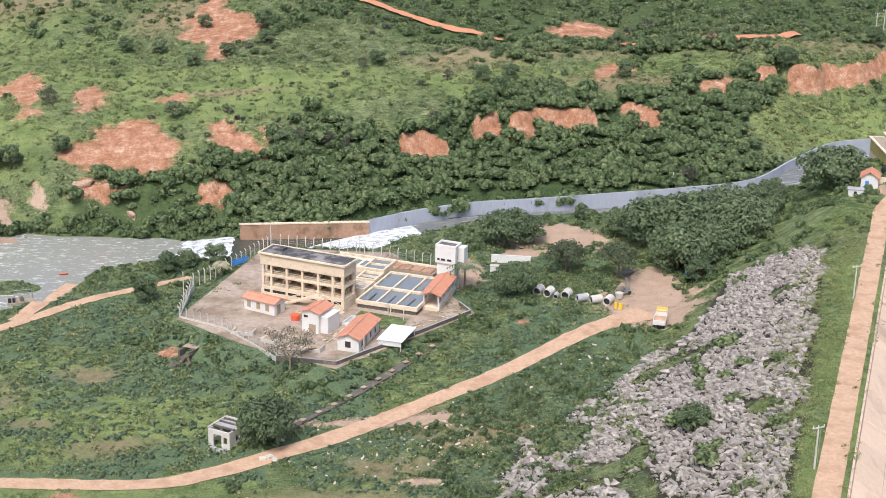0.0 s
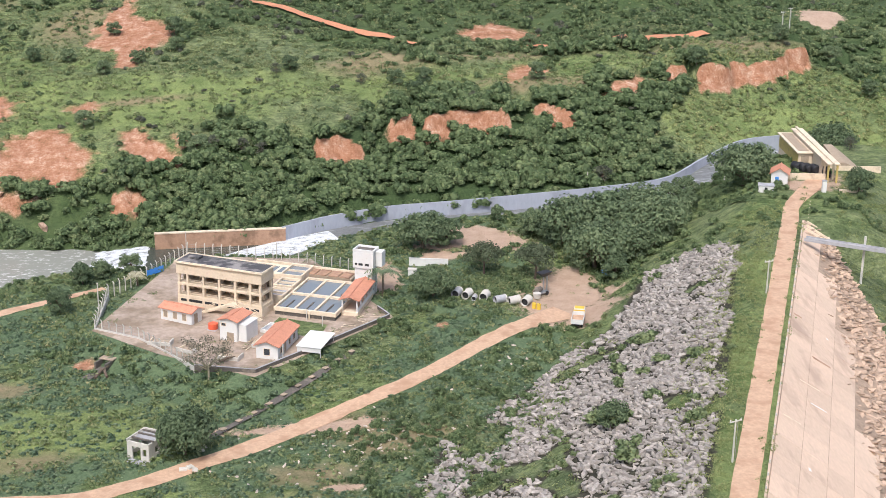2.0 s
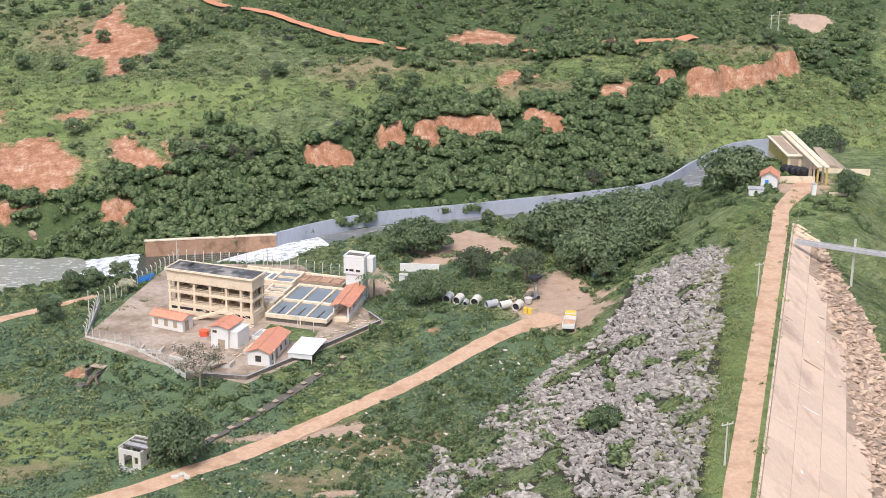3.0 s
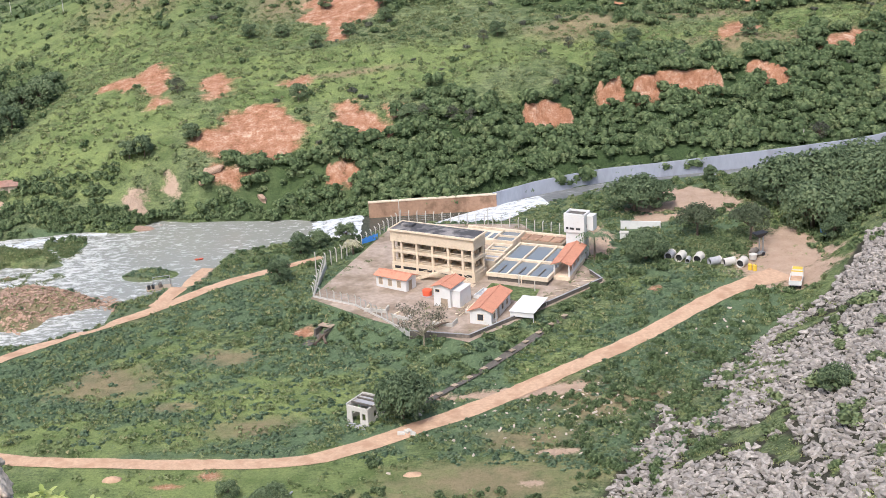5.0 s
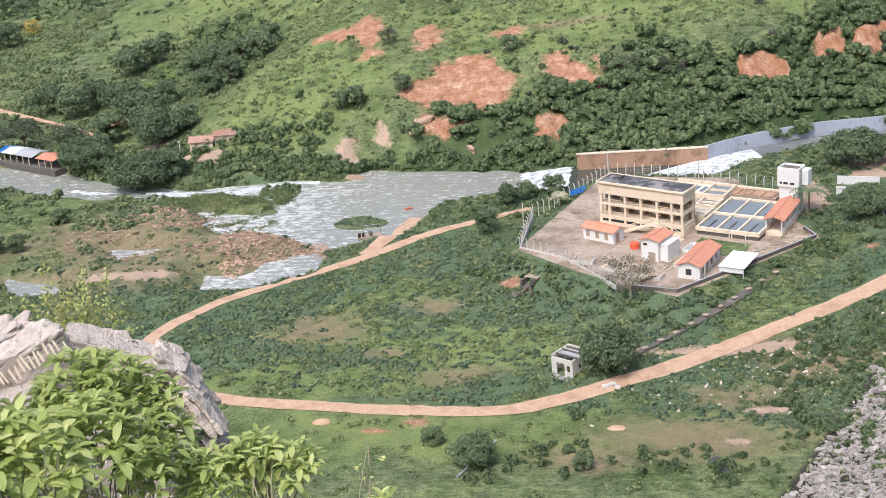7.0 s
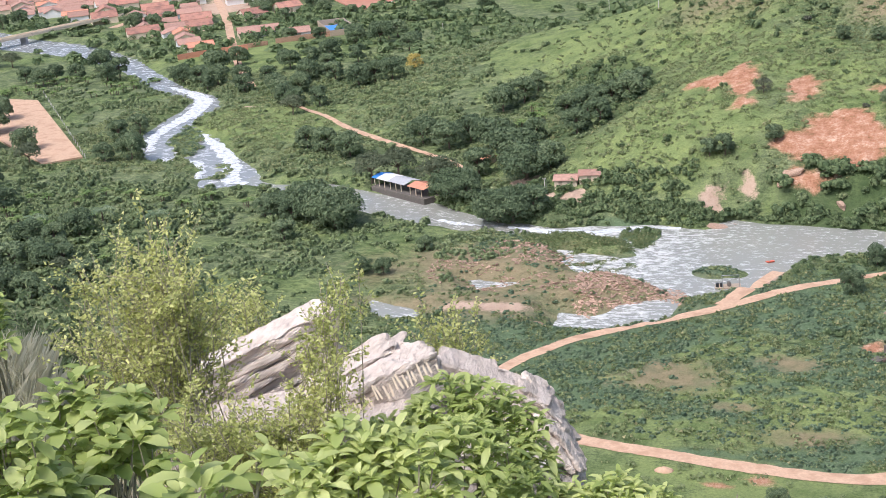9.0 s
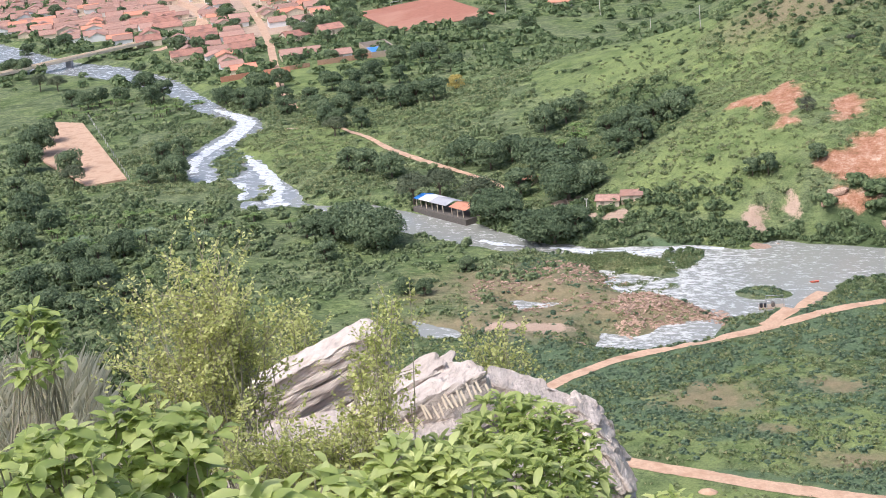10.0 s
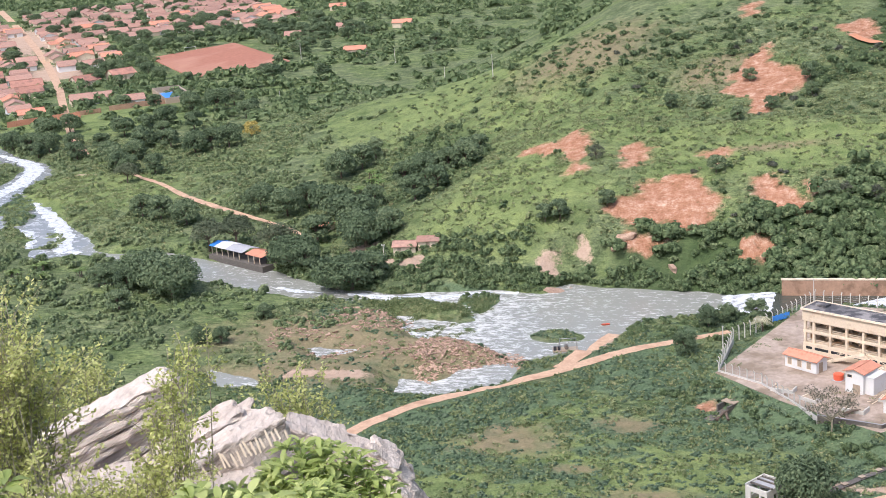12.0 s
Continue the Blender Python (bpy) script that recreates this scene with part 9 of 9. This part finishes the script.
def twiggy(spots, leaves, size, label, foot, mat=None, spray=0.3):
    """A fine-leaved shrub: wands of twigs with small leaves along them."""
    t = thing("twig_shrub", pose(0, 0, 0), label, "shrub", group="twig shrubs")
    tw, bases, ways = Shape(), [], []
    foot = Vector(foot)
    each = max(4, leaves // len(spots))
    for s in spots:
        tip = Vector(s)
        start = foot + Vector((random.uniform(-0.25, 0.25), random.uniform(-0.25, 0.25), -0.2))
        branchy(tw, start, tip, 0.0045, 0.002, 4, 0.06)
        for j in range(4):
            k = random.uniform(0.35, 0.95)
            a = start.lerp(tip, k)
            b = a + Vector((random.uniform(-1, 1), random.uniform(-1, 1), random.uniform(0.2, 1.2))) * spray
            tw.tube([tuple(a), tuple((a + b) / 2 + Vector((0, 0, 0.02))), tuple(b)], [0.0025, 0.002, 0.0015], 3)
            for i in range(each // 5):
                p = a.lerp(b, random.random() ** 0.7)
                bases.append(p + Vector((random.uniform(-1, 1), random.uniform(-1, 1), random.uniform(-1, 1))) * 0.025)
                ways.append((random.uniform(-1, 1), random.uniform(-1, 1), random.uniform(-0.4, 0.9)))
        for i in range(each // 5):
            p = start.lerp(tip, 0.35 + 0.65 * random.random())
            bases.append(p + Vector((random.uniform(-1, 1), random.uniform(-1, 1), random.uniform(-1, 1))) * 0.03)
            ways.append((random.uniform(-1, 1), random.uniform(-1, 1), random.uniform(-0.4, 0.9)))
    base, way = np.array([tuple(b) for b in bases]), unit(np.array(ways))
    n = len(base)
    side = unit(np.cross(way, rng.normal(size=(n, 3)) + np.array([0, 0, 1.5])))
    k = (size * rng.uniform(0.6, 1.3, n))[:, None]
    v = np.stack([base, base + way * k * 0.5 + side * k * 0.3, base + way * k, base + way * k * 0.5 - side * k * 0.3], 1).reshape(-1, 3)
    part("foliage", array_mesh("foliage", v, np.arange(4 * n).reshape(-1, 4), mat or NEAR_SMALL), None, t)
    part("twig_work", tw, TWIG, t)


def sprays(rows, n, jitter):
    out = []
    for i in range(n):
        az, el, r = rows[i % len(rows)]
        out.append(near_at(az + random.gauss(0, jitter), el + random.gauss(0, jitter * 0.7), r + random.uniform(-0.3, 0.3)))
    return out


twiggy(sprays([(36.6, -15.2, 8), (36.9, -16.6, 8), (36.0, -17.4, 8), (38.2, -17.8, 8), (35.2, -18.4, 8)], 40, 0.7), 9500, 0.026, "tall airy shrub with tiny pale green leaves", near_at(36.3, -23.5, 8.0))
twiggy(sprays([(38.6, -17.6, 8.4), (39.4, -18.6, 8.4), (37.8, -19.4, 8.2), (36.2, -20.2, 8.2), (35.4, -19.6, 8.2)], 50, 0.9), 9500, 0.027, "dense fine-leaved shrub on the slope", near_at(37.4, -25.5, 8.2))
twiggy(sprays([(33.4, -18.6, 11), (32.4, -18.9, 11), (34.2, -19.2, 11)], 26, 0.7), 4000, 0.034, "fine-leaved shrub behind the boulders", near_at(33.5, -24, 11.0))
twiggy(sprays([(28.8, -18.4, 7.2), (29.2, -19.6, 7.2), (30.0, -20.6, 7.2), (29.6, -21.6, 7.2)], 22, 0.45), 4600, 0.023, "thin shrub standing in front of the boulders", near_at(30.6, -25, 7.2), spray=0.18)
twiggy(sprays([(31.5, -23.4, 7), (33.4, -23.2, 7), (34.8, -23.0, 7), (32.5, -24.4, 6.9), (30.4, -24.2, 7), (36.2, -23.0, 6.9)], 60, 0.5), 13000, 0.024, "dense fine-leaved shrub between rocks and path", near_at(33, -27.5, 7), spray=0.18)
twiggy(sprays([(24.6, -20.2, 13), (23.9, -20.9, 13), (25.3, -20.6, 13)], 20, 0.5), 2400, 0.04, "airy olive shrub beyond the boulders", near_at(24.5, -24, 13), NEAR_SMALL, 0.35)
twiggy(sprays([(42.0, -18.6, 23), (40.5, -18.9, 23), (39.5, -19.4, 23), (43.5, -18.2, 23)], 40, 0.9), 7000, 0.10, "dark green scrub lower on the slope", near_at(41, -23, 23), BUSH_LIGHT, 0.8)
twiggy(sprays([(12.4, -27.8, 6)], 2, 0.1), 20, 0.03, "thin pale stem rising from the slope", near_at(12.0, -33, 6), spray=0.1)
broad_shrub([lobe(12.0, -30.2, 6, 0.05)], 3, 0.08, "sprout of fresh leaves on the slope", near_at(12.0, -33, 6), wide=0.7)


def dry_grass():
    n = 17000
    az, r = rng.uniform(39.5, 47, n), rng.uniform(10.0, 16.0, n)
    x, y = -np.sin(np.radians(az)) * r, np.cos(np.radians(az)) * r
    z = terrain(x, y)
    h = rng.uniform(0.18, 0.5, n)
    a, b = rng.uniform(0, 6.283, n), rng.uniform(0.0, 0.5, n)
    way = np.stack([np.cos(a) * b, np.sin(a) * b, np.ones(n)], 1)
    side = np.stack([np.sin(a), -np.cos(a), 0 * a], 1) * 0.0045
    p = np.stack([x, y, z], 1)
    v = np.stack([p - side, p + side, p + way * (h * 0.6)[:, None] + side * 0.7, p + way * h[:, None] + np.stack([np.cos(a), np.sin(a), 0 * a], 1) * (h * b * 0.5)[:, None]], 1).reshape(-1, 3)
    tagged(new("dry_grass", array_mesh("dry_grass", v, np.arange(4 * n).reshape(-1, 4), NEAR_DRY)), "pale dry grass on the near slope", "grass", kind="stuff")


dry_grass()
